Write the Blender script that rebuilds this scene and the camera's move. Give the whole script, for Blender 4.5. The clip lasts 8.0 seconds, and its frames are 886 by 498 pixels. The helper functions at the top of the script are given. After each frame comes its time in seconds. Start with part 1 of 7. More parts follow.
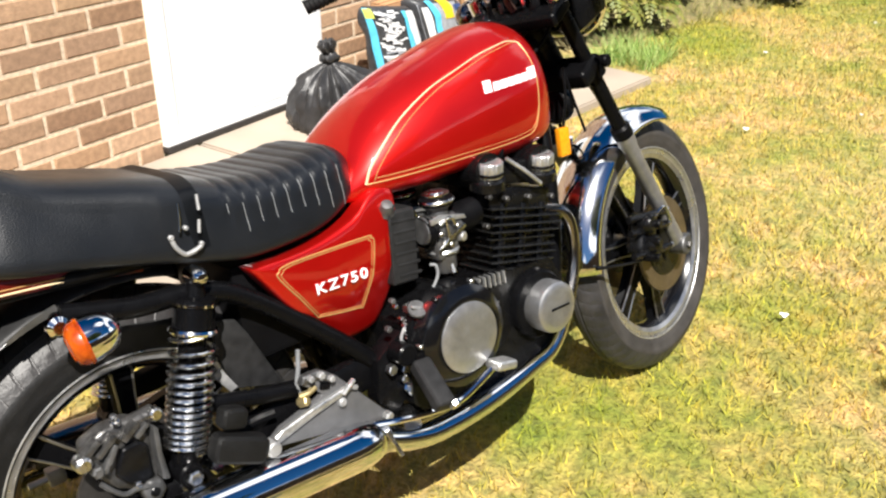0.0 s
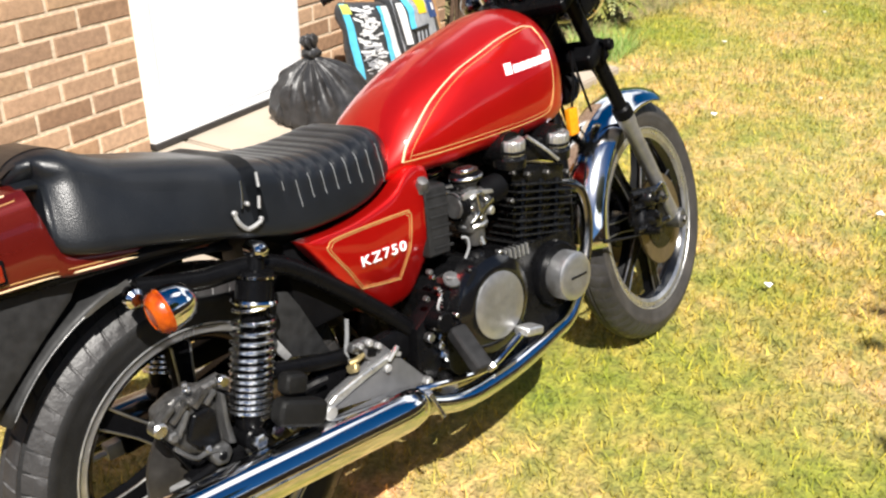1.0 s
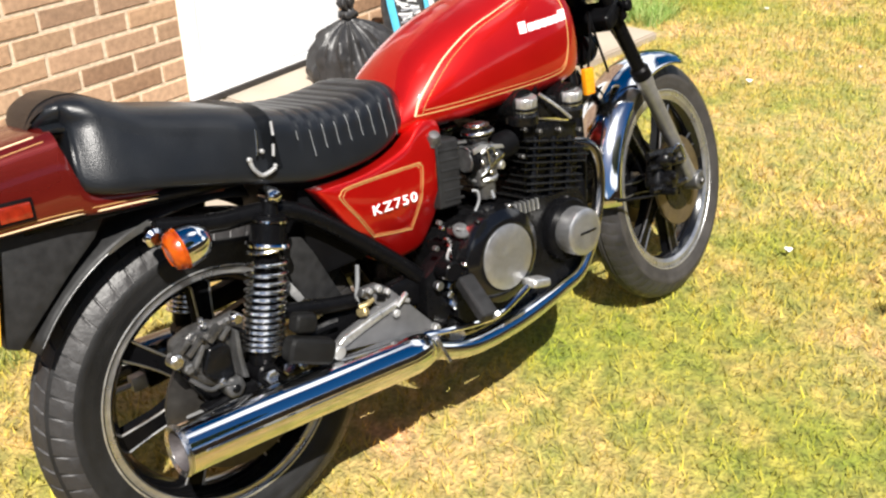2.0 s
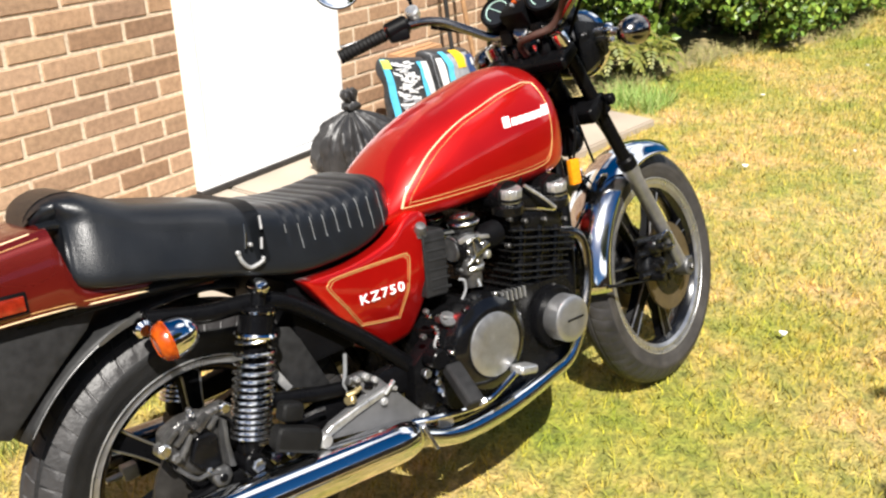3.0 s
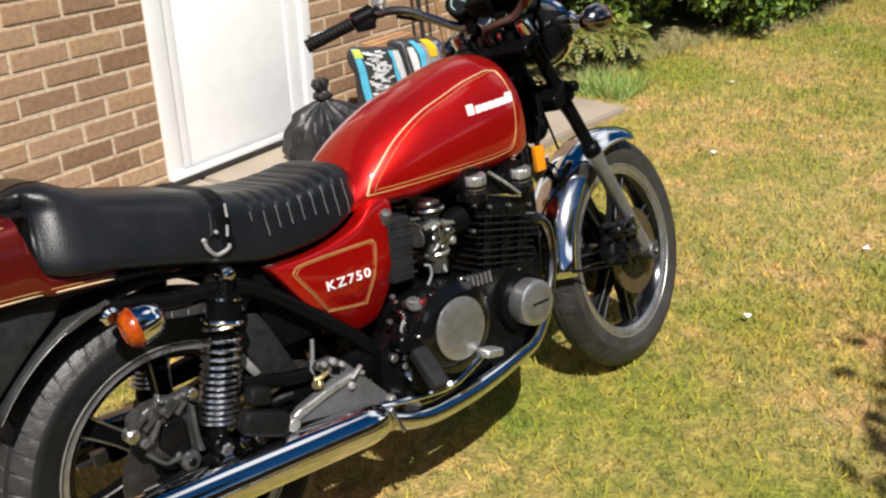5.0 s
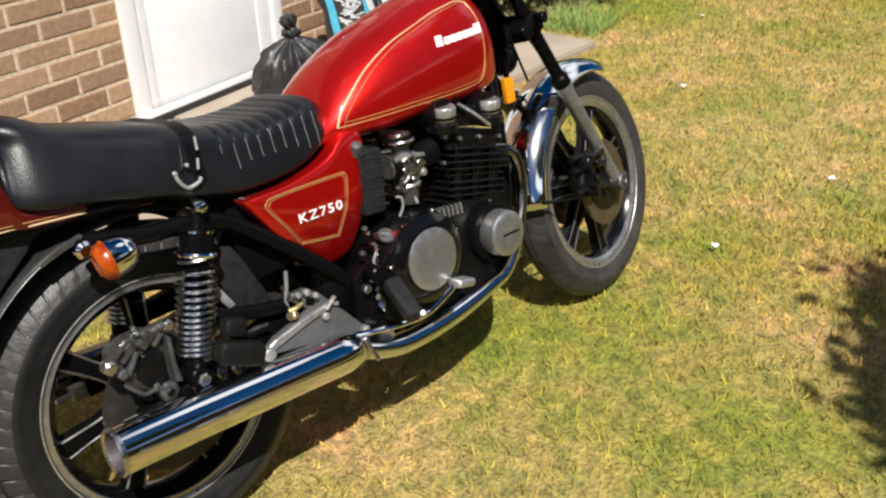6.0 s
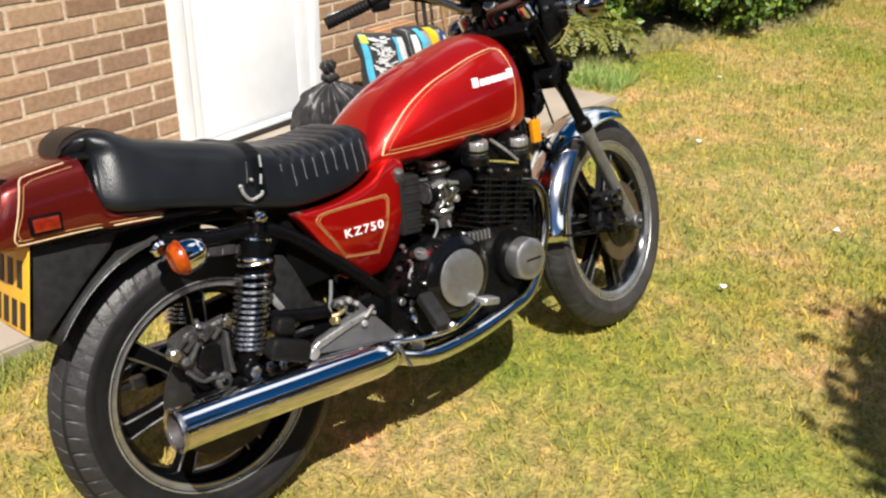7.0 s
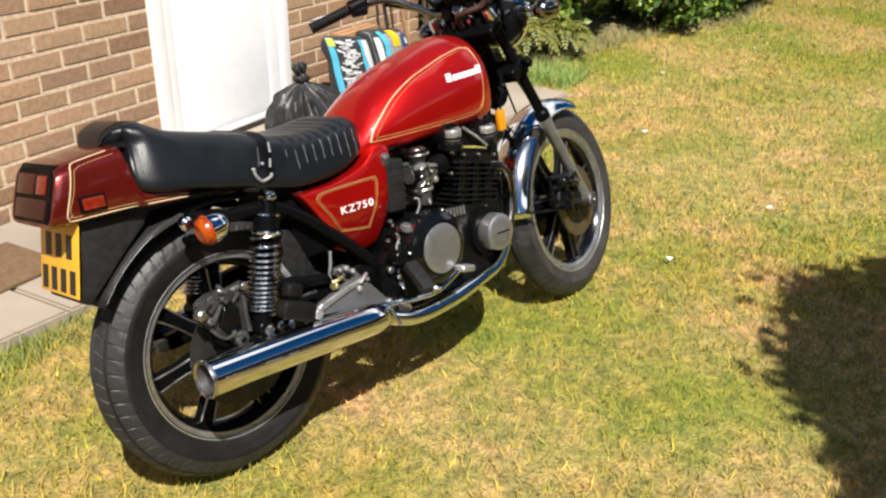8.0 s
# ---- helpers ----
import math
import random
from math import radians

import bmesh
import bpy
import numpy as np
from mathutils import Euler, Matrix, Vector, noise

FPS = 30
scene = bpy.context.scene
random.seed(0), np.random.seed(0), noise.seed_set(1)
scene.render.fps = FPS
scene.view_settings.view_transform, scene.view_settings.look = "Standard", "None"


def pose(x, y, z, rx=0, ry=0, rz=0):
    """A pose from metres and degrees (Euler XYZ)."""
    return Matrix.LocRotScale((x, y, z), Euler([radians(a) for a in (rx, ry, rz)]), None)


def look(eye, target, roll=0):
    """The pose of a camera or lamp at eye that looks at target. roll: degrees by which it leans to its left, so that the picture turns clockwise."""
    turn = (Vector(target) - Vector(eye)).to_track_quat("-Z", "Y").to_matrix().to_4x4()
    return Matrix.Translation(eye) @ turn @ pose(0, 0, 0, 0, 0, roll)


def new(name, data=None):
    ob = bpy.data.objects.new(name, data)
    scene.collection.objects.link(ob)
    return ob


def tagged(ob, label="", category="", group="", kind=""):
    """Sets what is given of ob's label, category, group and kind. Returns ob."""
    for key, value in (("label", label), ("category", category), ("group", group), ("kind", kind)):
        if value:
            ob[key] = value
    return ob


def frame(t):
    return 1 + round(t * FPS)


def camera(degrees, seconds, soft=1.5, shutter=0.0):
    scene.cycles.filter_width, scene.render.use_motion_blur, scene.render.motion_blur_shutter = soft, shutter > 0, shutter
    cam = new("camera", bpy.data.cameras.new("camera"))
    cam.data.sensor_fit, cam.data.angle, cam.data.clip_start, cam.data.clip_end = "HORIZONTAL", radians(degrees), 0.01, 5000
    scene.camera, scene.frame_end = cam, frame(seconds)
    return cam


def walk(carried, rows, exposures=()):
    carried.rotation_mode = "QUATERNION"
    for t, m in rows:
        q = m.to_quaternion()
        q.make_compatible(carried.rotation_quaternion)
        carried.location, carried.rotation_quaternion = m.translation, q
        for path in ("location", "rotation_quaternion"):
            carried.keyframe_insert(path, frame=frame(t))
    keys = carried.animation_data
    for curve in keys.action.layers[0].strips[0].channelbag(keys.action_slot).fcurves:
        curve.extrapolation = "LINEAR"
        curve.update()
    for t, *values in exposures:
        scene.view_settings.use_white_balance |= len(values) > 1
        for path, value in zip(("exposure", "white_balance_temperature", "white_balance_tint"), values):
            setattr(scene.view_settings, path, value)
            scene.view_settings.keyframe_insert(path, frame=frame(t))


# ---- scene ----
cam = camera(50.8, 8.0, soft=2.3)
EXPOSURES = [(0.0, 1.04), (1.0, 1.03), (1.5, 1.03), (2.8, 1.05), (3.2, 1.0), (3.4, 0.7), (3.6, 0.5), (4.5, 0.36), (5.2, 0.36), (6.5, 0.48), (7.0, 0.57), (8.0, 0.58)]
PATH = [
    (0, (-2.1672, -2.856, 1.3681), (-0.6413, -1.7806, 0.4062), 0.0),
    (0.3, (-2.2303, -2.8354, 1.3668), (-0.6994, -1.7592, 0.4138), 1.25),
    (0.5, (-2.2701, -2.8193, 1.365), (-0.7302, -1.7685, 0.3983), -0.1),
    (0.7, (-2.3113, -2.8018, 1.3599), (-0.7589, -1.7975, 0.3642), -1.17),
    (1, (-2.3447, -2.7877, 1.3692), (-0.7546, -1.8099, 0.4072), -0.1),
    (1.2, (-2.3635, -2.7959, 1.3679), (-0.792, -1.7748, 0.4205), -0.29),
    (1.5, (-2.3636, -2.8245, 1.3713), (-0.8383, -1.7929, 0.3617), -0.1),
    (1.7, (-2.3667, -2.8518, 1.3723), (-0.856, -1.8187, 0.3424), -0.1),
    (2.8, (-2.372, -2.9432, 1.3871), (-0.8581, -1.823, 0.4579), -1.5),
    (3, (-2.3657, -2.9505, 1.4028), (-0.8104, -1.8311, 0.5438), -1.2),
    (3.2, (-2.3678, -2.9524, 1.4122), (-0.7742, -1.8393, 0.6175), -1.51),
    (3.5, (-2.3636, -2.96, 1.4206), (-0.7442, -1.872, 0.6436), -0.7),
    (3.7, (-2.3636, -2.9613, 1.4233), (-0.7201, -1.8886, 0.6761), -0.44),
    (4, (-2.352, -2.9673, 1.428), (-0.6554, -1.9542, 0.7173), 0.1),
    (4.2, (-2.3522, -2.9699, 1.4249), (-0.6456, -1.9819, 0.7028), -0.34),
    (4.5, (-2.3552, -2.9747, 1.4248), (-0.6529, -1.996, 0.6803), -0.5),
    (4.7, (-2.3633, -2.9795, 1.4185), (-0.6794, -1.9864, 0.6515), -0.96),
    (5, (-2.3751, -2.9904, 1.4081), (-0.8011, -1.9151, 0.527), -1.2),
    (5.1, (-2.3693, -2.9848, 1.4058), (-0.7781, -1.9653, 0.49), -0.68),
    (5.2, (-2.3667, -2.9831, 1.3997), (-0.7296, -2.0432, 0.4798), 0.2),
    (6.3, (-2.4266, -3.044, 1.3976), (-0.907, -2.0149, 0.3769), -1.5),
    (6.4, (-2.4392, -3.0576, 1.4072), (-0.9329, -1.9863, 0.4105), -0.99),
    (6.5, (-2.4528, -3.0681, 1.4175), (-0.9601, -1.9523, 0.4496), -0.4),
    (6.7, (-2.4984, -3.0864, 1.4207), (-0.9744, -1.9807, 0.4908), 0.85),
    (7, (-2.5935, -3.0996, 1.4206), (-1.0105, -2.044, 0.5319), 0.5),
    (7.2, (-2.6688, -3.0987, 1.4404), (-1.101, -2.094, 0.4697), -1.2),
    (7.5, (-2.7594, -3.1122, 1.4742), (-1.1141, -2.16, 0.5818), -0.6),
    (7.7, (-2.8178, -3.1471, 1.4771), (-1.1674, -2.1705, 0.6212), -0.81),
    (8, (-2.8938, -3.2078, 1.4837), (-1.2528, -2.2397, 0.6006), 0.3),
]
walk(cam, [(t, look(eye, target, roll)) for t, eye, target, roll in PATH], EXPOSURES)

# world, sun
world = bpy.data.worlds.new("sky")
scene.world = world
world.use_nodes = True
_nt = world.node_tree
_sky = _nt.nodes.new("ShaderNodeTexSky")
_sky.sky_type = 'NISHITA'
_sky.sun_disc = False
SUN = Vector((-0.42, -0.40, 0.82)).normalized()
_sky.sun_elevation = math.asin(SUN.z)
_sky.sun_rotation = math.atan2(SUN.x, SUN.y)
_sky.dust_density, _sky.ozone_density, _sky.air_density = 1.0, 4.0, 1.0
_bg = _nt.nodes["Background"]
_bg.inputs[1].default_value = 0.031
_deep = _nt.nodes.new("ShaderNodeHueSaturation")
_deep.inputs["Saturation"].default_value = 1.45
_nt.links.new(_sky.outputs[0], _deep.inputs["Color"])
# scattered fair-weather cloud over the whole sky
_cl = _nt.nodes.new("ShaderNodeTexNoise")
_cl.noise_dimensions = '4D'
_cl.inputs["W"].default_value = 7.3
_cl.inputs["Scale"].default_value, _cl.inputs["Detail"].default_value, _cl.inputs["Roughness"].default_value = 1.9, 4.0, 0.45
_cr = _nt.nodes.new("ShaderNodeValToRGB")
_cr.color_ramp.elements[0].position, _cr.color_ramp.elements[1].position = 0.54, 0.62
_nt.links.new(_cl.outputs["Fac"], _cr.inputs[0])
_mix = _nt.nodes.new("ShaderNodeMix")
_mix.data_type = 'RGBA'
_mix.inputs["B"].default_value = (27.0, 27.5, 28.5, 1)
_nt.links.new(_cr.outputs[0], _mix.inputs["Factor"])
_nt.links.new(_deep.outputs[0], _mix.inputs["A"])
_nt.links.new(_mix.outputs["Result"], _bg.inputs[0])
sun = new("sun", bpy.data.lights.new("sun", 'SUN'))
sun.data.energy, sun.data.angle, sun.data.color = 5.35, radians(0.5), (1.0, 0.955, 0.89)
sun.matrix_world = look((SUN * 20)[:], (0, 0, 0))

# ---- materials ----


def mat(name, color, rough=0.5, metal=0.0, vary=0.12, scale=30.0, bump=0.0, bscale=200.0, coat=0.0, color2=None, rvary=0.1, spec=0.5):
    m = bpy.data.materials.new(name)
    m.use_nodes = True
    nt = m.node_tree
    b = nt.nodes["Principled BSDF"]
    b.inputs["Metallic"].default_value = metal
    b.inputs["Roughness"].default_value = rough
    b.inputs["Coat Weight"].default_value = coat
    b.inputs["Coat Roughness"].default_value = 0.04
    b.inputs["Specular IOR Level"].default_value = spec
    tc = nt.nodes.new("ShaderNodeTexCoord")
    n = nt.nodes.new("ShaderNodeTexNoise")
    n.inputs["Scale"].default_value, n.inputs["Detail"].default_value = scale, 6.0
    nt.links.new(tc.outputs["Object"], n.inputs["Vector"])
    r = nt.nodes.new("ShaderNodeValToRGB")
    c = Vector(color)
    c2 = Vector(color2) if color2 else c * (1 - 2 * vary)
    r.color_ramp.elements[0].position, r.color_ramp.elements[1].position = 0.3, 0.7
    r.color_ramp.elements[0].color, r.color_ramp.elements[1].color = (*c2, 1), (*c, 1)
    nt.links.new(n.outputs["Fac"], r.inputs[0])
    nt.links.new(r.outputs[0], b.inputs["Base Color"])
    if rvary:
        n3 = nt.nodes.new("ShaderNodeTexNoise")
        n3.inputs["Scale"].default_value, n3.inputs["Detail"].default_value = scale * 0.37, 8.0
        nt.links.new(tc.outputs["Object"], n3.inputs["Vector"])
        mr = nt.nodes.new("ShaderNodeMapRange")
        mr.inputs[1].default_value, mr.inputs[2].default_value = 0.3, 0.7
        mr.inputs[3].default_value, mr.inputs[4].default_value = max(rough - rvary * 0.5, 0.02), min(rough + rvary, 1)
        nt.links.new(n3.outputs["Fac"], mr.inputs[0])
        nt.links.new(mr.outputs[0], b.inputs["Roughness"])
    if bump:
        n2 = nt.nodes.new("ShaderNodeTexNoise")
        n2.inputs["Scale"].default_value, n2.inputs["Detail"].default_value = bscale, 5.0
        nt.links.new(tc.outputs["Object"], n2.inputs["Vector"])
        bp = nt.nodes.new("ShaderNodeBump")
        bp.inputs["Strength"].default_value, bp.inputs["Distance"].default_value = bump, 0.004
        nt.links.new(n2.outputs["Fac"], bp.inputs["Height"])
        nt.links.new(bp.outputs[0], b.inputs["Normal"])
    return m


def piece_mat(name, stops, rough=0.85, scale=60.0, bump=0.4, bscale=220.0, island=False, lo=(0.74, 0.72, 0.7), hi=(1.1, 1.09, 1.07)):
    """Masonry, leaves and the like: a colour for each piece, with grain on it."""
    m = bpy.data.materials.new(name)
    m.use_nodes = True
    nt = m.node_tree
    b = nt.nodes["Principled BSDF"]
    b.inputs["Roughness"].default_value = rough
    if island:
        src = nt.nodes.new("ShaderNodeNewGeometry").outputs["Random Per Island"]
    else:
        src = nt.nodes.new("ShaderNodeObjectInfo").outputs["Random"]
    r = nt.nodes.new("ShaderNodeValToRGB")
    el = r.color_ramp.elements
    while len(el) < len(stops):
        el.new(0.5)
    for i, c in enumerate(stops):
        el[i].position, el[i].color = i / (len(stops) - 1), (*c, 1)
    nt.links.new(src, r.inputs[0])
    tc = nt.nodes.new("ShaderNodeNewGeometry")
    n = nt.nodes.new("ShaderNodeTexNoise")
    n.inputs["Scale"].default_value, n.inputs["Detail"].default_value = scale, 7.0
    nt.links.new(tc.outputs["Position"], n.inputs["Vector"])
    mx = nt.nodes.new("ShaderNodeMix")
    mx.data_type, mx.blend_type = 'RGBA', 'MULTIPLY'
    mx.inputs["Factor"].default_value = 1.0
    r2 = nt.nodes.new("ShaderNodeValToRGB")
    r2.color_ramp.elements[0].position, r2.color_ramp.elements[1].position = 0.3, 0.68
    r2.color_ramp.elements[0].color, r2.color_ramp.elements[1].color = (*lo, 1), (*hi, 1)
    nt.links.new(n.outputs["Fac"], r2.inputs[0])
    nt.links.new(r.outputs[0], mx.inputs["A"])
    nt.links.new(r2.outputs[0], mx.inputs["B"])
    nt.links.new(mx.outputs["Result"], b.inputs["Base Color"])
    if bump:
        n2 = nt.nodes.new("ShaderNodeTexNoise")
        n2.inputs["Scale"].default_value, n2.inputs["Detail"].default_value = bscale, 6.0
        nt.links.new(tc.outputs["Position"], n2.inputs["Vector"])
        bp = nt.nodes.new("ShaderNodeBump")
        bp.inputs["Strength"].default_value, bp.inputs["Distance"].default_value = bump, 0.004
        nt.links.new(n2.outputs["Fac"], bp.inputs["Height"])
        nt.links.new(bp.outputs[0], b.inputs["Normal"])
    return m


RED = mat("candy red paint", (0.62, 0.0065, 0.0045), 0.36, 0.74, 0.06, 8, coat=0.8, rvary=0.06)
RED_D = mat("maroon paint", (0.155, 0.01, 0.007), 0.26, 0.6, 0.08, 8, coat=0.9, rvary=0.08)
GOLD = mat("gold pinstripe", (0.46, 0.25, 0.085), 0.4, 0.2, 0.1, 60)
CREAM = mat("cream pinstripe", (0.72, 0.55, 0.33), 0.4, 0.1, 0.08, 60)
WHITE = mat("white badge", (0.85, 0.85, 0.85), 0.35, 0.0, 0.04, 80)
CHROME = mat("chrome", (0.82, 0.83, 0.85), 0.065, 1.0, 0.02, 20, rvary=0.05)
CHROME_D = mat("dull chrome", (0.62, 0.62, 0.62), 0.2, 1.0, 0.12, 60, rvary=0.2, bump=0.1)
ALU = mat("cast aluminium", (0.66, 0.66, 0.65), 0.32, 0.85, 0.15, 90, bump=0.15, bscale=400, rvary=0.15)
ALU_G = mat("weathered aluminium", (0.42, 0.42, 0.42), 0.5, 0.6, 0.2, 50, bump=0.2, bscale=300, rvary=0.2)
BRUSHED = mat("brushed cover", (0.5, 0.5, 0.505), 0.36, 0.9, 0.06, 120, bump=0.05, bscale=600, rvary=0.1)
BLACK = mat("satin black paint", (0.0035, 0.0035, 0.004), 0.26, 0.0, 0.15, 60, coat=0.03, rvary=0.12, spec=0.08)
GLOSS = mat("gloss black paint", (0.004, 0.004, 0.0045), 0.16, 0.0, 0.1, 60, coat=0.4, rvary=0.08, spec=0.35)
BLACK_E = mat("engine black", (0.0045, 0.0045, 0.005), 0.22, 0.0, 0.25, 70, bump=0.1, bscale=300, rvary=0.15, spec=0.3)
BLACK_P = mat("black plastic", (0.0035, 0.0035, 0.004), 0.4, 0.0, 0.15, 40, rvary=0.15, bump=0.05, spec=0.07)
DUSTY_P = mat("dusty black plastic", (0.018, 0.018, 0.0185), 0.5, 0.0, 0.25, 60, rvary=0.15, bump=0.05, spec=0.25)
RUBBER = mat("tyre rubber", (0.013, 0.013, 0.0135), 0.5, 0.0, 0.25, 25, bump=0.2, bscale=150, rvary=0.15, spec=0.3)
RUBBER_F = mat("dusty front tyre rubber", (0.045, 0.041, 0.038), 0.62, 0.0, 0.25, 22, bump=0.2, bscale=150, rvary=0.15, spec=0.35)
TREAD = mat("worn dusty tread rubber", (0.032, 0.0305, 0.031), 0.42, 0.0, 0.25, 18, bump=0.3, bscale=120, rvary=0.15, spec=0.4)
SPRING = mat("polished spring steel", (0.74, 0.74, 0.74), 0.17, 1.0, 0.1, 60, rvary=0.1)
CAST_D = mat("grimy dark casting", (0.13, 0.127, 0.124), 0.32, 0.7, 0.35, 60, bump=0.3, bscale=160, rvary=0.25)
ZINC = mat("pale zinc bracket", (0.72, 0.7, 0.66), 0.4, 0.3, 0.1, 60)
RUB2 = mat("grip rubber", (0.005, 0.005, 0.005), 0.6, 0.0, 0.2, 60, bump=0.3, bscale=300, spec=0.2)
VINYL = mat("black vinyl", (0.0065, 0.0078, 0.0102), 0.33, 0.0, 0.12, 25, bump=0.16, bscale=420, rvary=0.08, spec=0.42)
PIPING = mat("grey seat piping", (0.17, 0.175, 0.18), 0.5, 0.0, 0.1, 60)
AMBER = mat("amber lens", (0.5, 0.085, 0.003), 0.2, 0.0, 0.3, 60, coat=0.25, color2=(0.2, 0.02, 0.002))
REDLENS = mat("red lens", (0.24, 0.018, 0.006), 0.16, 0.0, 0.25, 90, coat=0.6)
YELLOW = mat("yellow number plate", (0.83, 0.45, 0.03), 0.4, 0.0, 0.06, 40, coat=0.3)
# darker chrome: dark reflections and shade are put into its colour
CHROME_S = mat("darkened chrome", (0.3, 0.285, 0.27), 0.16, 1.0, 0.12, 30, rvary=0.12)
CAST_L = mat("dull grey casting", (0.165, 0.165, 0.165), 0.42, 0.75, 0.25, 40, bump=0.2, bscale=300, rvary=0.2)
DARKBAR = mat("black plate print", (0.02, 0.018, 0.016), 0.5)
GLASSY = mat("mirror glass", (0.92, 0.93, 0.94), 0.015, 1.0, 0.0, 10, rvary=0.0)
DIAL = mat("dial face", (0.01, 0.011, 0.012), 0.35, 0.0, 0.05, 40, coat=0.5)
DIALG = mat("dial ring print", (0.42, 0.62, 0.55), 0.5)
DISC = mat("brake disc steel", (0.22, 0.17, 0.11), 0.36, 0.8, 0.15, 40, rvary=0.15)
RIM_F = mat("bright polished front rim alloy", (0.58, 0.58, 0.58), 0.3, 0.9, 0.12, 50, rvary=0.15)
RIM = mat("polished rim alloy", (0.4, 0.4, 0.4), 0.3, 0.95, 0.12, 50, rvary=0.15)
AMBER_B = mat("bright amber reflector", (0.85, 0.3, 0.01), 0.2, 0.0, 0.12, 120, coat=0.5)
SOOT = mat("sooty grey steel", (0.085, 0.075, 0.078), 0.6, 0.3, 0.25, 60, bump=0.2, bscale=200)
HOSE = mat("brown brake hose", (0.07, 0.034, 0.026), 0.65, spec=0.25)

# ---- shape helpers ----


def finish(bm, name, material, smooth=35):
    bmesh.ops.recalc_face_normals(bm, faces=bm.faces)
    for f in bm.faces:
        f.smooth = smooth > 0
    me = bpy.data.meshes.new(name)
    bm.to_mesh(me)
    bm.free()
    if smooth:
        me.set_sharp_from_angle(angle=radians(smooth))
    me.materials.append(material)
    return me


def part(name, bm, material, parent=None, label="", smooth=35):
    ob = new(name, finish(bm, name, material, smooth))
    if parent is not None:
        ob.parent = parent
    if label:
        tagged(ob, label)
    return ob


def thing(name, label, category, m=None, group="", kind=""):
    ob = new(name)
    ob.empty_display_size = 0.1
    if m is not None:
        ob.matrix_world = m
    return tagged(ob, label, category, group, kind)


def add(bm, other, m=None):
    """Joins another bmesh into bm."""
    me = bpy.data.meshes.new("tmp")
    other.to_mesh(me)
    other.free()
    if m is not None:
        me.transform(m)
    bm.from_mesh(me)
    bpy.data.meshes.remove(me)
    return bm


def move(bm, m):
    bmesh.ops.transform(bm, matrix=m, verts=bm.verts)
    return bm


def rbox(c, s, bev=0.004, m=None, seg=2):
    bm = bmesh.new()
    bmesh.ops.create_cube(bm, size=1.0, matrix=Matrix.Diagonal((*s, 1)))
    if bev:
        bmesh.ops.bevel(bm, geom=bm.edges[:], offset=bev, segments=seg, profile=0.6, affect='EDGES')
    if m is not None:
        move(bm, m)
    move(bm, Matrix.Translation(c))
    return bm


def frame_of(axis):
    a = Vector(axis).normalized()
    return a.to_track_quat('Z', 'Y').to_matrix().to_4x4()


def lathe(profile, c=(0, 0, 0), axis=(0, 1, 0), seg=32, wobble=None):
    """Turns a profile of (radius, height along the axis) rows."""
    bm = bmesh.new()
    rows = []
    for i in range(seg):
        a = 2 * math.pi * i / seg
        rows.append([bm.verts.new(((r + (wobble(a, h, r) if wobble else 0)) * math.cos(a), (r + (wobble(a, h, r) if wobble else 0)) * math.sin(a), h)) for r, h in profile])
    for i in range(seg):
        p, q = rows[i], rows[(i + 1) % seg]
        for j in range(len(profile) - 1):
            bm.faces.new((p[j], q[j], q[j + 1], p[j + 1]))
    bmesh.ops.remove_doubles(bm, verts=bm.verts, dist=1e-5)
    bmesh.ops.dissolve_degenerate(bm, dist=1e-6, edges=bm.edges)
    return move(bm, Matrix.Translation(c) @ frame_of(axis))


def disc(c, r, h, axis=(0, 1, 0), bev=0.003, seg=32):
    return lathe([(0, -h / 2), (r - bev, -h / 2), (r, -h / 2 + bev), (r, h / 2 - bev), (r - bev, h / 2), (0, h / 2)], c, axis, seg)


def smooth_path(pts, n=8):
    p = [Vector(a) for a in pts]
    if len(p) < 3:
        return p
    out = []
    for i in range(len(p) - 1):
        a, b, c, d = p[max(i - 1, 0)], p[i], p[i + 1], p[min(i + 2, len(p) - 1)]
        for k in range(n):
            t = k / n
            out.append(0.5 * ((2 * b) + (c - a) * t + (2 * a - 5 * b + 4 * c - d) * t * t + (3 * b - 3 * c + d - a) * t ** 3))
    return out + [p[-1]]


def tube(pts, r, seg=10, n=8, caps=True):
    """A round tube along a smooth path; r is one radius or a function of the share of the way."""
    p = smooth_path(pts, n)
    bm = bmesh.new()
    rings = []
    up = None
    for i, v in enumerate(p):
        d = (p[min(i + 1, len(p) - 1)] - p[max(i - 1, 0)]).normalized()
        if up is None:
            up = Vector((0, 0, 1)) if abs(d.z) < 0.9 else Vector((1, 0, 0))
        s = d.cross(up).normalized()
        up = s.cross(d).normalized()
        rr = r(i / (len(p) - 1)) if callable(r) else r
        rings.append([bm.verts.new(v + rr * (math.cos(2 * math.pi * k / seg) * s + math.sin(2 * math.pi * k / seg) * up)) for k in range(seg)])
    for a, b in zip(rings, rings[1:]):
        for k in range(seg):
            bm.faces.new((a[k], a[(k + 1) % seg], b[(k + 1) % seg], b[k]))
    if caps:
        bm.faces.new(rings[0])
        bm.faces.new(rings[-1][::-1])
    return bm


def loft(rings, caps=True, closed=True):
    bm = bmesh.new()
    vr = [[bm.verts.new(p) for p in ring] for ring in rings]
    n = len(vr[0])
    for a, b in zip(vr, vr[1:]):
        for k in range(n if closed else n - 1):
            bm.faces.new((a[k], a[(k + 1) % n], b[(k + 1) % n], b[k]))
    if caps and closed:
        bm.faces.new(vr[0])
        bm.faces.new(vr[-1][::-1])
    return bm


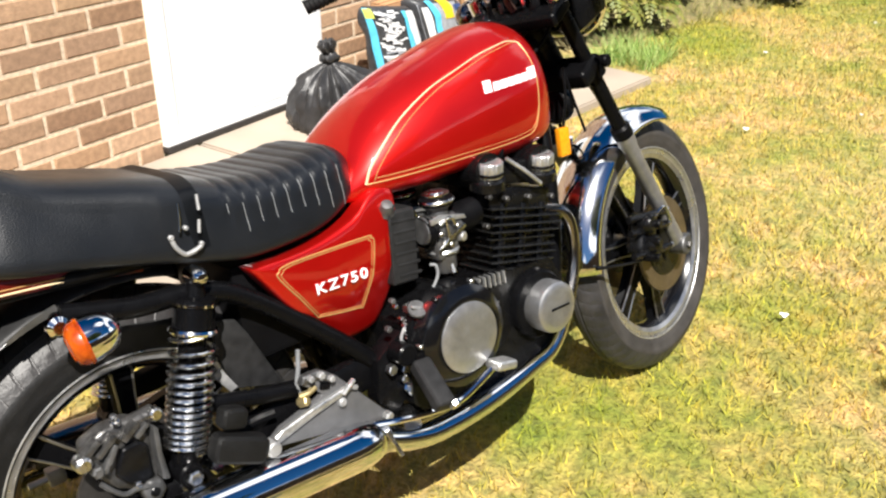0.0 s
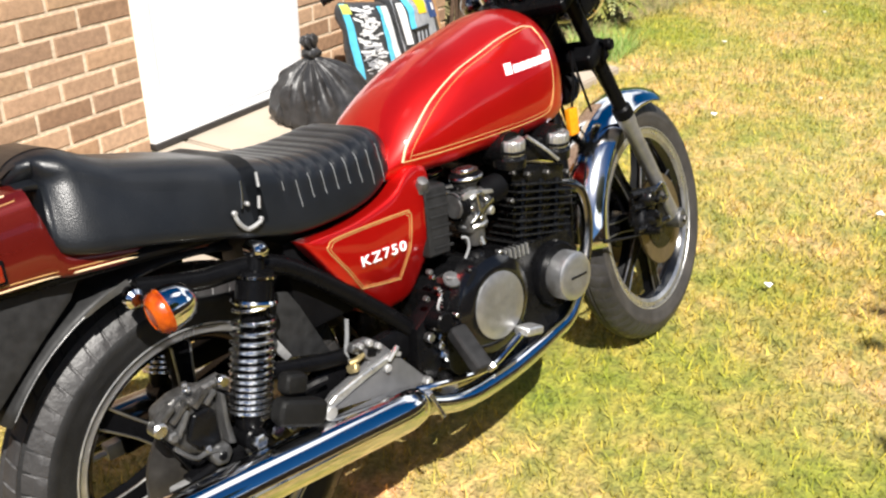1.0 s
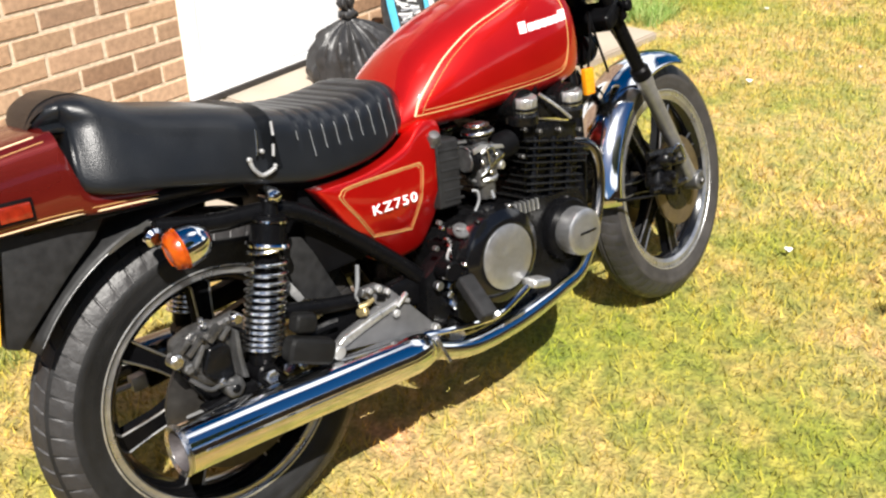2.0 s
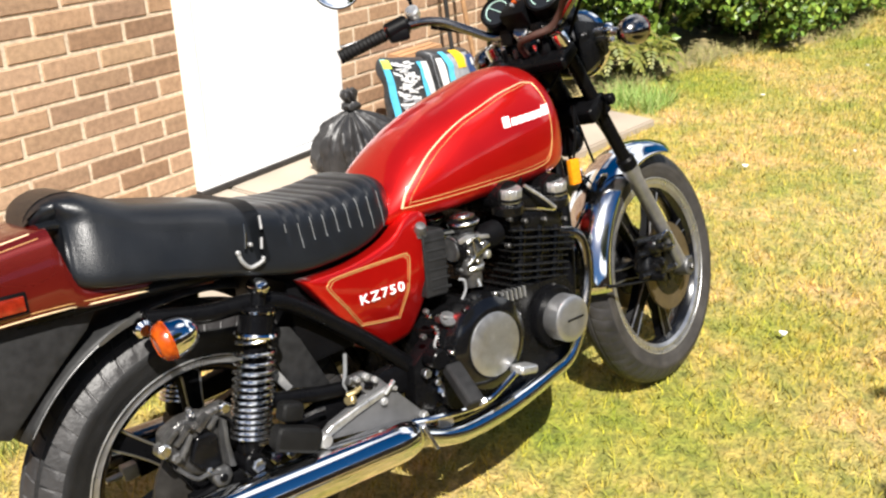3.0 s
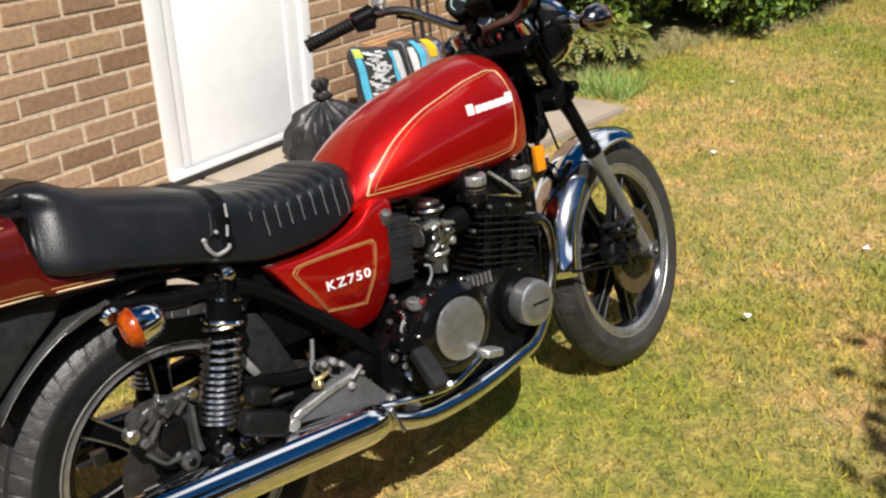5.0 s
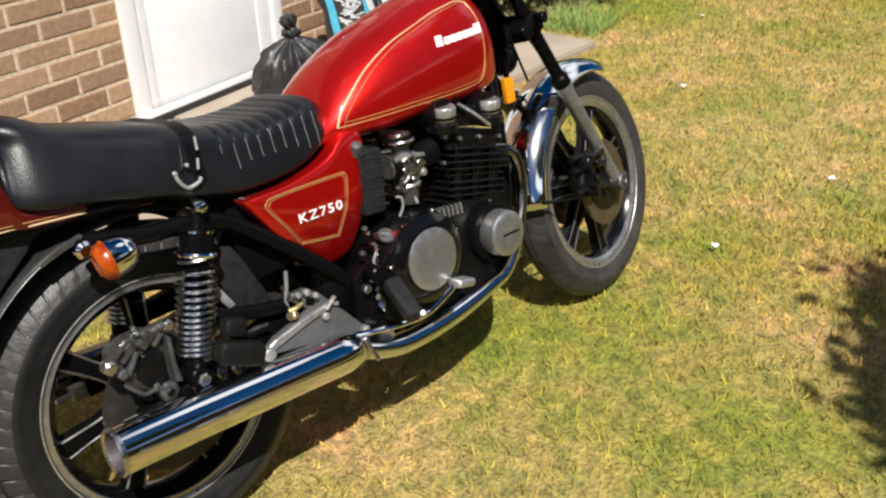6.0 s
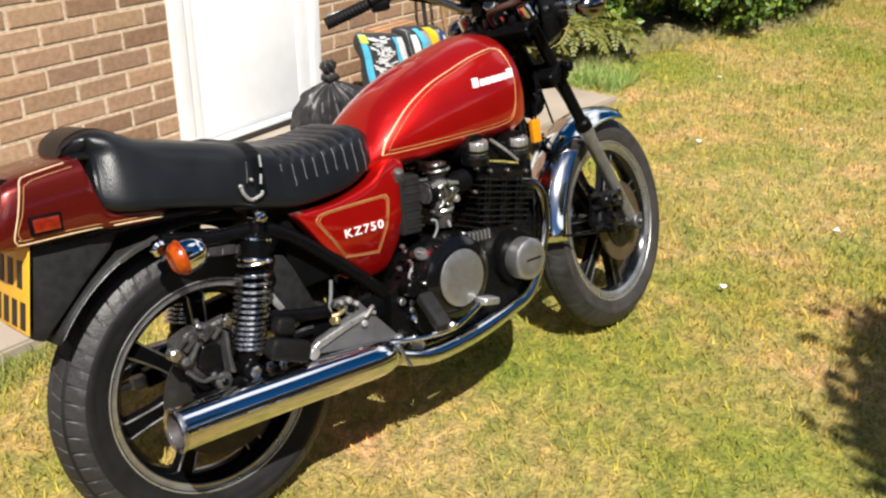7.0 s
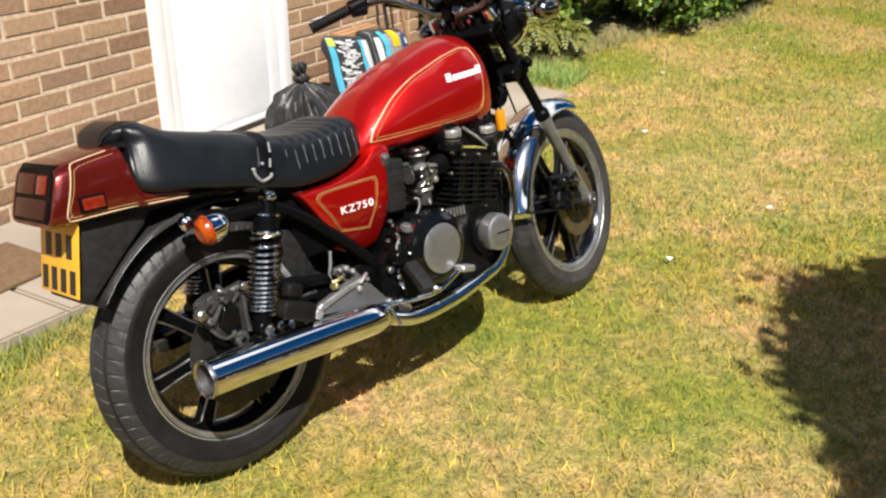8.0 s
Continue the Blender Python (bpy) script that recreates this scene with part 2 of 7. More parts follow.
def plate(outline, y0, y1, bev=0.003, seg=2):
    """A flat plate cut to an outline of (x, z) rows, between two values of y."""
    bm = bmesh.new()
    a = [bm.verts.new((x, y0, z)) for x, z in outline]
    b = [bm.verts.new((x, y1, z)) for x, z in outline]
    n = len(a)
    bm.faces.new(a)
    bm.faces.new(b[::-1])
    for k in range(n):
        bm.faces.new((a[k], b[k], b[(k + 1) % n], a[(k + 1) % n]))
    bmesh.ops.recalc_face_normals(bm, faces=bm.faces)
    if bev:
        bmesh.ops.bevel(bm, geom=bm.edges[:], offset=bev, segments=seg, profile=0.6, affect='EDGES')
    return bm


def lerp_rows(rows, x):
    if x <= rows[0][0]:
        return rows[0][1:]
    for a, b in zip(rows, rows[1:]):
        if x <= b[0]:
            t = (x - a[0]) / (b[0] - a[0])
            return [p + (q - p) * t for p, q in zip(a[1:], b[1:])]
    return rows[-1][1:]


def spline_rows(rows, x):
    """Like lerp_rows, with a rounded run from row to row."""
    xs = [r[0] for r in rows]
    x = min(max(x, xs[0]), xs[-1])
    i = max(k for k in range(len(xs) - 1) if xs[k] <= x)
    a, b, c, d = rows[max(i - 1, 0)], rows[i], rows[i + 1], rows[min(i + 2, len(rows) - 1)]
    t = (x - b[0]) / (c[0] - b[0])
    out = []
    for k in range(1, len(b)):
        h = c[0] - b[0]
        m1 = (c[k] - a[k]) / (c[0] - a[0]) * h
        m2 = (d[k] - b[k]) / (d[0] - b[0]) * h
        out.append((2 * t ** 3 - 3 * t * t + 1) * b[k] + (t ** 3 - 2 * t * t + t) * m1 + (-2 * t ** 3 + 3 * t * t) * c[k] + (t ** 3 - t * t) * m2)
    return out

# ---- the large structure ----
BW, BH, Z0 = 0.2363, 0.0788, 0.163          # brick pitch along the wall, course height, a bed joint's height
DOOR_W, WALL_END, WALL_TOP = 0.925, 2.2, 2.6

MORTAR = mat("pale mortar", (0.76, 0.61, 0.44), 0.95, 0.0, 0.2, 60, bump=0.6, bscale=250)
BRICK = piece_mat("brown brick", [(0.226, 0.134, 0.080), (0.370, 0.228, 0.131), (0.432, 0.279, 0.171), (0.288, 0.182, 0.116), (0.403, 0.264, 0.155), (0.459, 0.305, 0.195), (0.384, 0.242, 0.150)], 0.9, 45, 0.5, 160)
BRICK_J = piece_mat("brown brick far", [(0.169, 0.096, 0.070), (0.305, 0.166, 0.107), (0.364, 0.216, 0.140), (0.237, 0.142, 0.107), (0.398, 0.250, 0.167)], 0.9, 45, 0.5, 160, island=True)
CONCRETE = mat("sunny concrete slab", (0.39, 0.326, 0.256), 0.92, 0.0, 0.12, 1.5, bump=0.5, bscale=160, color2=(0.25, 0.208, 0.165))
PAINT = mat("white gloss door paint", (0.91, 0.92, 0.93), 0.35, 0.0, 0.03, 12, rvary=0.1)
DARKGLASS = mat("dark door glass", (0.012, 0.014, 0.016), 0.06, 0.0, 0.1, 5, coat=0.4)
SILL = mat("dark threshold", (0.03, 0.026, 0.024), 0.6, 0.0, 0.2, 40)


def lawn_material():
    m = bpy.data.materials.new("dry lawn")
    m.use_nodes = True
    nt = m.node_tree
    b = nt.nodes["Principled BSDF"]
    b.inputs["Roughness"].default_value = 0.95
    g = nt.nodes.new("ShaderNodeNewGeometry")

    def noise_at(scale, detail, lo, hi, c0, c1):
        n = nt.nodes.new("ShaderNodeTexNoise")
        n.inputs["Scale"].default_value, n.inputs["Detail"].default_value = scale, detail
        nt.links.new(g.outputs["Position"], n.inputs["Vector"])
        r = nt.nodes.new("ShaderNodeValToRGB")
        r.color_ramp.elements[0].position, r.color_ramp.elements[1].position = lo, hi
        r.color_ramp.elements[0].color, r.color_ramp.elements[1].color = (*c0, 1), (*c1, 1)
        nt.links.new(n.outputs["Fac"], r.inputs[0])
        return r.outputs[0], n.outputs["Fac"]

    big, _ = noise_at(1.1, 7, 0.385, 0.615, (0.25, 0.25, 0.052), (0.415, 0.314, 0.163))
    patch, _ = noise_at(4.2, 5, 0.38, 0.64, (0.85, 0.95, 0.77), (1.1, 1.02, 1.1))
    fine, f = noise_at(90, 8, 0.3, 0.7, (0.66, 0.66, 0.6), (1.24, 1.24, 1.2))
    mid, _ = noise_at(12, 6, 0.36, 0.64, (0.76, 0.84, 0.7), (1.2, 1.08, 1.16))
    speck, _ = noise_at(30, 3, 0.36, 0.66, (0.74, 0.78, 0.68), (1.34, 1.27, 1.12))
    # drier near the house, greener further on, the far end's shade painted in
    sx = nt.nodes.new("ShaderNodeSeparateXYZ")
    nt.links.new(g.outputs["Position"], sx.inputs[0])
    nz = nt.nodes.new("ShaderNodeTexNoise")
    nz.inputs["Scale"].default_value, nz.inputs["Detail"].default_value = 0.9, 4
    nt.links.new(g.outputs["Position"], nz.inputs["Vector"])
    ad = nt.nodes.new("ShaderNodeMath")
    ad.operation = 'MULTIPLY_ADD'
    ad.inputs[1].default_value = 3.0
    nt.links.new(nz.outputs["Fac"], ad.inputs[0])
    nt.links.new(sx.outputs["X"], ad.inputs[2])
    mr = nt.nodes.new("ShaderNodeMapRange")
    mr.inputs[1].default_value, mr.inputs[2].default_value = 1.0, 15.0
    nt.links.new(ad.outputs[0], mr.inputs[0])
    rr = nt.nodes.new("ShaderNodeValToRGB")
    rr.color_ramp.elements[0].color, rr.color_ramp.elements[1].color = (1.04, 0.97, 1.05, 1), (0.6, 0.66, 0.5, 1)
    for pos, c in ((0.25, (0.93, 1.0, 0.97, 1)), (0.5, (0.84, 0.88, 0.8, 1))):
        rr.color_ramp.elements.new(pos).color = c
    nt.links.new(mr.outputs[0], rr.inputs[0])
    broad, _ = noise_at(0.75, 3, 0.42, 0.6, (0.9, 0.965, 0.82), (1.16, 1.03, 1.16))
    col = big
    for o in (fine, mid, patch, speck, broad, rr.outputs[0]):
        mx = nt.nodes.new("ShaderNodeMix")
        mx.data_type, mx.blend_type = 'RGBA', 'MULTIPLY'
        mx.inputs["Factor"].default_value = 1.0
        nt.links.new(col, mx.inputs["A"])
        nt.links.new(o, mx.inputs["B"])
        col = mx.outputs["Result"]
    nt.links.new(col, b.inputs["Base Color"])
    bp = nt.nodes.new("ShaderNodeBump")
    bp.inputs["Strength"].default_value, bp.inputs["Distance"].default_value = 0.8, 0.02
    nt.links.new(f, bp.inputs["Height"])
    nt.links.new(bp.outputs[0], b.inputs["Normal"])
    return m


LAWN = lawn_material()
bm = bmesh.new()
NX = 70
xs = [-60 + 120 * i / 24 for i in range(8)] + [-20 + 40 * i / NX for i in range(NX + 1)] + [25 + 10 * i for i in range(8)]
ys = [-60 + 5 * i for i in range(9)] + [-15 + 25 * i / 50 for i in range(51)] + [15 + 10 * i for i in range(6)]
gv = [[bm.verts.new((x, y, -0.012 + (0.01 * noise.noise((x * 0.8, y * 0.8, 0)) if abs(x) < 18 and y < -1.2 else 0) * min(1, max(0, (-1.2 - y) / 0.5)))) for y in ys] for x in sorted(xs)]
for a, b_ in zip(gv, gv[1:]):
    for k in range(len(ys) - 1):
        bm.faces.new((a[k], b_[k], b_[k + 1], a[k + 1]))
ground = tagged(part("ground", bm, LAWN, None, "dry yellow-green lawn with bare straw patches"), category="lawn", kind="structure")

# concrete path along the house wall, in slabs
path = thing("path", "pale weathered concrete path beside the house wall", "path", kind="structure")
edge_y = [(-4.2, -0.62), (-2.6, -0.70), (-1.22, -0.82), (0.15, -0.90), (1.3, -1.04), (2.06, -1.13)]
for i, (a, b_) in enumerate(zip(edge_y, edge_y[1:])):
    far = 2.18 if i == 4 else b_[0]
    bm = bmesh.new()
    ring = [(a[0] + 0.006, a[1]), (b_[0] - 0.006, b_[1]), (far - 0.006, -0.02), (a[0] + 0.006, -0.02)]
    lo = [bm.verts.new((x, y, -0.05)) for x, y in ring]
    hi = [bm.verts.new((x, y, 0.028 + 0.002 * (i % 2))) for x, y in ring]
    bm.faces.new(hi)
    for k in range(4):
        bm.faces.new((lo[k], lo[(k + 1) % 4], hi[(k + 1) % 4], hi[k]))
    bmesh.ops.bevel(bm, geom=[e for e in bm.edges if all(v in hi for v in e.verts)], offset=0.008, segments=2, affect='EDGES')
    part("slab", bm, CONCRETE, path)

# house: core of the wall with the doorway through it
wall = thing("wall_house", "brown brick house wall with pale mortar joints", "wall", kind="structure")


def block(x0, x1, y0, y1, z0, z1, bev=0.0):
    return rbox(((x0 + x1) / 2, (y0 + y1) / 2, (z0 + z1) / 2), (x1 - x0, y1 - y0, z1 - z0), bev)


bm = block(-4.2, -0.002, 0.0038, 0.25, -0.1, WALL_TOP)
add(bm, block(DOOR_W + 0.002, WALL_END - 0.01, 0.0038, 0.25, -0.1, WALL_TOP))
add(bm, block(-0.002, DOOR_W + 0.002, 0.0038, 0.25, 2.12, WALL_TOP))
add(bm, block(WALL_END - 0.26, WALL_END - 0.01, 0.25, 4.0, -0.1, WALL_TOP))
part("mortar_core", bm, MORTAR, wall, "", 0)
tagged(part("wall_inner", block(-0.6, 1.6, 1.4, 1.45, -0.1, 2.4), mat("dim hall plaster", (0.3, 0.28, 0.25), 0.9), None, "dim plain wall inside the doorway", 0), category="wall", kind="structure")

# door
door = thing("door_1", "white painted back door with dark upper glass, shut", "door", kind="structure")
bm = block(0.0, 0.075, -0.012, 0.09, 0.055, 2.1, 0.004)
part("frame_post", bm, PAINT, door)
part("frame_post", block(DOOR_W - 0.06, DOOR_W, -0.012, 0.09, 0.055, 2.1, 0.004), PAINT, door)
part("frame_head", block(0.075, DOOR_W - 0.06, -0.012, 0.09, 2.03, 2.1, 0.004), PAINT, door)
leaf_z0 = 0.075
part("stile", block(0.082, 0.135, 0.004, 0.05, leaf_z0, 2.02, 0.003), PAINT, door)
part("stile", block(DOOR_W - 0.15, DOOR_W - 0.067, 0.004, 0.05, leaf_z0, 2.02, 0.003), PAINT, door)
part("lower_panel", block(0.139, DOOR_W - 0.154, 0.010, 0.045, leaf_z0, 0.925, 0.003), PAINT, door)
part("middle_rail", block(0.137, DOOR_W - 0.152, 0.003, 0.05, 0.93, 1.03, 0.004), PAINT, door)
part("ledge", block(0.137, DOOR_W - 0.20, -0.014, 0.003, 0.925, 0.945, 0.004), PAINT, door)
part("top_rail", block(0.137, DOOR_W - 0.152, 0.003, 0.05, 1.9, 2.02, 0.004), PAINT, door)
part("pane", block(0.137, DOOR_W - 0.152, 0.02, 0.03, 1.03, 1.9), DARKGLASS, door, "dark glass")
part("door_sill", block(-0.005, DOOR_W + 0.005, -0.03, 0.09, 0.03, 0.056, 0.004), SILL, door, "dark threshold strip")
part("weather_bar", block(0.0, DOOR_W, -0.022, -0.012, 0.056, 0.085, 0.003), PAINT, door)

# ---- the motorcycle: x ahead, y to its left, z up, from the rear tyre's foot ----
bike = thing("motorcycle", "red street motorcycle with black seat leaning on its side stand", "motorcycle",
             pose(-1.495, -1.803, 0.0, 0, 0, -13.4) @ pose(0, 0, 0.004, -12.0, 0, 0))
DARKLENS = mat("dark red lens", (0.12, 0.008, 0.008), 0.25, 0.0, 0.3, 60, coat=0.15, spec=0.3)
DISC_D = mat("dull dark brake steel", (0.07, 0.065, 0.06), 0.4, 0.7, 0.2, 40)
RAKE = radians(29)
HEADP = Vector((1.065, 0, 0.80))
STEER = Matrix.Translation(HEADP) @ Matrix.Rotation(radians(10), 4, Vector((-math.sin(RAKE), 0, math.cos(RAKE)))) @ Matrix.Translation(-HEADP)


def bpart(name, bm, material, parent=None, label="", smooth=35, steer=False):
    if steer:
        move(bm, STEER)
    return part(name, bm, material, parent or bike, label, smooth)


def tyre(c, R, rim, w, seg, period, steer):
    k = (R - rim) / 0.104
    crown = [(0, 0.0), (0.22, -0.002), (0.42, -0.007), (0.62, -0.0155), (0.8, -0.029), (0.92, -0.042), (0.98, -0.051)]
    half = []
    for i in range(13):
        u = 0.98 * i / 12
        half.append((R + k * lerp_rows(crown, u)[0], u * w / 2))
    tread = [(r, -y) for r, y in half[:0:-1]] + half
    wall = [(-0.0515, 0.972), (-0.058, 1.0), (-0.066, 1.0), (-0.068, 0.985), (-0.08, 0.965), (-0.092, 0.9), (-0.1, 0.84), (-0.108, 0.8)]
    side = [(R + k * d, u * w / 2) for d, u in wall]
    prof = [(r, -y) for r, y in side[::-1]] + [(R - 0.012, -0.6 * w / 2), (R - 0.012, 0.6 * w / 2)] + side

    # slanted grooves: the columns of the tread are swept back towards the shoulder
    bm = bmesh.new()
    cols = []
    for n_ in range(period):
        for q, deep in ((0.0, 0), (0.05, 1), (0.12, 1), (0.17, 0), (0.6, 0)):
            col = []
            for r, y in tread:
                u = abs(y) / (w / 2)
                a = 2 * math.pi / period * (n_ + q + (-0.9 if y < 0 else 0.9) * u + (0.4 if y > 0 else 0) * min(1, u / 0.1))
                d = (0.0009 if steer else 0.003) if deep and 0.2 < u < 0.94 else (0.004 if 0.05 < u < 0.13 else 0)
                col.append(bm.verts.new(((r - d) * math.cos(a), (r - d) * math.sin(a), y)))
            cols.append(col)
    for i, p in enumerate(cols):
        q = cols[(i + 1) % len(cols)]
        for j in range(len(tread) - 1):
            bm.faces.new((p[j], q[j], q[j + 1], p[j + 1]))
    move(bm, Matrix.Translation(c) @ frame_of((0, 1, 0)))
    t = bpart("tyre", lathe(prof, c, (0, 1, 0), 96), RUBBER_F if steer else RUBBER, None, "worn black rubber tyre", 35, steer)
    bpart("tread", bm, TREAD, t, "dusty worn tread with slanted grooves", 24, steer)
    return t


def wheel(c, R, rim, w, spokes, steer, start):
    c = Vector(c)
    t = tyre(c, R, rim, w, 336, 56, steer)
    wheel_ob = bpart("rim", lathe([(rim - 0.02, -w * 0.34), (rim + 0.001, -w * 0.40), (rim + 0.001, -w * 0.36), (rim - 0.018, -w * 0.2), (rim - 0.024, 0), (rim - 0.018, w * 0.2), (rim + 0.001, w * 0.36),
                             (rim + 0.001, w * 0.40), (rim - 0.02, w * 0.34), (rim - 0.034, w * 0.17), (rim - 0.038, 0), (rim - 0.034, -w * 0.17), (rim - 0.02, -w * 0.34)], c, (0, 1, 0), 72), GLOSS, None, "black cast rim", 30, steer)
    for s in (-1, 1):
        bpart("rim_lip", lathe([(rim + 0.003, s * w * 0.38), (rim + 0.003, s * w * 0.412), (rim + 0.001, s * w * 0.42), (rim - 0.001, s * w * 0.418), (rim - 0.002, s * w * 0.4)], c, (0, 1, 0), 96), ALU, wheel_ob, "bright polished rim edge", 40, steer)
        bpart("rim_band", lathe([(rim - 0.001, s * w * 0.405), (rim - 0.006, s * w * 0.385), (rim - 0.012, s * w * 0.37), (rim - 0.015, s * w * 0.375), (rim - 0.017, s * w * 0.36), (rim - (0.025 if steer else 0.018), s * w * 0.32)], c, (0, 1, 0), 96), RIM_F, wheel_ob, "machined grey rim band", 40, steer)
    hub = bpart("hub", lathe([(0.0, -0.075), (0.03, -0.075), (0.035, -0.06), (0.052, -0.05), (0.05, 0), (0.052, 0.05), (0.035, 0.06), (0.03, 0.075), (0, 0.075)], c, (0, 1, 0), 28), BLACK_E, wheel_ob, "", 35, steer)
    for i in range(spokes):
        a = start + 2 * math.pi * i / spokes
        L0, L1 = 0.045, rim - 0.03
        m = Matrix.Translation(c) @ Matrix.Rotation(-a, 4, 'Y')
        bm = bmesh.new()
        ring = []
        for x, hw, hy in ((L0, 0.023, 0.03), ((L0 + L1) / 2, 0.015, 0.024), (L1, 0.019, 0.026)):
            ring.append([(x, sy * hy * k2, sz * hw * k1) for sy, sz, k1, k2 in ((-1, -1, 1, .6), (-1, 1, 1, .6), (0, 1, .5, 1), (1, 1, 1, .6), (1, -1, 1, .6), (0, -1, .5, 1))])
        sp = bpart("spoke", move(loft(ring), m), BLACK, wheel_ob, "", 30, steer)
        e = bmesh.new()
        for sz in (-1, 1):
            add(e, tube([(L0 + 0.01, -0.018, sz * 0.021), ((L0 + L1) / 2, -0.0145, sz * 0.014), (L1, -0.0155, sz * 0.018)], 0.0023, 6, 3))
        bpart("spoke_edge", move(e, m), RIM, wheel_ob, "polished spoke edges", 35, steer)
    return wheel_ob


RW, FW = Vector((0.012, 0, 0.318)), Vector((1.357, 0, 0.306))
wheel(RW, 0.329, 0.229, 0.116, 7, False, radians(138))
wheel(FW, 0.32, 0.238, 0.094, 7, True, radians(-85))

# rear brake
bpart("brake_disc", lathe([(0.065, -0.004), (0.135, -0.004), (0.135, 0.004), (0.065, 0.004), (0.065, -0.004)], RW + Vector((0, -0.085, 0)), (0, 1, 0), 48), DISC_D, None, "steel brake disc")
bpart("disc_carrier", disc(RW + Vector((0, -0.08, 0)), 0.07, 0.016), BLACK_E)
cal = bpart("brake_caliper", plate([(-0.082, 0.412), (-0.062, 0.384), (-0.03, 0.366), (0.004, 0.374), (0.006, 0.43), (0.004, 0.47), (-0.02, 0.487), (-0.06, 0.487), (-0.095, 0.475), (-0.1, 0.445)], -0.138, -0.1, 0.012, 3), CAST_D, None, "grimy dark cast brake caliper")
bpart("piston_face", plate([(-0.064, 0.412), (-0.05, 0.392), (-0.026, 0.378), (-0.008, 0.386), (-0.006, 0.44), (-0.018, 0.452), (-0.045, 0.45)], -0.149, -0.136, 0.006, 3), BLACK_E, cal, "flat dark caliper face")
# the lighter edge, the webs and the lugs of the casting
bpart("caliper_edge", plate([(0.0, 0.378), (0.012, 0.374), (0.009, 0.42), (0.012, 0.462), (0.004, 0.468), (0.0, 0.42)], -0.156, -0.13, 0.003), CAST_L, cal, "lighter casting edge")
bpart("caliper_edge", tube([(-0.088, -0.15, 0.414), (-0.074, -0.153, 0.396), (-0.059, -0.154, 0.383), (-0.042, -0.154, 0.383), (-0.022, -0.154, 0.378)], 0.0042, 8), CAST_L, cal, "lighter casting edge")
for x0_, z0_, x1_, z1_, w_ in ((-0.1, 0.462, -0.074, 0.478, 0.012), (-0.082, 0.452, -0.05, 0.476, 0.010), (-0.07, 0.436, -0.052, 0.462, 0.009), (-0.042, 0.462, -0.014, 0.482, 0.013), (-0.022, 0.458, 0.0, 0.474, 0.009), (-0.078, 0.425, -0.066, 0.446, 0.008)):
    c_, l_ = ((x0_ + x1_) / 2, (z0_ + z1_) / 2), math.hypot(x1_ - x0_, z1_ - z0_)
    bpart("caliper_web", rbox((c_[0], -0.142, c_[1]), (l_, 0.022, w_), 0.0035, Matrix.Rotation(-math.atan2(z1_ - z0_, x1_ - x0_), 4, 'Y')), CAST_L if w_ < 0.0095 else CAST_D, cal)
bpart("caliper_lug", tube([(-0.018, -0.13, 0.478), (0.0, -0.14, 0.484), (0.014, -0.142, 0.486)], 0.011, 10), CAST_D, cal)
bpart("caliper_lug", plate([(-0.036, 0.376), (-0.03, 0.35), (-0.008, 0.346), (0.004, 0.362), (0.0, 0.38), (-0.02, 0.386)], -0.155, -0.12, 0.007, 3), CAST_L, cal)
bpart("lug_hole", disc((-0.016, -0.154, 0.364), 0.008, 0.006, bev=0.002, seg=14), BLACK_E, cal)
bpart("bolt", disc((0.0125, -0.152, 0.485), 0.0105, 0.022, bev=0.003, seg=12), CHROME_D, cal)
bpart("bolt", disc((-0.104, -0.146, 0.4545), 0.0125, 0.03, bev=0.004, seg=14), CHROME_D, cal)
bpart("bolt", disc((-0.0885, -0.15, 0.436), 0.0095, 0.026, bev=0.003, seg=6), CAST_L, cal)
bpart("bolt", disc((-0.038, -0.155, 0.39), 0.006, 0.012, bev=0.0015, seg=6), CHROME_D, cal)
bpart("bleed_nipple", lathe([(0, 0.022), (0.005, 0.02), (0.005, 0.01), (0.008, 0.009), (0.008, 0)], (-0.04, -0.135, 0.486), (-0.2, -0.4, 0.9), 10), CHROME_D, cal)
bpart("caliper_pipe", tube([(0.006, -0.14, 0.466), (0.026, -0.145, 0.45), (0.03, -0.148, 0.41), (0.024, -0.148, 0.375)], 0.0038, 8), BLACK_P, cal)
bpart("caliper_bracket", plate([(-0.09, 0.42), (-0.03, 0.46), (0.02, 0.45), (0.03, 0.36), (0.02, 0.30), (-0.02, 0.29), (-0.05, 0.33)], -0.112, -0.098, 0.003), BLACK_E, None, "black caliper bracket")
bpart("bracket_bolt", disc((0.036, -0.15, 0.355), 0.014, 0.03, bev=0.004, seg=12), CHROME_D)
bpart("axle_nut", disc(RW + Vector((0.0, -0.145, 0)), 0.017, 0.03, bev=0.003, seg=6), CHROME_D, None, "zinc axle nut")
bpart("axle", disc(RW, 0.01, 0.31), ALU_G)
# swing arm
for s in (-1, 1):
    bpart("swing_arm", loft([[(x, s * 0.125 + a * 0.016, z + b * h) for a, b in ((-1, -0.7), (-0.7, -1), (0.7, -1), (1, -0.7), (1, 0.7), (0.7, 1), (-0.7, 1), (-1, 0.7))] for x, z, h in ((0.44, 0.385, 0.03), (0.2, 0.37, 0.034), (0.08, 0.348, 0.028), (0.0, 0.331, 0.022), (-0.07, 0.325, 0.02))]), BLACK)
    bpart("chain_adjuster", rbox((-0.085, s * 0.125, 0.323), (0.03, 0.024, 0.03), 0.004), ALU_G)
    bpart("adjuster_bolt", disc((-0.112, s * 0.125, 0.322), 0.006, 0.04, (1, 0, 0), 0.001, 6), CHROME_D)
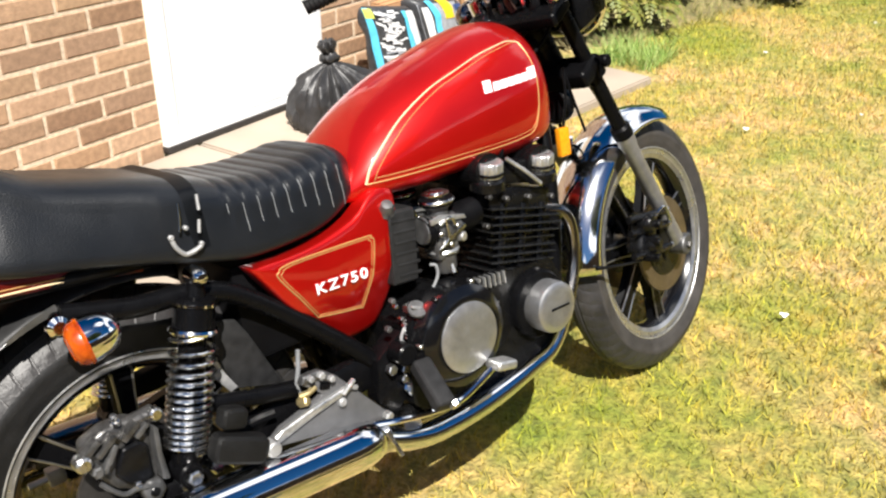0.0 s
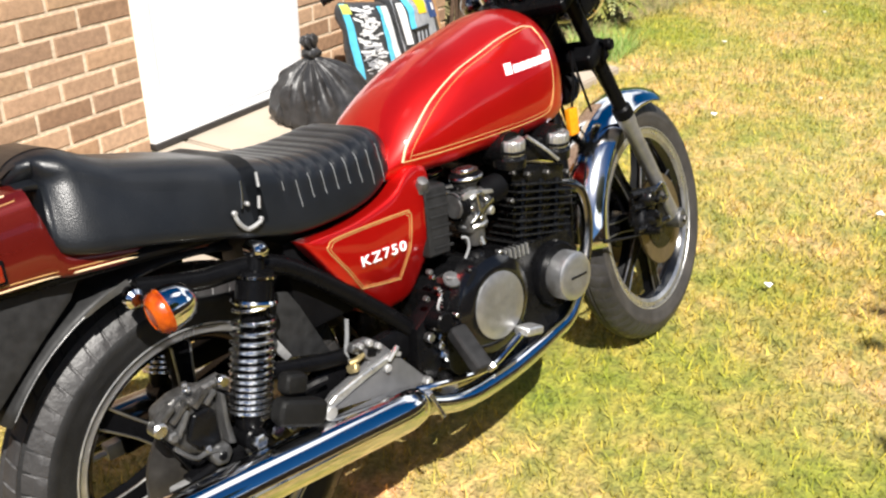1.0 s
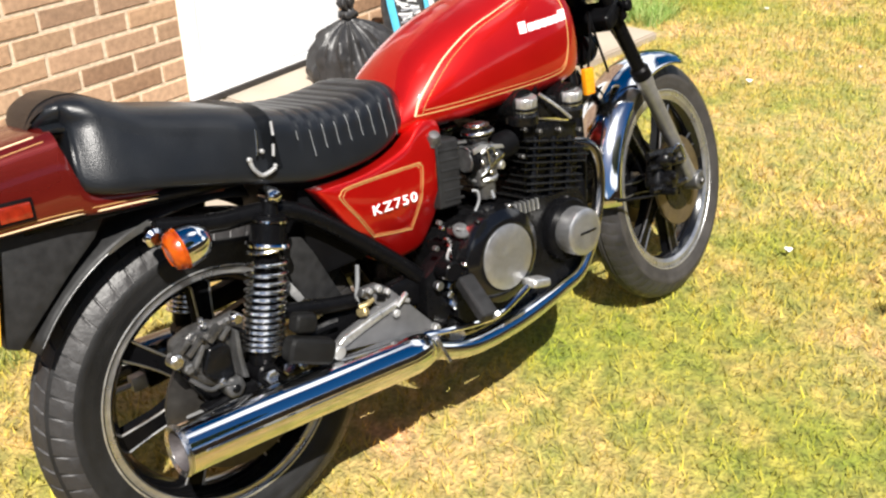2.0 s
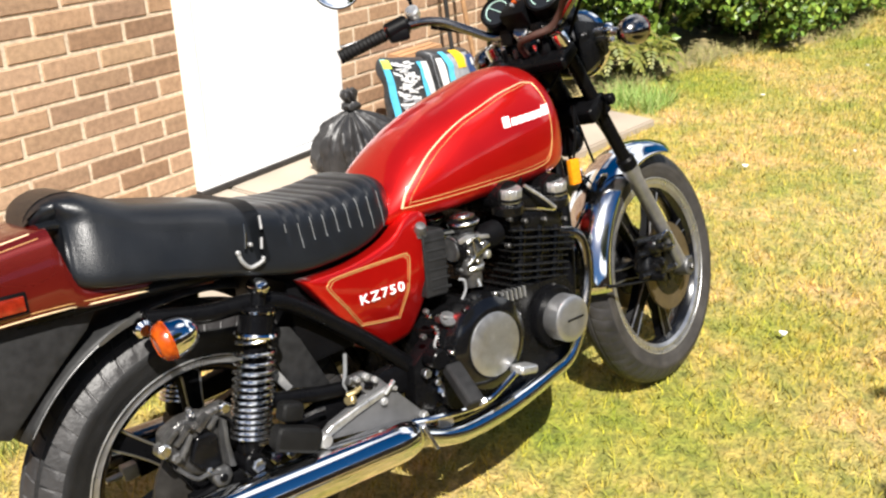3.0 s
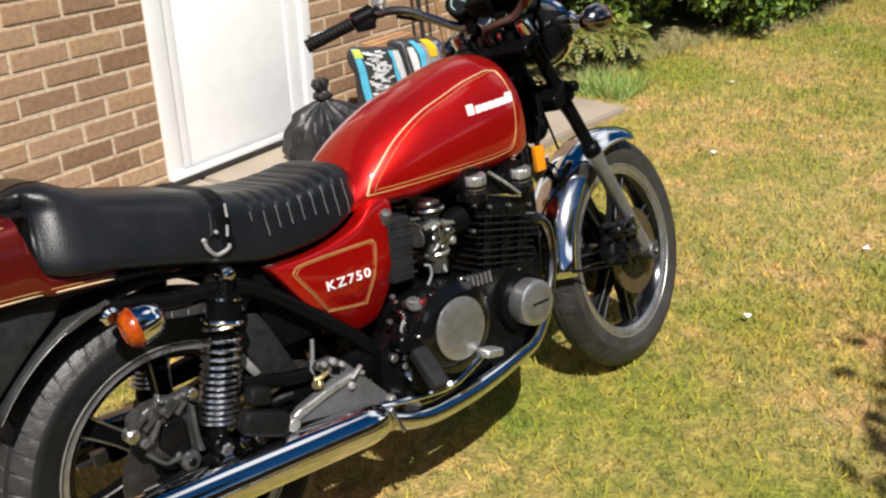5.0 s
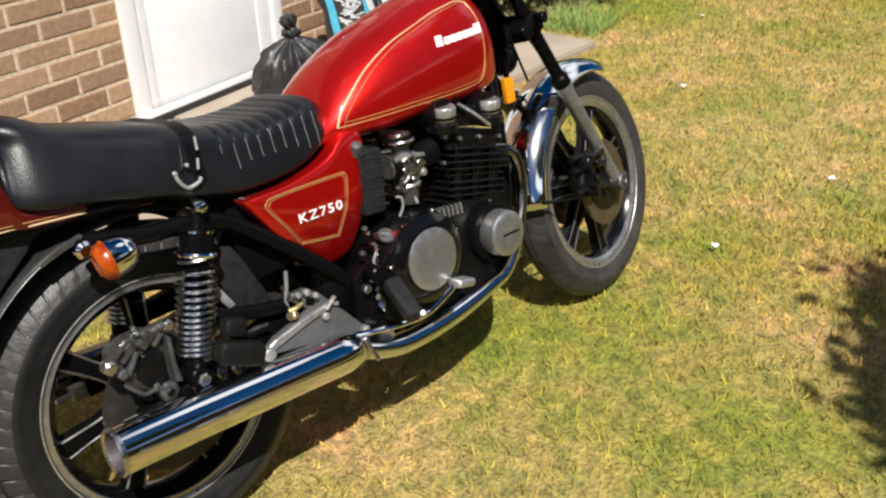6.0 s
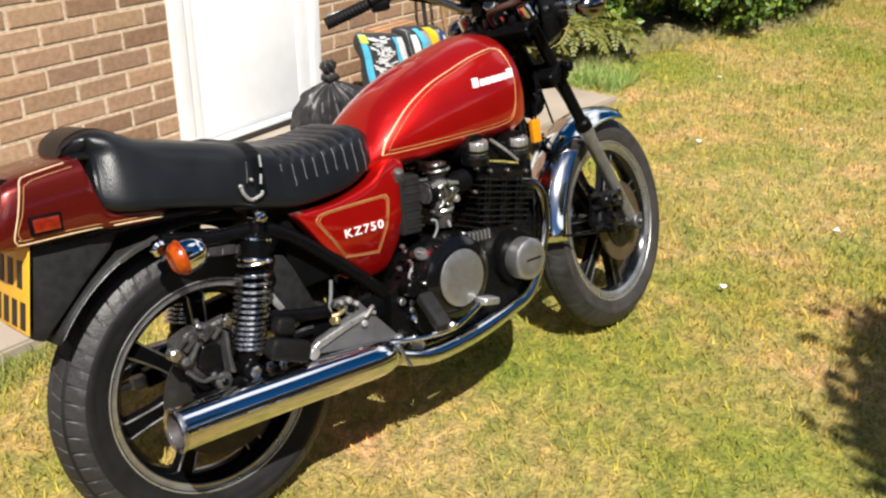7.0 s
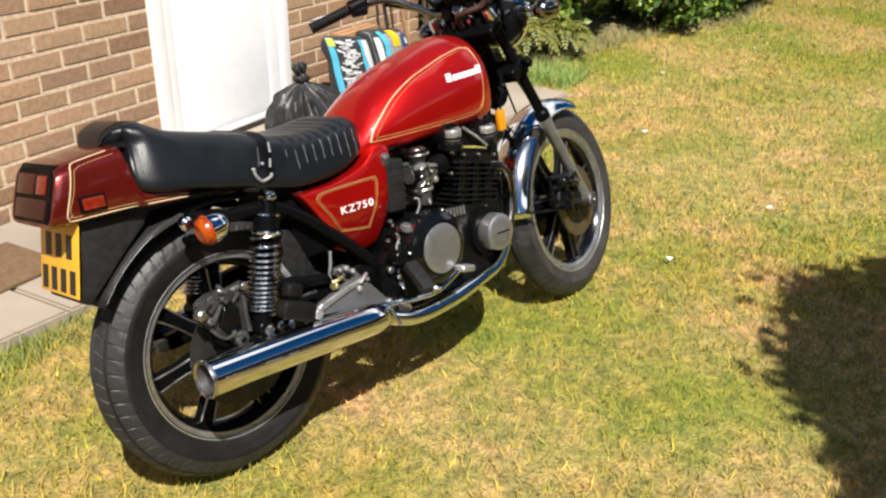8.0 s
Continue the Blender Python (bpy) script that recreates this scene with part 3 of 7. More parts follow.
bpart("torque_arm", tube([(0.035, -0.135, 0.37), (0.2, -0.14, 0.345), (0.31, -0.14, 0.36)], 0.008, 8), BLACK)
bpart("torque_arm_bolt", disc((0.085, -0.15, 0.36), 0.013, 0.03, bev=0.003, seg=6), CHROME_D)
bpart("torque_arm_bolt", disc((0.115, -0.15, 0.355), 0.011, 0.03, bev=0.003, seg=6), CHROME_D)

bpart("support_tube", tube([(0.05, -0.14, 0.472), (0.11, -0.145, 0.456), (0.2, -0.148, 0.432), (0.275, -0.15, 0.418)], 0.0145, 12), BLACK, None, "black tube between the shock and the footrest hanger")
bpart("inner_panel", plate([(0.148, 0.575), (0.19, 0.562), (0.207, 0.53), (0.252, 0.42), (0.166, 0.447), (0.148, 0.50)], -0.114, -0.104, 0.004), DUSTY_P, None, "dusty black panel behind the shock")
bpart("panel_strip", plate([(0.126, 0.489), (0.142, 0.497), (0.164, 0.456), (0.15, 0.452)], -0.126, -0.119, 0.002), ALU_G, None, "bare metal strip")

# shocks
for s in (-1, 1):
    top, bot = Vector((0.126, s * 0.15, 0.663)), Vector((0.038, s * 0.15, 0.372))
    d = (bot - top).normalized()
    L = (bot - top).length
    sh = bpart("shock_absorber", lathe([(0, 0.0), (0.012, 0.0), (0.015, 0.028), (0.03, 0.03), (0.032, 0.075), (0.0215, 0.08), (0.0215, 0.12), (0.021, 0.125), (0.022, L * 0.62), (0.0245, L * 0.64), (0.024, L * 0.93), (0.018, L * 0.96), (0.016, L), (0, L)], top, d, 28), BLACK, None, "rear shock absorber with chrome coil spring")
    pts = []
    turns, h0, h1 = 14, 0.085, L * 0.88
    for i in range(turns * 12 + 1):
        t = i / (turns * 12)
        u = t ** 0.74
        pts.append(Vector((0.034 * math.cos(2 * math.pi * turns * t), 0.034 * math.sin(2 * math.pi * turns * t), h0 + (h1 - h0) * u)))
    bm = tube(pts, 0.0035, 8, 1)
    move(bm, Matrix.Translation(top) @ frame_of(d))
    bpart("spring", bm, SPRING, sh, "polished steel coil spring")
    bpart("spring_collar", lathe([(0.02, 0.076), (0.037, 0.076), (0.039, 0.08), (0.037, 0.084), (0.02, 0.084)], top, d, 28), CHROME, sh)
    bpart("cover_band", lathe([(0.03, 0.036), (0.0335, 0.037), (0.0335, 0.041), (0.03, 0.042)], top, d, 28), CHROME, sh)
    bpart("lower_eye", disc(bot, 0.02, 0.05), BLACK, sh)
    bpart("lower_nut", lathe([(0, -0.03), (0.013, -0.03), (0.013, -0.012), (0, -0.012)], bot, (0, -s, 0), 6) if s > 0 else disc(bot + Vector((0, -0.03, 0)), 0.013, 0.02, bev=0.003, seg=6), CHROME_D, sh)
    bpart("acorn_nut", lathe([(0, 0.045), (0.008, 0.043), (0.013, 0.036), (0.0155, 0.025), (0.0155, 0.004), (0, 0.004)], top + Vector((0, -s * 0.018, 0.004)), (0, s, 0), 16), CHROME, sh, "chrome acorn nut")

# exhausts, one pair of pipes and a silencer each side
for s in (-1, 1):
    # the left silencer's darker chrome stands for the bike's shade on it
    ex = bpart("silencer", tube([(-0.155, s * 0.205, 0.334), (0.0, s * 0.205, 0.324), (0.2, s * 0.205, 0.308), (0.335, s * 0.203, 0.295), (0.365, s * 0.202, 0.292)], lambda t: 0.043 - 0.002 * t if t < 0.7 else 0.0416 - 0.016 * min(1, (t - 0.7) / 0.22), 32, 6, False), CHROME if s < 0 else CHROME_S, None, "long chrome megaphone silencer")
    e = Vector((-0.155, s * 0.205, 0.334))
    ax = Vector((-1, 0, 0.064)).normalized()
    bpart("silencer_tip", lathe([(0.043, -0.004), (0.0445, 0.002), (0.042, 0.006), (0.036, 0.002), (0.033, -0.012), (0.030, -0.05), (0.0, -0.05)], e, ax, 32), CHROME_D, ex, "rolled dark end of the silencer")
    bpart("silencer_baffle", lathe([(0.0345, 0.001), (0.0325, -0.006), (0.0305, -0.018), (0.02, -0.019), (0.012, -0.024), (0.0, -0.024)], e + ax * 0.0012, ax, 32), SOOT, ex, "sooty grey inside of the silencer")
    bpart("header_pipe", tube([(0.36, s * 0.202, 0.290), (0.42, s * 0.202, 0.263), (0.485, s * 0.202, 0.248), (0.58, s * 0.202, 0.248), (0.66, s * 0.201, 0.256), (0.735, s * 0.199, 0.268), (0.81, s * 0.195, 0.284), (0.868, s * 0.187, 0.335)], lambda t: 0.0215 - 0.0065 * max(0, min(1, (t - 0.55) / 0.4)), 18, 8), CHROME, None, "curved chrome header pipe")
    # upper bend and inner pipe carry their dark reflections in the chrome colour
    bpart("header_pipe", tube([(0.862, s * 0.188, 0.327), (0.868, s * 0.187, 0.335), (0.912, s * 0.18, 0.42), (0.922, s * 0.178, 0.49), (0.905, s * 0.172, 0.542), (0.86, s * 0.16, 0.56)], lambda t: 0.0149 - 0.002 * min(1, t * 2), 18, 8), CHROME_S, None, "darkened upper bend of the chrome header pipe")
    bpart("header_pipe", tube([(0.37, s * 0.165, 0.298), (0.5, s * 0.155, 0.265), (0.64, s * 0.14, 0.25), (0.75, s * 0.10, 0.262), (0.86, s * 0.07, 0.33), (0.905, s * 0.065, 0.45), (0.905, s * 0.06, 0.53), (0.86, s * 0.06, 0.56)], 0.0185, 16, 8), CHROME_S, None, "curved chrome header pipe")
    bpart("clamp", lathe([(0.028, -0.013), (0.03, -0.011), (0.03, 0.011), (0.028, 0.013)], (0.362, s * 0.202, 0.292), (1, 0, -0.08), 24), CHROME_D, ex)
    bpart("clamp_bolt", tube([(0.36, s * 0.235, 0.318), (0.372, s * 0.25, 0.27)], 0.005, 8), CHROME_D, ex)
    bpart("seam", tube([(-0.13, s * 0.248, 0.337), (0.1, s * 0.247, 0.318), (0.3, s * 0.238, 0.301)], 0.0016, 6), CHROME_D, ex)
    bpart("collector_link", tube([(0.44, s * 0.2, 0.28), (0.46, s * 0.16, 0.288)], 0.016, 14), CHROME_D, ex)

# engine
eng = bpart("crankcase", loft([[(x, y, z) for x, z in ((0.46, 0.31), (0.50, 0.265), (0.80, 0.255), (0.86, 0.30), (0.87, 0.42), (0.84, 0.468), (0.66, 0.48), (0.56, 0.50), (0.47, 0.46))] for y in (-0.185, -0.17, 0.17, 0.185)]), BLACK_E, None, "black cast crankcase", 30)
bpart("clutch_cover", lathe([(0.105, 0.0), (0.104, 0.02), (0.096, 0.04), (0.078, 0.05), (0.07, 0.051), (0.0, 0.051)], (0.575, -0.175, 0.407), (0, -1, 0), 44), GLOSS, eng, "glossy black clutch cover")
bpart("clutch_disc", lathe([(0.067, 0.049), (0.0668, 0.0532), (0.065, 0.0542), (0.04, 0.0552), (0.0, 0.0558)], (0.575, -0.175, 0.407), (0, -1, 0), 44), BRUSHED, eng, "brushed aluminium cover disc")
bpart("points_cover", lathe([(0.052, 0.0), (0.052, 0.044), (0.0505, 0.052), (0.047, 0.0545), (0.035, 0.0562), (0.018, 0.0572), (0.0, 0.0575)], (0.795, -0.185, 0.387), (0, -1, 0), 44), BRUSHED, eng, "bright round ignition cover")
bpart("cover_emblem", rbox((0.8, -0.2425, 0.387), (0.05, 0.002, 0.005), 0.0008, Matrix.Rotation(radians(2), 4, 'Y')), BLACK_E, eng)
bpart("points_housing", lathe([(0.07, -0.02), (0.07, 0.01), (0.065, 0.018), (0.048, 0.018)], (0.787, -0.185, 0.389), (0, -1, 0), 36), BLACK, eng)
for i in range(7):
    a = 2 * math.pi * i / 7 + 0.3
    bpart("cover_screw", disc((0.575 + 0.1 * math.cos(a), -0.206, 0.407 + 0.1 * math.sin(a)), 0.0048, 0.014, bev=0.0012, seg=10), CHROME_D if i in (1, 3) else BLACK_E, eng)
bpart("oil_filler_cap", lathe([(0.0175, 0), (0.0185, 0.005), (0.017, 0.0075), (0.0, 0.0085)], (0.496, -0.186, 0.48), (-0.1, -0.6, 0.75), 24), CAST_L, eng, "ribbed aluminium filler cap")
bpart("cap_bar", rbox((0.4952, -0.1915, 0.487), (0.026, 0.005, 0.005), 0.0015, Matrix.Rotation(radians(25), 4, 'Y')), ALU_G, eng)
# small fittings between the frame plate and the clutch cover
for x_, z_, r_ in ((0.4532, 0.5118, 0.0055), (0.458, 0.5, 0.0045), (0.4357, 0.4649, 0.006), (0.4718, 0.4587, 0.005), (0.466, 0.474, 0.004), (0.513, 0.472, 0.0035)):
    bpart("fitting", disc((x_, -0.178, z_), r_, 0.012, bev=0.0015, seg=6), CHROME_D if r_ < 0.0052 else CAST_L, eng)
bpart("switch_spring", tube([(0.4718 + 0.004 * math.cos(1.6 * k), -0.18 + 0.004 * math.sin(1.6 * k), 0.468 - 0.0018 * k) for k in range(20)], 0.0014, 6, 2), CHROME_D, eng)
bpart("linkage", tube([(0.4718, -0.18, 0.4587), (0.462, -0.181, 0.448), (0.4571, -0.181, 0.4371), (0.462, -0.181, 0.428)], 0.003, 8), ALU_G, eng)
for i in range(6):
    bpart("rib", rbox((0.645 + 0.0125 * i, -0.186, 0.478 - 0.001 * i), (0.0034, 0.018, 0.024), 0.001), ALU, eng)
    bpart("rib_base", rbox((0.651 + 0.0125 * i, -0.180, 0.476), (0.009, 0.02, 0.024), 0.002), BLACK_E, eng)
# cylinders with their fins
# one even glossy black, a little lighter than the crankcase
FIN = mat("glossy black fin enamel", (0.012, 0.012, 0.012), 0.22, 0.2, 0.2, 90, rvary=0.15, spec=0.6)
TILT_E = Matrix.Translation((0.75, 0, 0.46)) @ Matrix.Rotation(radians(14), 4, 'Y') @ Matrix.Translation((-0.75, 0, -0.46))
bpart("cylinder_block", move(block(0.69, 0.852, -0.165, 0.165, 0.44, 0.6), TILT_E), BLACK_E, eng, "black finned cylinder block")
for i in range(9):
    z = 0.472 + 0.0148 * i
    w = (0.18, 0.183, 0.185, 0.185, 0.178, 0.187, 0.19, 0.19, 0.186)[i]
    bpart("fin", move(rbox((0.768, 0, z), ((0.176 if i < 5 else 0.19) - 0.006 * (i % 2), 2 * w, 0.0038), 0.0014, None, 1), TILT_E), FIN, eng)
for x in (0.715, 0.77, 0.822):
    bpart("stud_column", move(tube([(x, -0.168, 0.46), (x, -0.168, 0.6)], 0.009, 10), TILT_E), BLACK_E, eng)
for x, z in ((0.70, 0.632), (0.742, 0.618), (0.80, 0.606), (0.862, 0.59), (0.685, 0.58), (0.80, 0.455)):
    bpart("head_nut", disc((x, -0.186, z), 0.0055, 0.014, bev=0.0015, seg=6), CAST_D, eng)
bpart("cylinder_head", move(block(0.675, 0.84, -0.17, 0.17, 0.585, 0.63, 0.006), TILT_E), BLACK_E, eng)
for x, z in ((0.72, 0.678), (0.856, 0.66)):
    bpart("cam_cover", lathe([(0, -0.175), (0.035, -0.175), (0.036, -0.16), (0.036, 0.16), (0.035, 0.175), (0, 0.175)], (x, 0, z - 0.003), (0, 1, 0), 28), BLACK_E, eng)
    bpart("cam_cap", lathe([(0.024, 0.0), (0.0255, 0.003), (0.0255, 0.027), (0.0235, 0.03), (0.019, 0.03), (0.018, 0.028), (0.0, 0.028)], (x, -0.172, z - 0.012), (0, -0.18, 1.0), 72, lambda a, h, r: 0.0007 * math.copysign(1, math.sin(18 * a)) if r > 0.0238 else 0), ALU, eng, "bright camshaft end cap")
    bpart("cam_ring", lathe([(0.0262, 0.004), (0.0275, 0.006), (0.0275, 0.009), (0.0262, 0.011)], (x, -0.172, z - 0.012), (0, -0.18, 1.0), 28), BLACK_E, eng)
    bpart("cam_boss", lathe([(0.034, -0.03), (0.034, -0.012), (0.026, -0.006)], (x, -0.168, z - 0.006), (0, -0.18, 1.0), 24), BLACK_E, eng)
bpart("cam_top", move(block(0.685, 0.86, -0.168, 0.168, 0.625, 0.672, 0.008), Matrix.Translation((0, 0, 0.012)) @ TILT_E), BLACK_E, eng)
for i, y in enumerate((-0.15, -0.05, 0.05, 0.15)):
    bpart("spark_plug_lead", tube([(0.765, y, 0.67), (0.775, y - 0.005, 0.705), (0.79, y * 0.8, 0.73), (0.85, y * 0.4, 0.75)], 0.005, 8), BLACK_P, eng)
bpart("plug_cap", tube([(0.762, -0.178, 0.69), (0.80, -0.19, 0.655), (0.83, -0.195, 0.625)], 0.004, 8), ALU, eng)
# carburettors and intake
for i, y in enumerate((-0.165, -0.055, 0.055, 0.165)):
    cb = bpart("carburettor", add(disc((0.589, y, 0.605), 0.026, 0.085, (1, 0, -0.1)), rbox((0.589, y, 0.572), (0.05, 0.045, 0.045), 0.008)), CAST_L, None, "grimy cast carburettor")
    bpart("float_bowl", lathe([(0, -0.03), (0.018, -0.028), (0.022, -0.02), (0.023, 0.012), (0, 0.012)], (0.592, y, 0.548), (0, 0, 1), 18), CAST_L, cb)
    bpart("carb_top", lathe([(0.031, 0), (0.032, 0.012), (0.02, 0.019), (0, 0.02)], (0.592, y, 0.648), (0, 0, 1), 22), BLACK_P, cb, "black carburettor top")
    bpart("carb_cap", lathe([(0.025, 0.018), (0.0255, 0.021), (0.018, 0.022), (0.0175, 0.0245), (0.01, 0.0255), (0, 0.0255)], (0.592, y, 0.648), (0, 0, 1), 24), CHROME_D, cb, "bright stepped carburettor cap")
    bpart("carb_ring", lathe([(0.033, 0.0), (0.034, 0.003), (0.032, 0.006), (0.03, 0.006)], (0.592, y, 0.653), (0, 0, 1), 22), CHROME_D, cb)
    for dx, dz in ((-0.02, 0.0), (0.02, 0.005), (0.0, -0.025)):
        bpart("carb_screw", disc((0.591 + dx, y - 0.026, 0.60 + dz), 0.0055, 0.012, bev=0.001, seg=8), CHROME_D, cb)
    bpart("throttle_link", tube([(0.569, y - 0.03, 0.618), (0.589, y - 0.036, 0.628), (0.6, y - 0.034, 0.612)], 0.0035, 8), CHROME_D, cb)
    bpart("choke_lever", plate([(0.564, 0.585), (0.579, 0.578), (0.626, 0.6), (0.624, 0.608)], y - 0.034, y - 0.031, 0.0008), CHROME_D, cb)
    bpart("carb_bracket", plate([(0.549, 0.632), (0.574, 0.636), (0.629, 0.622), (0.632, 0.614), (0.574, 0.624), (0.551, 0.622)], y - 0.03, y - 0.026, 0.001), ALU, cb)
    bpart("pilot_boss", disc((0.619, y - 0.022, 0.582), 0.009, 0.02, (0.3, -1, 0), 0.002, 12), ALU, cb)
    bpart("link_rod", tube([(0.562, y - 0.03, 0.575), (0.579, y - 0.038, 0.592), (0.58, y - 0.036, 0.628)], 0.0024, 6), CHROME_D, cb)
    bpart("bowl_flange", lathe([(0.029, -0.004), (0.031, 0), (0.029, 0.004)], (0.592, y, 0.562), (0, 0, 1), 18), ALU, cb)
    bpart("bowl_drain", disc((0.592, y - 0.02, 0.528), 0.006, 0.018, (0, -0.3, -1), 0.001, 8), CHROME_D, cb)
    bpart("vacuum_dome", lathe([(0.02, 0.0), (0.021, 0.006), (0.019, 0.02), (0.027, 0.028), (0.0285, 0.033)], (0.592, y, 0.618), (0, 0, 1), 22), CAST_L, cb)
    bpart("intake_boot", lathe([(0.024, 0), (0.028, 0.01), (0.026, 0.02), (0.029, 0.03), (0.027, 0.055)], (0.622, y, 0.606), (1, 0, 0.1), 18), BLACK_P, cb)
    bpart("air_duct", lathe([(0.026, 0), (0.029, 0.004), (0.027, 0.009), (0.03, 0.013), (0.028, 0.024)], (0.572, y, 0.605), (-1, 0, 0.0), 18), BLACK_P, cb)

air = bpart("air_box", rbox((0.514, 0, 0.59), (0.062, 0.315, 0.138), 0.012, Matrix.Rotation(radians(6), 4, 'Y'), 3), DUSTY_P, None, "ribbed dusty black air box")
bpart("breather_cap", lathe([(0.0, 0.018), (0.01, 0.016), (0.014, 0.008), (0.013, 0.0), (0.016, -0.006), (0, -0.006)], (0.492, -0.15, 0.664), (-0.2, -0.6, 0.8), 18), CAST_L, air, "small grey breather cap")
bpart("box_edge", tube([(0.49, -0.158, 0.655), (0.484, -0.16, 0.60), (0.479, -0.158, 0.53)], 0.003, 8), DUSTY_P, air)
for i in range(6):
    bpart("rib", rbox((0.518, -0.157, 0.538 + 0.02 * i), (0.05, 0.004, 0.006), 0.002, Matrix.Rotation(radians(6), 4, 'Y')), DUSTY_P, air)
bpart("overflow_hose", tube([(0.552, -0.172, 0.546), (0.559, -0.18, 0.543), (0.558, -0.182, 0.525), (0.544, -0.182, 0.507)], 0.003, 8), PIPING)
bpart("drain_hose", tube([(0.264, -0.16, 0.49), (0.258, -0.16, 0.46), (0.25, -0.16, 0.43), (0.256, -0.16, 0.405)], 0.004, 8), PIPING)

# frame
for s in (-1, 1):
    bpart("frame_tube", tube([(-0.07, s * 0.12, 0.668), (0.03, s * 0.13, 0.646), (0.12, s * 0.135, 0.638), (0.2, s * 0.135, 0.604), (0.33, s * 0.135, 0.49), (0.42, s * 0.135, 0.40), (0.47, s * 0.13, 0.33)], 0.0165, 14), BLACK)
    bpart("frame_tube", tube([(-0.25, s * 0.08, 0.724), (0.0, s * 0.115, 0.712), (0.12, s * 0.115, 0.702), (0.25, s * 0.11, 0.69), (0.5, s * 0.06, 0.72), (0.95, s * 0.03, 0.80)], 0.015, 12), BLACK)
    bpart("frame_tube", tube([(0.99, s * 0.04, 0.80), (0.96, s * 0.09, 0.62), (0.93, s * 0.11, 0.42), (0.88, s * 0.12, 0.27), (0.80, s * 0.125, 0.235), (0.55, s * 0.13, 0.235), (0.46, s * 0.13, 0.28), (0.44, s * 0.13, 0.40)], 0.0165, 14), BLACK)
bpart("steering_head", disc((1.065, 0, 0.86), 0.03, 0.17, (-math.sin(RAKE), 0, math.cos(RAKE))), BLACK)
bpart("backbone", tube([(1.04, 0, 0.86), (0.8, 0, 0.80), (0.5, 0, 0.74)], 0.022, 14), BLACK)
bpart("pivot_plate", plate([(0.41, 0.41), (0.485, 0.455), (0.505, 0.44), (0.475, 0.33), (0.43, 0.29), (0.40, 0.33)], -0.165, -0.125, 0.005), BLACK, None, "black frame side plate")
bpart("battery_box", rbox((0.30, 0.0, 0.56), (0.2, 0.22, 0.17), 0.01), BLACK_P)
bpart("inner_mudguard", loft([[(RW.x + 0.352 * math.cos(a), y, RW.z + 0.352 * math.sin(a) - 6 * y * y) for y in (-0.08, -0.05, 0, 0.05, 0.08)] for a in [radians(15 + 8 * i) for i in range(6)]], False, False), BLACK_P)
bpart("chain_guard", plate([(0.05, 0.44), (0.30, 0.47), (0.33, 0.44), (0.30, 0.41), (0.05, 0.405)], 0.10, 0.13, 0.004), BLACK_P)
for x, z, r in ((0.429, 0.389, 0.010), (0.452, 0.362, 0.008), (0.476, 0.315, 0.011), (0.462, 0.335, 0.009), (0.497, 0.442, 0.008), (0.488, 0.425, 0.006)):
    bpart("bolt", disc((x, -0.176, z), r, 0.016, bev=0.002, seg=6), CHROME_D)
for i in range(4):
    bpart("bolt", disc((0.49 - 0.014 * i + 0.012 * (i % 2), -0.168, 0.445 - 0.035 * i), 0.010, 0.018, bev=0.002, seg=6 if i != 1 else 14), CHROME if i % 2 else CHROME_D)
bpart("switch_block", rbox((0.505, -0.160, 0.455), (0.022, 0.03, 0.055), 0.004), CHROME_D, None, "zinc brake light switch")
bpart("side_stand", tube([(0.5, 0.15, 0.25), (0.49, 0.22, 0.14), (0.47, 0.3, 0.072)], 0.012, 10), BLACK, None, "black side stand")

# rear footrest hanger and footrests
BRASS = mat("aged brass", (0.5, 0.4, 0.2), 0.35, 0.8, 0.2, 60, rvary=0.15)
HANGER = mat("grey painted hanger alloy", (0.12, 0.12, 0.124), 0.5, 0.4, 0.12, 40, bump=0.1, bscale=200, rvary=0.1)
br = bpart("footrest_hanger", plate([(0.176, 0.364), (0.187, 0.351), (0.26, 0.336), (0.34, 0.318), (0.398, 0.301), (0.411, 0.31), (0.318, 0.424), (0.298, 0.441), (0.275, 0.448), (0.254, 0.447), (0.247, 0.436), (0.27, 0.42), (0.284, 0.403), (0.25, 0.391), (0.2, 0.379)], -0.178, -0.16, 0.004, 2), HANGER, None, "grey cast aluminium footrest hanger")
bpart("hanger_rib", plate([(0.178, 0.372), (0.184, 0.36), (0.256, 0.377), (0.322, 0.389), (0.333, 0.393), (0.328, 0.402), (0.256, 0.392), (0.195, 0.38)], -0.186, -0.174, 0.004, 3), ALU, br, "polished raised rib")
bpart("rib_fork", tube([(0.318, -0.186, 0.392), (0.332, -0.188, 0.404), (0.342, -0.186, 0.409)], 0.005, 8), ALU, br)
bpart("hanger_lug", rbox((0.34, -0.181, 0.396), (0.022, 0.01, 0.009), 0.003, Matrix.Rotation(radians(30), 4, 'Y')), ALU_G, br)
bpart("hanger_boss", disc((0.315, -0.18, 0.378), 0.008, 0.018), ALU_G, br)
bpart("hanger_boss", plate([(0.245, 0.437), (0.252, 0.452), (0.285, 0.451), (0.308, 0.432), (0.3, 0.422), (0.275, 0.436)], -0.184, -0.168, 0.005, 3), CAST_L, br)
for x_, z_, r_ in ((0.262, 0.445, 0.006), (0.282, 0.443, 0.007), (0.3, 0.43, 0.006)):
    bpart("hanger_nut", disc((x_, -0.187, z_), r_, 0.014, bev=0.002, seg=6), ALU_G, br)
bpart("hanger_slot", rbox((0.29, -0.179, 0.418), (0.02, 0.006, 0.012), 0.003, Matrix.Rotation(radians(20), 4, 'Y')), BLACK_P, br)
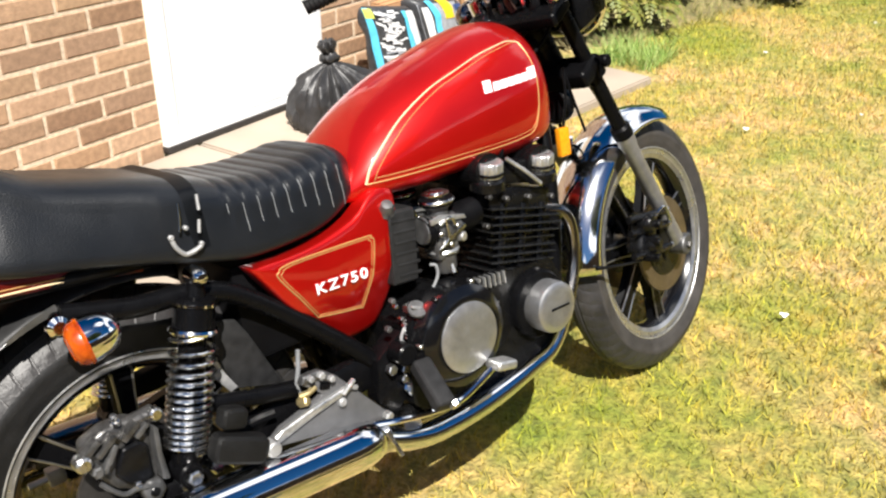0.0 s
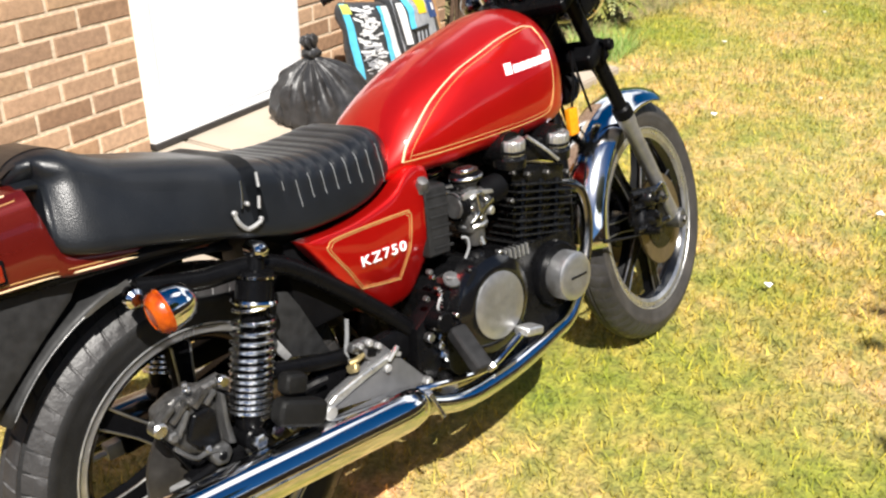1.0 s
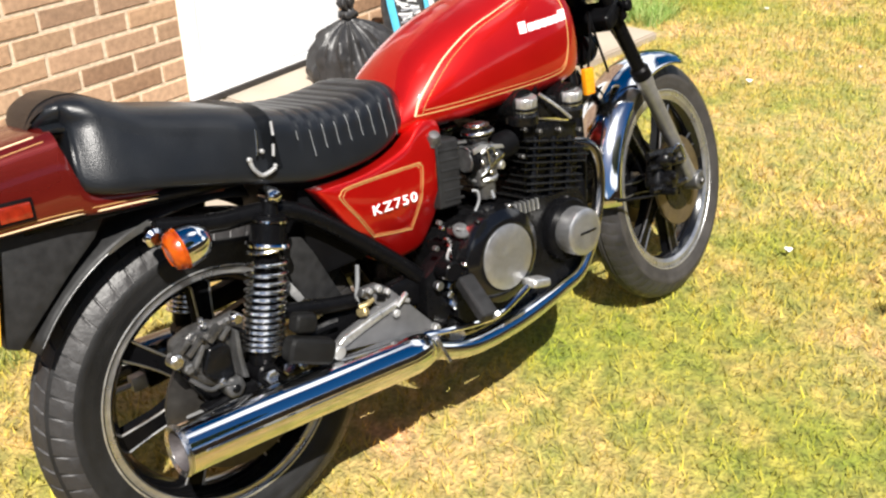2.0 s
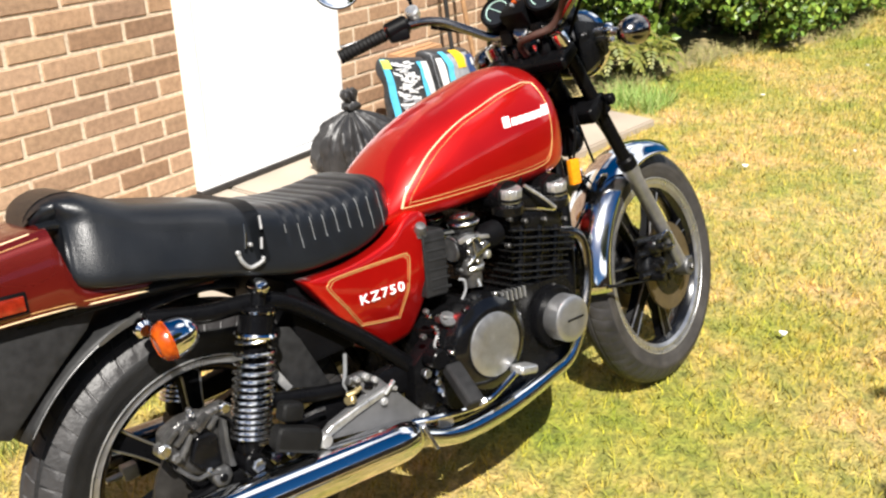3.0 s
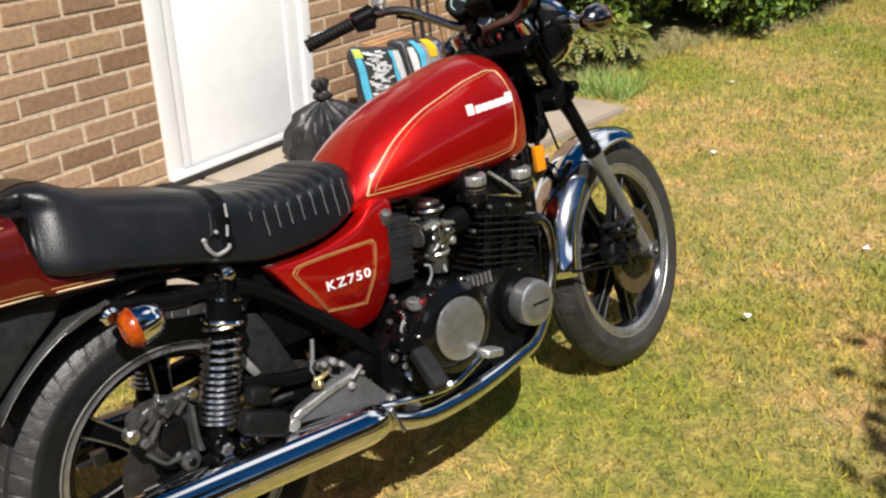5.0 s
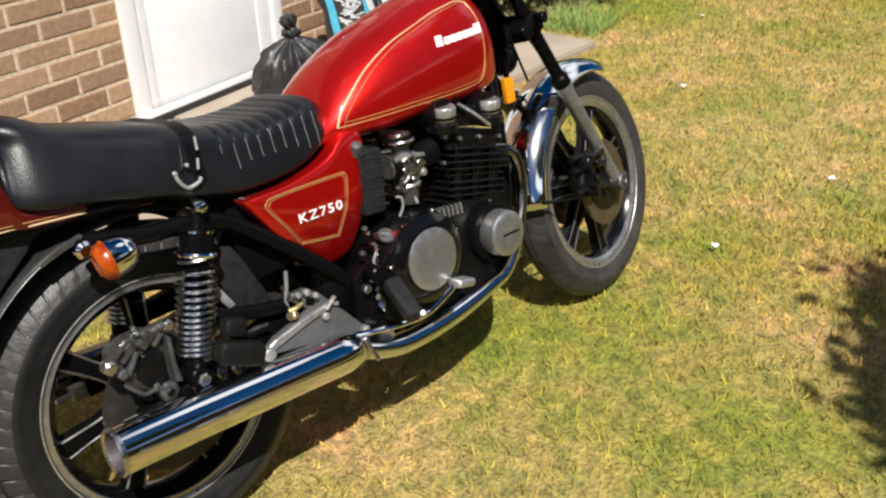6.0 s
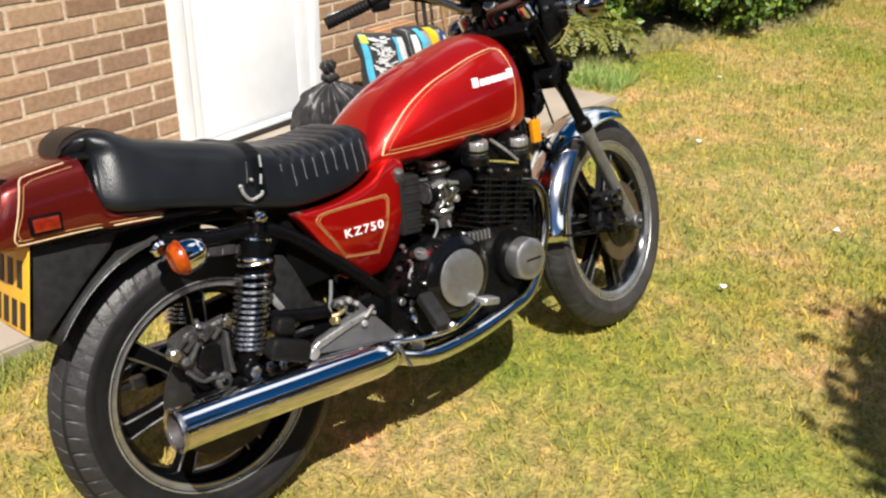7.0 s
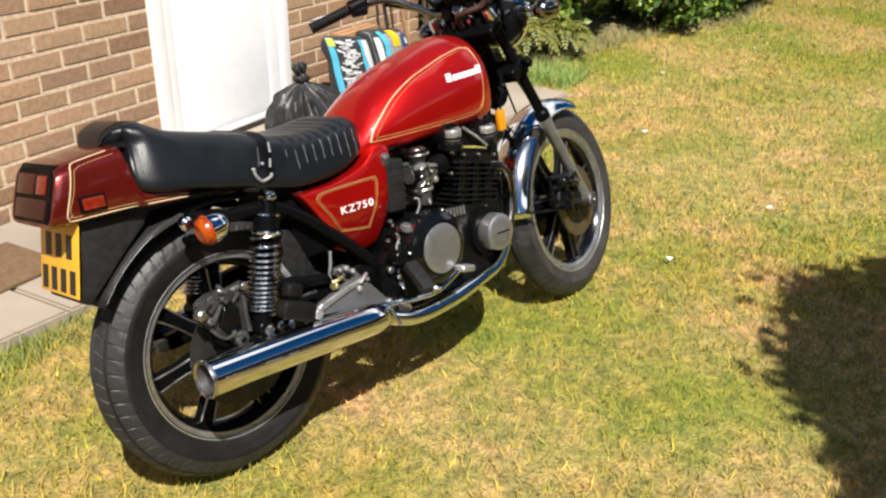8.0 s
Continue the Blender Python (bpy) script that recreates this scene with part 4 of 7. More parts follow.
bpart("hanger_bolt", disc((0.401, -0.182, 0.312), 0.009, 0.02, bev=0.003, seg=6), ALU, br)
bpart("hanger_bolt", disc((0.352, -0.19, 0.31), 0.013, 0.026, bev=0.003, seg=6), CHROME_D, br)
bpart("brass_union", tube([(0.244, -0.172, 0.417), (0.258, -0.178, 0.419), (0.272, -0.178, 0.424)], 0.0055, 8), BRASS, br, "brass hose union")
bpart("brass_union", disc((0.247, -0.176, 0.407), 0.009, 0.02, (0.4, -0.7, 0.2), 0.002, 6), BRASS, br, "brass hose union")
pf = bpart("footrest", rbox((0.108, -0.204, 0.398), (0.09, 0.042, 0.046), 0.015, Matrix.Rotation(radians(24), 4, 'Y') @ Matrix.Rotation(radians(-6), 4, 'Z'), 3), RUB2, None, "folded black rubber pillion footrest")
bpart("footrest_knuckle", rbox((0.112, -0.195, 0.446), (0.044, 0.034, 0.036), 0.012, Matrix.Rotation(radians(20), 4, 'Y'), 3), RUB2, pf)
bpart("footrest_end", disc((0.162, -0.2, 0.37), 0.013, 0.03), ALU_G, pf)
bpart("footrest_rod", tube([(0.146, -0.17, 0.412), (0.17, -0.17, 0.413), (0.194, -0.17, 0.411)], 0.0035, 8), CAST_D, pf)
fr = bpart("footrest", rbox((0.462, -0.246, 0.366), (0.038, 0.1, 0.028), 0.009, Matrix.Rotation(radians(38), 4, 'X') @ Matrix.Rotation(radians(-8), 4, 'Z'), 3), DUSTY_P, None, "dusty black rubber rider footrest")
bpart("footrest_joint", disc((0.447, -0.19, 0.418), 0.02, 0.04), BLACK, fr)
bpart("footrest_bolt", disc((0.472, -0.288, 0.336), 0.011, 0.012, (0, -0.7, -0.7), 0.002, 8), CHROME_D, fr)
bpart("brake_pedal", tube([(0.345, -0.2, 0.322), (0.40, -0.222, 0.316), (0.46, -0.236, 0.309), (0.52, -0.24, 0.306), (0.57, -0.24, 0.32), (0.615, -0.24, 0.337)], 0.0065, 10), CHROME, None, "chrome brake pedal")
bpart("pedal_pad", rbox((0.629, -0.243, 0.336), (0.05, 0.04, 0.018), 0.008, Matrix.Rotation(radians(14), 4, 'Y'), 3), ALU)

# side covers
COVER = [(0.214, 0.646), (0.222, 0.632), (0.312, 0.498), (0.34, 0.462), (0.385, 0.442), (0.445, 0.442), (0.472, 0.464), (0.502, 0.56), (0.516, 0.66), (0.512, 0.70), (0.47, 0.703), (0.42, 0.668), (0.32, 0.646)]
PIN = [(0.262, 0.626), (0.262, 0.612), (0.322, 0.527), (0.338, 0.517), (0.415, 0.503), (0.427, 0.51), (0.452, 0.612), (0.447, 0.627), (0.435, 0.632), (0.285, 0.634)]


def cover_y(x, z):
    """How far the cover's face stands out at (x, z): it tucks in towards its foot."""
    return 0.153 - 0.42 * max(0.0, 0.565 - z) - 0.10 * max(0.0, z - 0.64) - 0.02 * max(0.0, 0.26 - x)


def cover_mesh(s):
    pts = [(v.x, v.z) for v in smooth_path([(x, 0, z) for x, z in COVER + COVER[:1]], 3)[:-1]]
    cx, cz = 0.375, 0.59
    rings = []
    for k, y in ((1.0, -0.035), (1.0, -0.012), (0.985, -0.005), (0.96, -0.0015), (0.9, 0.0), (0.7, 0.001), (0.4, 0.0015), (0.12, 0.0015)):
        ring = []
        for x, z in pts:
            px, pz = cx + (x - cx) * k, cz + (z - cz) * k
            ring.append((px, s * (cover_y(px, pz) + y), pz))
        rings.append(ring)
    return loft(rings)


for s in (-1, 1):
    cov = bpart("side_cover", cover_mesh(s), RED, None, "candy red side cover with gold pinstripe", 50)
    loop = smooth_path([(x, 0, z) for x, z in PIN + PIN[:1]], 4)
    cx, cz = 0.365, 0.575
    for k, r in ((1.0, 0.0014), (0.935, 0.0008)):
        bpart("pinstripe", tube([(cx + (v.x - cx) * k, s * (cover_y(cx + (v.x - cx) * k, cz + (v.z - cz) * k) + 0.0013), cz + (v.z - cz) * k) for v in loop], r, 6, 1), GOLD, cov)
    cu = bpy.data.curves.new("badge", 'FONT')
    cu.body, cu.size, cu.extrude, cu.offset = "KZ750", 0.029, 0.0012, 0.0002
    cu.space_character = 1.22
    tmp = new("badge_text", cu)
    bpy.context.view_layer.update()
    me = bpy.data.meshes.new_from_object(tmp)
    bpy.data.objects.remove(tmp)
    wx = max(v.co.x for v in me.vertices)
    me.transform(Matrix.Diagonal((0.107 / wx, 0.9, 1, 1)))
    if s < 0:
        me.transform(Matrix.Translation((0.321, -0.1552, 0.566)) @ Matrix.Rotation(radians(2), 4, 'Y') @ Matrix.Rotation(radians(90), 4, 'X'))
    else:
        me.transform(Matrix.Translation((0.433, 0.1552, 0.566)) @ Matrix.Rotation(radians(180), 4, 'Z') @ Matrix.Rotation(radians(90), 4, 'X'))
    me.materials.append(WHITE)
    ob = new("badge_text", me)
    ob.parent = cov
    tagged(ob, "raised white model badge")

# tank
TANK = [  # x, half width, top, bottom, power
    (0.432, 0.09, 0.724, 0.683, 2.0), (0.45, 0.106, 0.753, 0.680, 2.0), (0.49, 0.1235, 0.799, 0.680, 2.0), (0.55, 0.136, 0.841, 0.676, 2.05), (0.63, 0.1435, 0.878, 0.674, 2.1),
    (0.7234, 0.147, 0.905, 0.675, 2.1), (0.805, 0.147, 0.925, 0.675, 2.1), (0.868, 0.1435, 0.930, 0.677, 2.15), (0.913, 0.133, 0.920, 0.684, 2.2), (0.94, 0.112, 0.892, 0.698, 2.1), (0.95, 0.0855, 0.855, 0.726, 2.0)]
TANK_Y = -0.02


def tank_ring(x, n=40):
    hw, top, bot, pw = spline_rows(TANK, x)
    zm = bot + 0.36 * (top - bot)
    ring = []
    for k in range(n):
        a = 2 * math.pi * k / n
        c, s = math.cos(a), math.sin(a)
        y = hw * math.copysign(abs(c) ** (2 / pw), c)
        if s >= 0:
            z = zm + (top - zm) * abs(s) ** (2 / pw)
        else:
            z = zm - (zm - bot) * abs(s) ** (2 / 5.0)
            y = hw * (1 - 0.06 * abs(s)) * math.copysign(abs(c) ** (2 / 5.0), c)
        ring.append((x, y + TANK_Y, z))
    return ring


def tank_y(x, z):
    hw, top, bot, pw = spline_rows(TANK, x)
    zm = bot + 0.36 * (top - bot)
    if z > zm:
        u = min((z - zm) / (top - zm), 0.999)
        return hw * (1 - u ** pw) ** (1 / pw)
    u = min((zm - z) / (zm - bot), 0.999)
    return hw * (1 - 0.06 * u ** 2.5) * (1 - u ** 5) ** 0.2


NX = 46
tank = bpart("fuel_tank", loft([tank_ring(0.432 + (0.95 - 0.432) * (0.5 - 0.5 * math.cos(math.pi * i / NX))) for i in range(NX + 1)]), RED, None, "candy red teardrop fuel tank with gold pinstripes", 60)
STRIPE = [(0.469, 0.714), (0.484, 0.741), (0.525, 0.778), (0.575, 0.812), (0.644, 0.844), (0.716, 0.865), (0.775, 0.881), (0.82, 0.889), (0.855, 0.893), (0.88, 0.888)]
BASE = [(0.469, 0.714), (0.549, 0.713), (0.667, 0.712), (0.77, 0.711), (0.83, 0.713), (0.862, 0.721), (0.878, 0.75), (0.887, 0.80), (0.889, 0.85), (0.88, 0.888)]
for s in (-1, 1):
    for rows, r in ((STRIPE, 0.0014), (BASE, 0.0014)):
        p = smooth_path([(x, 0, z) for x, z in rows], 6)
        bpart("pinstripe", tube([(v.x, TANK_Y + s * (tank_y(v.x, v.z) - r * 0.5), v.z) for v in p], (lambda t_: 0.0027 - 0.0014 * min(1.0, t_ * 1.7)) if rows is STRIPE else r, 6, 1), CREAM if rows is STRIPE else GOLD, tank)
        bpart("pinstripe", tube([(v.x + (0.012 if rows is STRIPE else 0), TANK_Y + s * (tank_y(v.x + (0.012 if rows is STRIPE else 0), v.z - (0.004 if rows is STRIPE else -0.008)) - 0.0006), v.z - (0.004 if rows is STRIPE else -0.008)) for v in p[2:-2]], 0.0009, 6, 1), GOLD, tank)
    # the maker's mark as plain slanted blocks
    for i in range(8):
        x0 = 0.747 + (0.0 if i == 0 else 0.023 + 0.0188 * (i - 1))
        wd = 0.0175 if i == 0 else 0.0045 if i == 7 else 0.0152
        if i == 7:
            x0 -= 0.001
        zb = 0.8155 + 0.0006 * i
        hgt = 0.021 if i in (0, 6, 7) else 0.0145
        q = [(x0, zb), (x0 + wd, zb), (x0 + wd + 0.0045, zb + hgt), (x0 + 0.0045, zb + hgt)]
        bm = bmesh.new()
        f = [bm.verts.new((x, TANK_Y + s * (tank_y(x, z) + 0.0016), z)) for x, z in q]
        g = [bm.verts.new((x, TANK_Y + s * (tank_y(x, z) - 0.004), z)) for x, z in q]
        bm.faces.new(f)
        for k in range(4):
            bm.faces.new((f[k], f[(k + 1) % 4], g[(k + 1) % 4], g[k]))
        bpart("emblem_block", bm, WHITE, tank, "", 0)

# seat
SEAT = [  # x, half width, top, bottom
    (-0.193, 0.09, 0.856, 0.848), (-0.19, 0.105, 0.866, 0.847), (-0.184, 0.118, 0.876, 0.846), (-0.175, 0.126, 0.885, 0.845), (-0.162, 0.131, 0.8915, 0.844), (-0.1525, 0.134, 0.894, 0.842), (-0.1505, 0.135, 0.8945, 0.82), (-0.1485, 0.136, 0.895, 0.785),
    (-0.145, 0.138, 0.8955, 0.764), (-0.137, 0.14, 0.896, 0.752), (-0.115, 0.143, 0.893, 0.743), (-0.09, 0.144, 0.881, 0.736), (-0.05, 0.145, 0.86, 0.729), (0.0, 0.146, 0.845, 0.718),
    (0.08, 0.148, 0.826, 0.698), (0.15, 0.15, 0.807, 0.678), (0.22, 0.15, 0.789, 0.662), (0.30, 0.146, 0.779, 0.66), (0.37, 0.14, 0.782, 0.667), (0.42, 0.132, 0.789, 0.684), (0.445, 0.122, 0.786, 0.70), (0.465, 0.105, 0.777, 0.713), (0.482, 0.08, 0.762, 0.725), (0.487, 0.06, 0.75, 0.735)]


def seat_ring(x, groove=0.0, n=36):
    hw, top, bot = spline_rows(SEAT, x)
    if x < -0.14:
        bot = lerp_rows(SEAT, x)[2]
    # half a section, from the middle of the base round the side to the middle of the top
    rb, rv, rh = min(0.012, 0.2 * (top - bot)), min(0.042, 0.7 * (top - bot)), 0.075
    half = [(0.0, bot), (hw * 0.5, bot)]
    half += [(hw - rb + rb * math.sin(q), bot + rb - rb * math.cos(q)) for q in (0.0, 0.5, 1.0, math.pi / 2)]
    zs = (bot + rb, top - rv)
    tum = 0.005 + 0.024 * min(1.0, max(0.0, (0.1 - x) / 0.2))
    half += [(hw - tum * q ** 1.4, zs[0] + (zs[1] - zs[0]) * q) for q in (0.15, 0.3, 0.45, 0.6, 0.75, 0.9)]
    half += [(hw - tum - rh + rh * math.cos(q) ** 0.85, zs[1] + rv * math.sin(q) ** 0.9) for q in [math.pi / 2 * j / 9 for j in range(9)]]
    half += [(hw * 0.42, top), (hw * 0.2, top)]
    loop = half + [(0.0, top)] + [(-y, z) for y, z in half[:0:-1]]
    ring = []
    for y, z in loop:
        if z > (top + bot) / 2 - 0.005:
            y, z = y * (1 - 0.011 * groove), z - 0.0024 * groove
        if x < -0.09 and abs(y) > 0.6 * hw:
            d = min(1.0, (-0.09 - x) / 0.061)
            y -= math.copysign(0.036 * (1 - math.sqrt(1 - d * d)) * min(1.0, max(0.0, (0.885 - z) / 0.03)), y)
        lean_ = 0.2 * max(0.0, 0.86 - z) * min(1.0, max(0.0, (-0.09 - x) / 0.06))
        ring.append((x - lean_, y, z))
    return ring


rings = []
NS = 210
GROOVES = [0.204 + 0.0275 * i for i in range(9)]
for i in range(NS + 1):
    x = -0.193 + 0.053 * i / 50 if i < 50 else -0.14 + (0.487 + 0.14) * (i - 50) / (NS - 50)
    g = max([math.exp(-((x - gx) / 0.0045) ** 2) for gx in GROOVES])
    rings.append(seat_ring(x, g))
seat = bpart("seat", loft(rings), VINYL, None, "stepped black vinyl seat with pleated front", 50)
for i, gx in enumerate(GROOVES):
    ring = [p for p in seat_ring(gx, 0.9)]
    hw_, top_, bot_ = spline_rows(SEAT, gx)
    lo_ = 0.735 if i == 0 else 0.69 if i > 6 else 0.706
    for s in (-1, 1):
        up = sorted([p for p in ring if p[2] > lo_ - 0.002 and p[2] < 0.757 + 0.06 * max(0.0, gx - 0.3) and s * p[1] > 0.7 * hw_], key=lambda p: p[2])
        bpart("seat_piping", tube(up, 0.0008, 6, 3, False), PIPING, seat)
strap = [Vector(p) for p in seat_ring(0.148, -0.9)]
up = sorted([p for p in strap if p.z > 0.70], key=lambda p: -p.y)
bm = bmesh.new()
va = [(bm.verts.new(p + Vector((-0.013, 0, 0.001))), bm.verts.new(p + Vector((0.013, 0, 0.001)))) for p in up]
for a, b_ in zip(va, va[1:]):
    bm.faces.new((a[0], a[1], b_[1], b_[0]))
bmesh.ops.solidify(bm, geom=bm.faces[:], thickness=0.004)
st = bpart("seat_strap", bm, VINYL, seat, "black grab strap")
for s in (-1, 1):
    bk = bpart("strap_buckle", tube([(0.0992, s * 0.156, 0.737), (0.1035, s * 0.1575, 0.72), (0.115, s * 0.1585, 0.706), (0.131, s * 0.1585, 0.707), (0.1435, s * 0.1575, 0.711)], 0.0038, 8), ALU_G, seat, "small dull metal strap buckle")
    bpart("buckle_end", disc((0.0995, s * 0.157, 0.736), 0.0046, 0.008, bev=0.0015, seg=12), ALU_G, bk)
    bpart("buckle_end", disc((0.144, s * 0.157, 0.714), 0.0036, 0.008, bev=0.0015, seg=12), ALU_G, bk)
    bpart("buckle_pin", disc((0.125, s * 0.1565, 0.744), 0.0038, 0.01, bev=0.0015, seg=12), ALU_G, bk)
    bpart("strap_bar", tube([(0.122, s * 0.154, 0.782), (0.119, s * 0.156, 0.76), (0.114, s * 0.157, 0.74)], 0.0022, 8), CHROME_S, seat)
    bpart("strap_bar", tube([(0.155, s * 0.1525, 0.787), (0.152, s * 0.156, 0.764)], 0.0028, 8), ALU_G, seat)
    bpart("strap_bar", tube([(0.149, s * 0.156, 0.75), (0.144, s * 0.1575, 0.731)], 0.0028, 8), ALU_G, seat)

# tail piece, lamp, plate
TAIL = [(-0.302, 0.107, 0.839, 0.724), (-0.296, 0.11, 0.842, 0.72), (-0.28, 0.113, 0.846, 0.717), (-0.22, 0.116, 0.853, 0.714), (-0.172, 0.1195, 0.857, 0.714), (-0.165, 0.1195, 0.80, 0.713), (-0.15, 0.119, 0.765, 0.711), (-0.05, 0.122, 0.742, 0.70), (0.06, 0.125, 0.71, 0.688)]


def tail_ring(x, n=28):
    hw, top, bot = lerp_rows(TAIL, x)
    e = 2 / 6.0
    ring = []
    for k in range(n):
        c, s = math.cos(2 * math.pi * k / n), math.sin(2 * math.pi * k / n)
        z = (top + bot) / 2 + (top - bot) / 2 * math.copysign(abs(s) ** e, s)
        ring.append((x - tail_rake(x, z), hw * math.copysign(abs(c) ** e, c) * (1 - 0.12 * max(0, s)), z))
    return ring


def tail_rake(x, z):
    """The rear end of the tail piece leans back towards its foot."""
    return 0.38 * (0.86 - z) * min(1.0, max(0.0, (-0.2 - x) / 0.1))


def tail_y(x, z):
    for k in range(4):
        xb = x + tail_rake(x if k == 0 else xb, z)
    hw, top, bot = lerp_rows(TAIL, xb)
    s = min(max((z - (top + bot) / 2) / ((top - bot) / 2), -0.999), 0.999)
    return hw * (1 - abs(s) ** 6) ** (1 / 6) * (1 - 0.12 * max(0.0, s) ** 3)


tail = bpart("tail_piece", loft([tail_ring(-0.302 + 0.362 * i / 60) for i in range(61)]), RED_D, None, "dark red tail piece with gold pinstripe", 45)
for s in (-1, 1):
    for off, r in ((0, 0.0015), (0.0075, 0.0009)):
        rows = [(-0.2 + off, 0.849 - off), (-0.265 + off, 0.842 - off), (-0.281 + off, 0.837 - off), (-0.289 + off, 0.823), (-0.303 + off, 0.781), (-0.317 + off, 0.745 + off), (-0.315 + off, 0.734 + off), (-0.303, 0.7285 + off), (-0.2, 0.725 + off), (-0.05, 0.7135 + off * 0.7), (0.05, 0.697 + off * 0.3)]
        bpart("pinstripe", tube([(v.x, s * (tail_y(v.x, v.z) + 0.0002), v.z) for v in smooth_path([(x, 0, z) for x, z in rows], 5)], r, 6, 1), CREAM if off == 0 else GOLD, tail)
    rf = bpart("side_reflector", rbox((-0.262, s * 0.1135, 0.756), (0.056, 0.012, 0.034), 0.003, Matrix.Rotation(radians(3), 4, 'Y')), BLACK_P, tail, "red side reflector in a dark frame")
    bpart("reflector_lens", rbox((-0.262, s * 0.117, 0.756), (0.046, 0.01, 0.024), 0.002, Matrix.Rotation(radians(3), 4, 'Y')), REDLENS, tail)
SMOKED = mat("red-brown smoked lens", (0.06, 0.012, 0.008), 0.25, coat=0.2, spec=0.3)
SHEAR = Matrix(((1, 0, 0.38, -0.309), (0, 1, 0, 0), (0, 0, 1, -0.009), (0, 0, 0, 1)))
lamp = bpart("tail_lamp", move(loft([[(x, y * w, z0_ + (z1_ - z0_) * z) for y, z in ((-1, 0.1), (-0.9, 0), (0.9, 0), (1, 0.1), (1, 0.85), (0.85, 1), (-0.85, 1), (-1, 0.85))] for x, w, z0_, z1_ in ((-0.31, 0.096, 0.737, 0.85), (-0.32, 0.094, 0.738, 0.852), (-0.327, 0.088, 0.743, 0.845))]), SHEAR), BLACK_P, None, "smoked tail lamp housing with red lens", 30)
bpart("lamp_lens", move(rbox((-0.326, -0.045, 0.815), (0.008, 0.044, 0.036), 0.002), SHEAR), REDLENS, lamp, "red lens")
bpart("lamp_lens", move(rbox((-0.326, 0.033, 0.815), (0.008, 0.085, 0.04), 0.002), SHEAR), SMOKED, lamp, "dark red smoked lens")
bpart("lamp_lens", move(rbox((-0.326, 0.0, 0.768), (0.008, 0.15, 0.038), 0.002), SHEAR), mat("dark smoked lens", (0.045, 0.012, 0.008), 0.3, coat=0.1, spec=0.3), lamp)
num = bpart("number_plate", rbox((-0.312, 0, 0.648), (0.003, 0.19, 0.17), 0.001, Matrix.Rotation(radians(14), 4, 'Y')), YELLOW, None, "yellow rear number plate with black bars")
for row, z, n in ((0, 0.668, 3), (1, 0.597, 4)):
    for i in range(n):
        y = (i - (n - 1) / 2) * (0.046 if n == 4 else 0.052)
        bpart("plate_bar", rbox((-0.3142 + (z - 0.648) * 0.249, y, z), (0.0014, 0.027, 0.05), 0.0004, Matrix.Rotation(radians(14), 4, 'Y'), 1), DARKBAR, num)
mg = bpart("rear_mudguard", loft([[(RW.x + (0.38 - 60 * abs(y) ** 3.2) * math.cos(a), y, RW.z + (0.38 - 60 * abs(y) ** 3.2) * math.sin(a)) for y in (-0.084, -0.075, -0.06, -0.035, 0, 0.035, 0.06, 0.075, 0.084)] for a in [radians(72 + 5.2 * i) for i in range(15)]], False, False), DUSTY_P, None, "dusty black rear mudguard")
md = mg.modifiers.new("thick", 'SOLIDIFY')
md.thickness = 0.004
for s in (-1, 1):
    bpart("mudguard_edge", tube([(RW.x + 0.3585 * math.cos(a), s * 0.084, RW.z + 0.3585 * math.sin(a)) for a in [radians(95 + 6 * i) for i in range(9)]], 0.0011, 6, 3), CAST_L, mg)
    bpart("mudguard_stay", loft([[(RW.x + r * math.cos(a), s * y, RW.z + r * math.sin(a)) for r, y in ((0.352 + 0.004 * k, 0.084), (0.366 - 0.004 * k, 0.086), (0.366 - 0.004 * k, 0.089), (0.352 + 0.004 * k, 0.087))] for a, k in [(radians(102 + 2.6 * i), i / 5) for i in range(6)]]), CAST_L, mg, "grey mudguard stay")
bpart("plate_flap", plate([(-0.285, 0.72), (-0.12, 0.71), (-0.15, 0.672), (-0.2, 0.632), (-0.25, 0.588), (-0.305, 0.54), (-0.325, 0.552)], -0.08, 0.08, 0.006), DUSTY_P, None, "dusty black plate carrier")


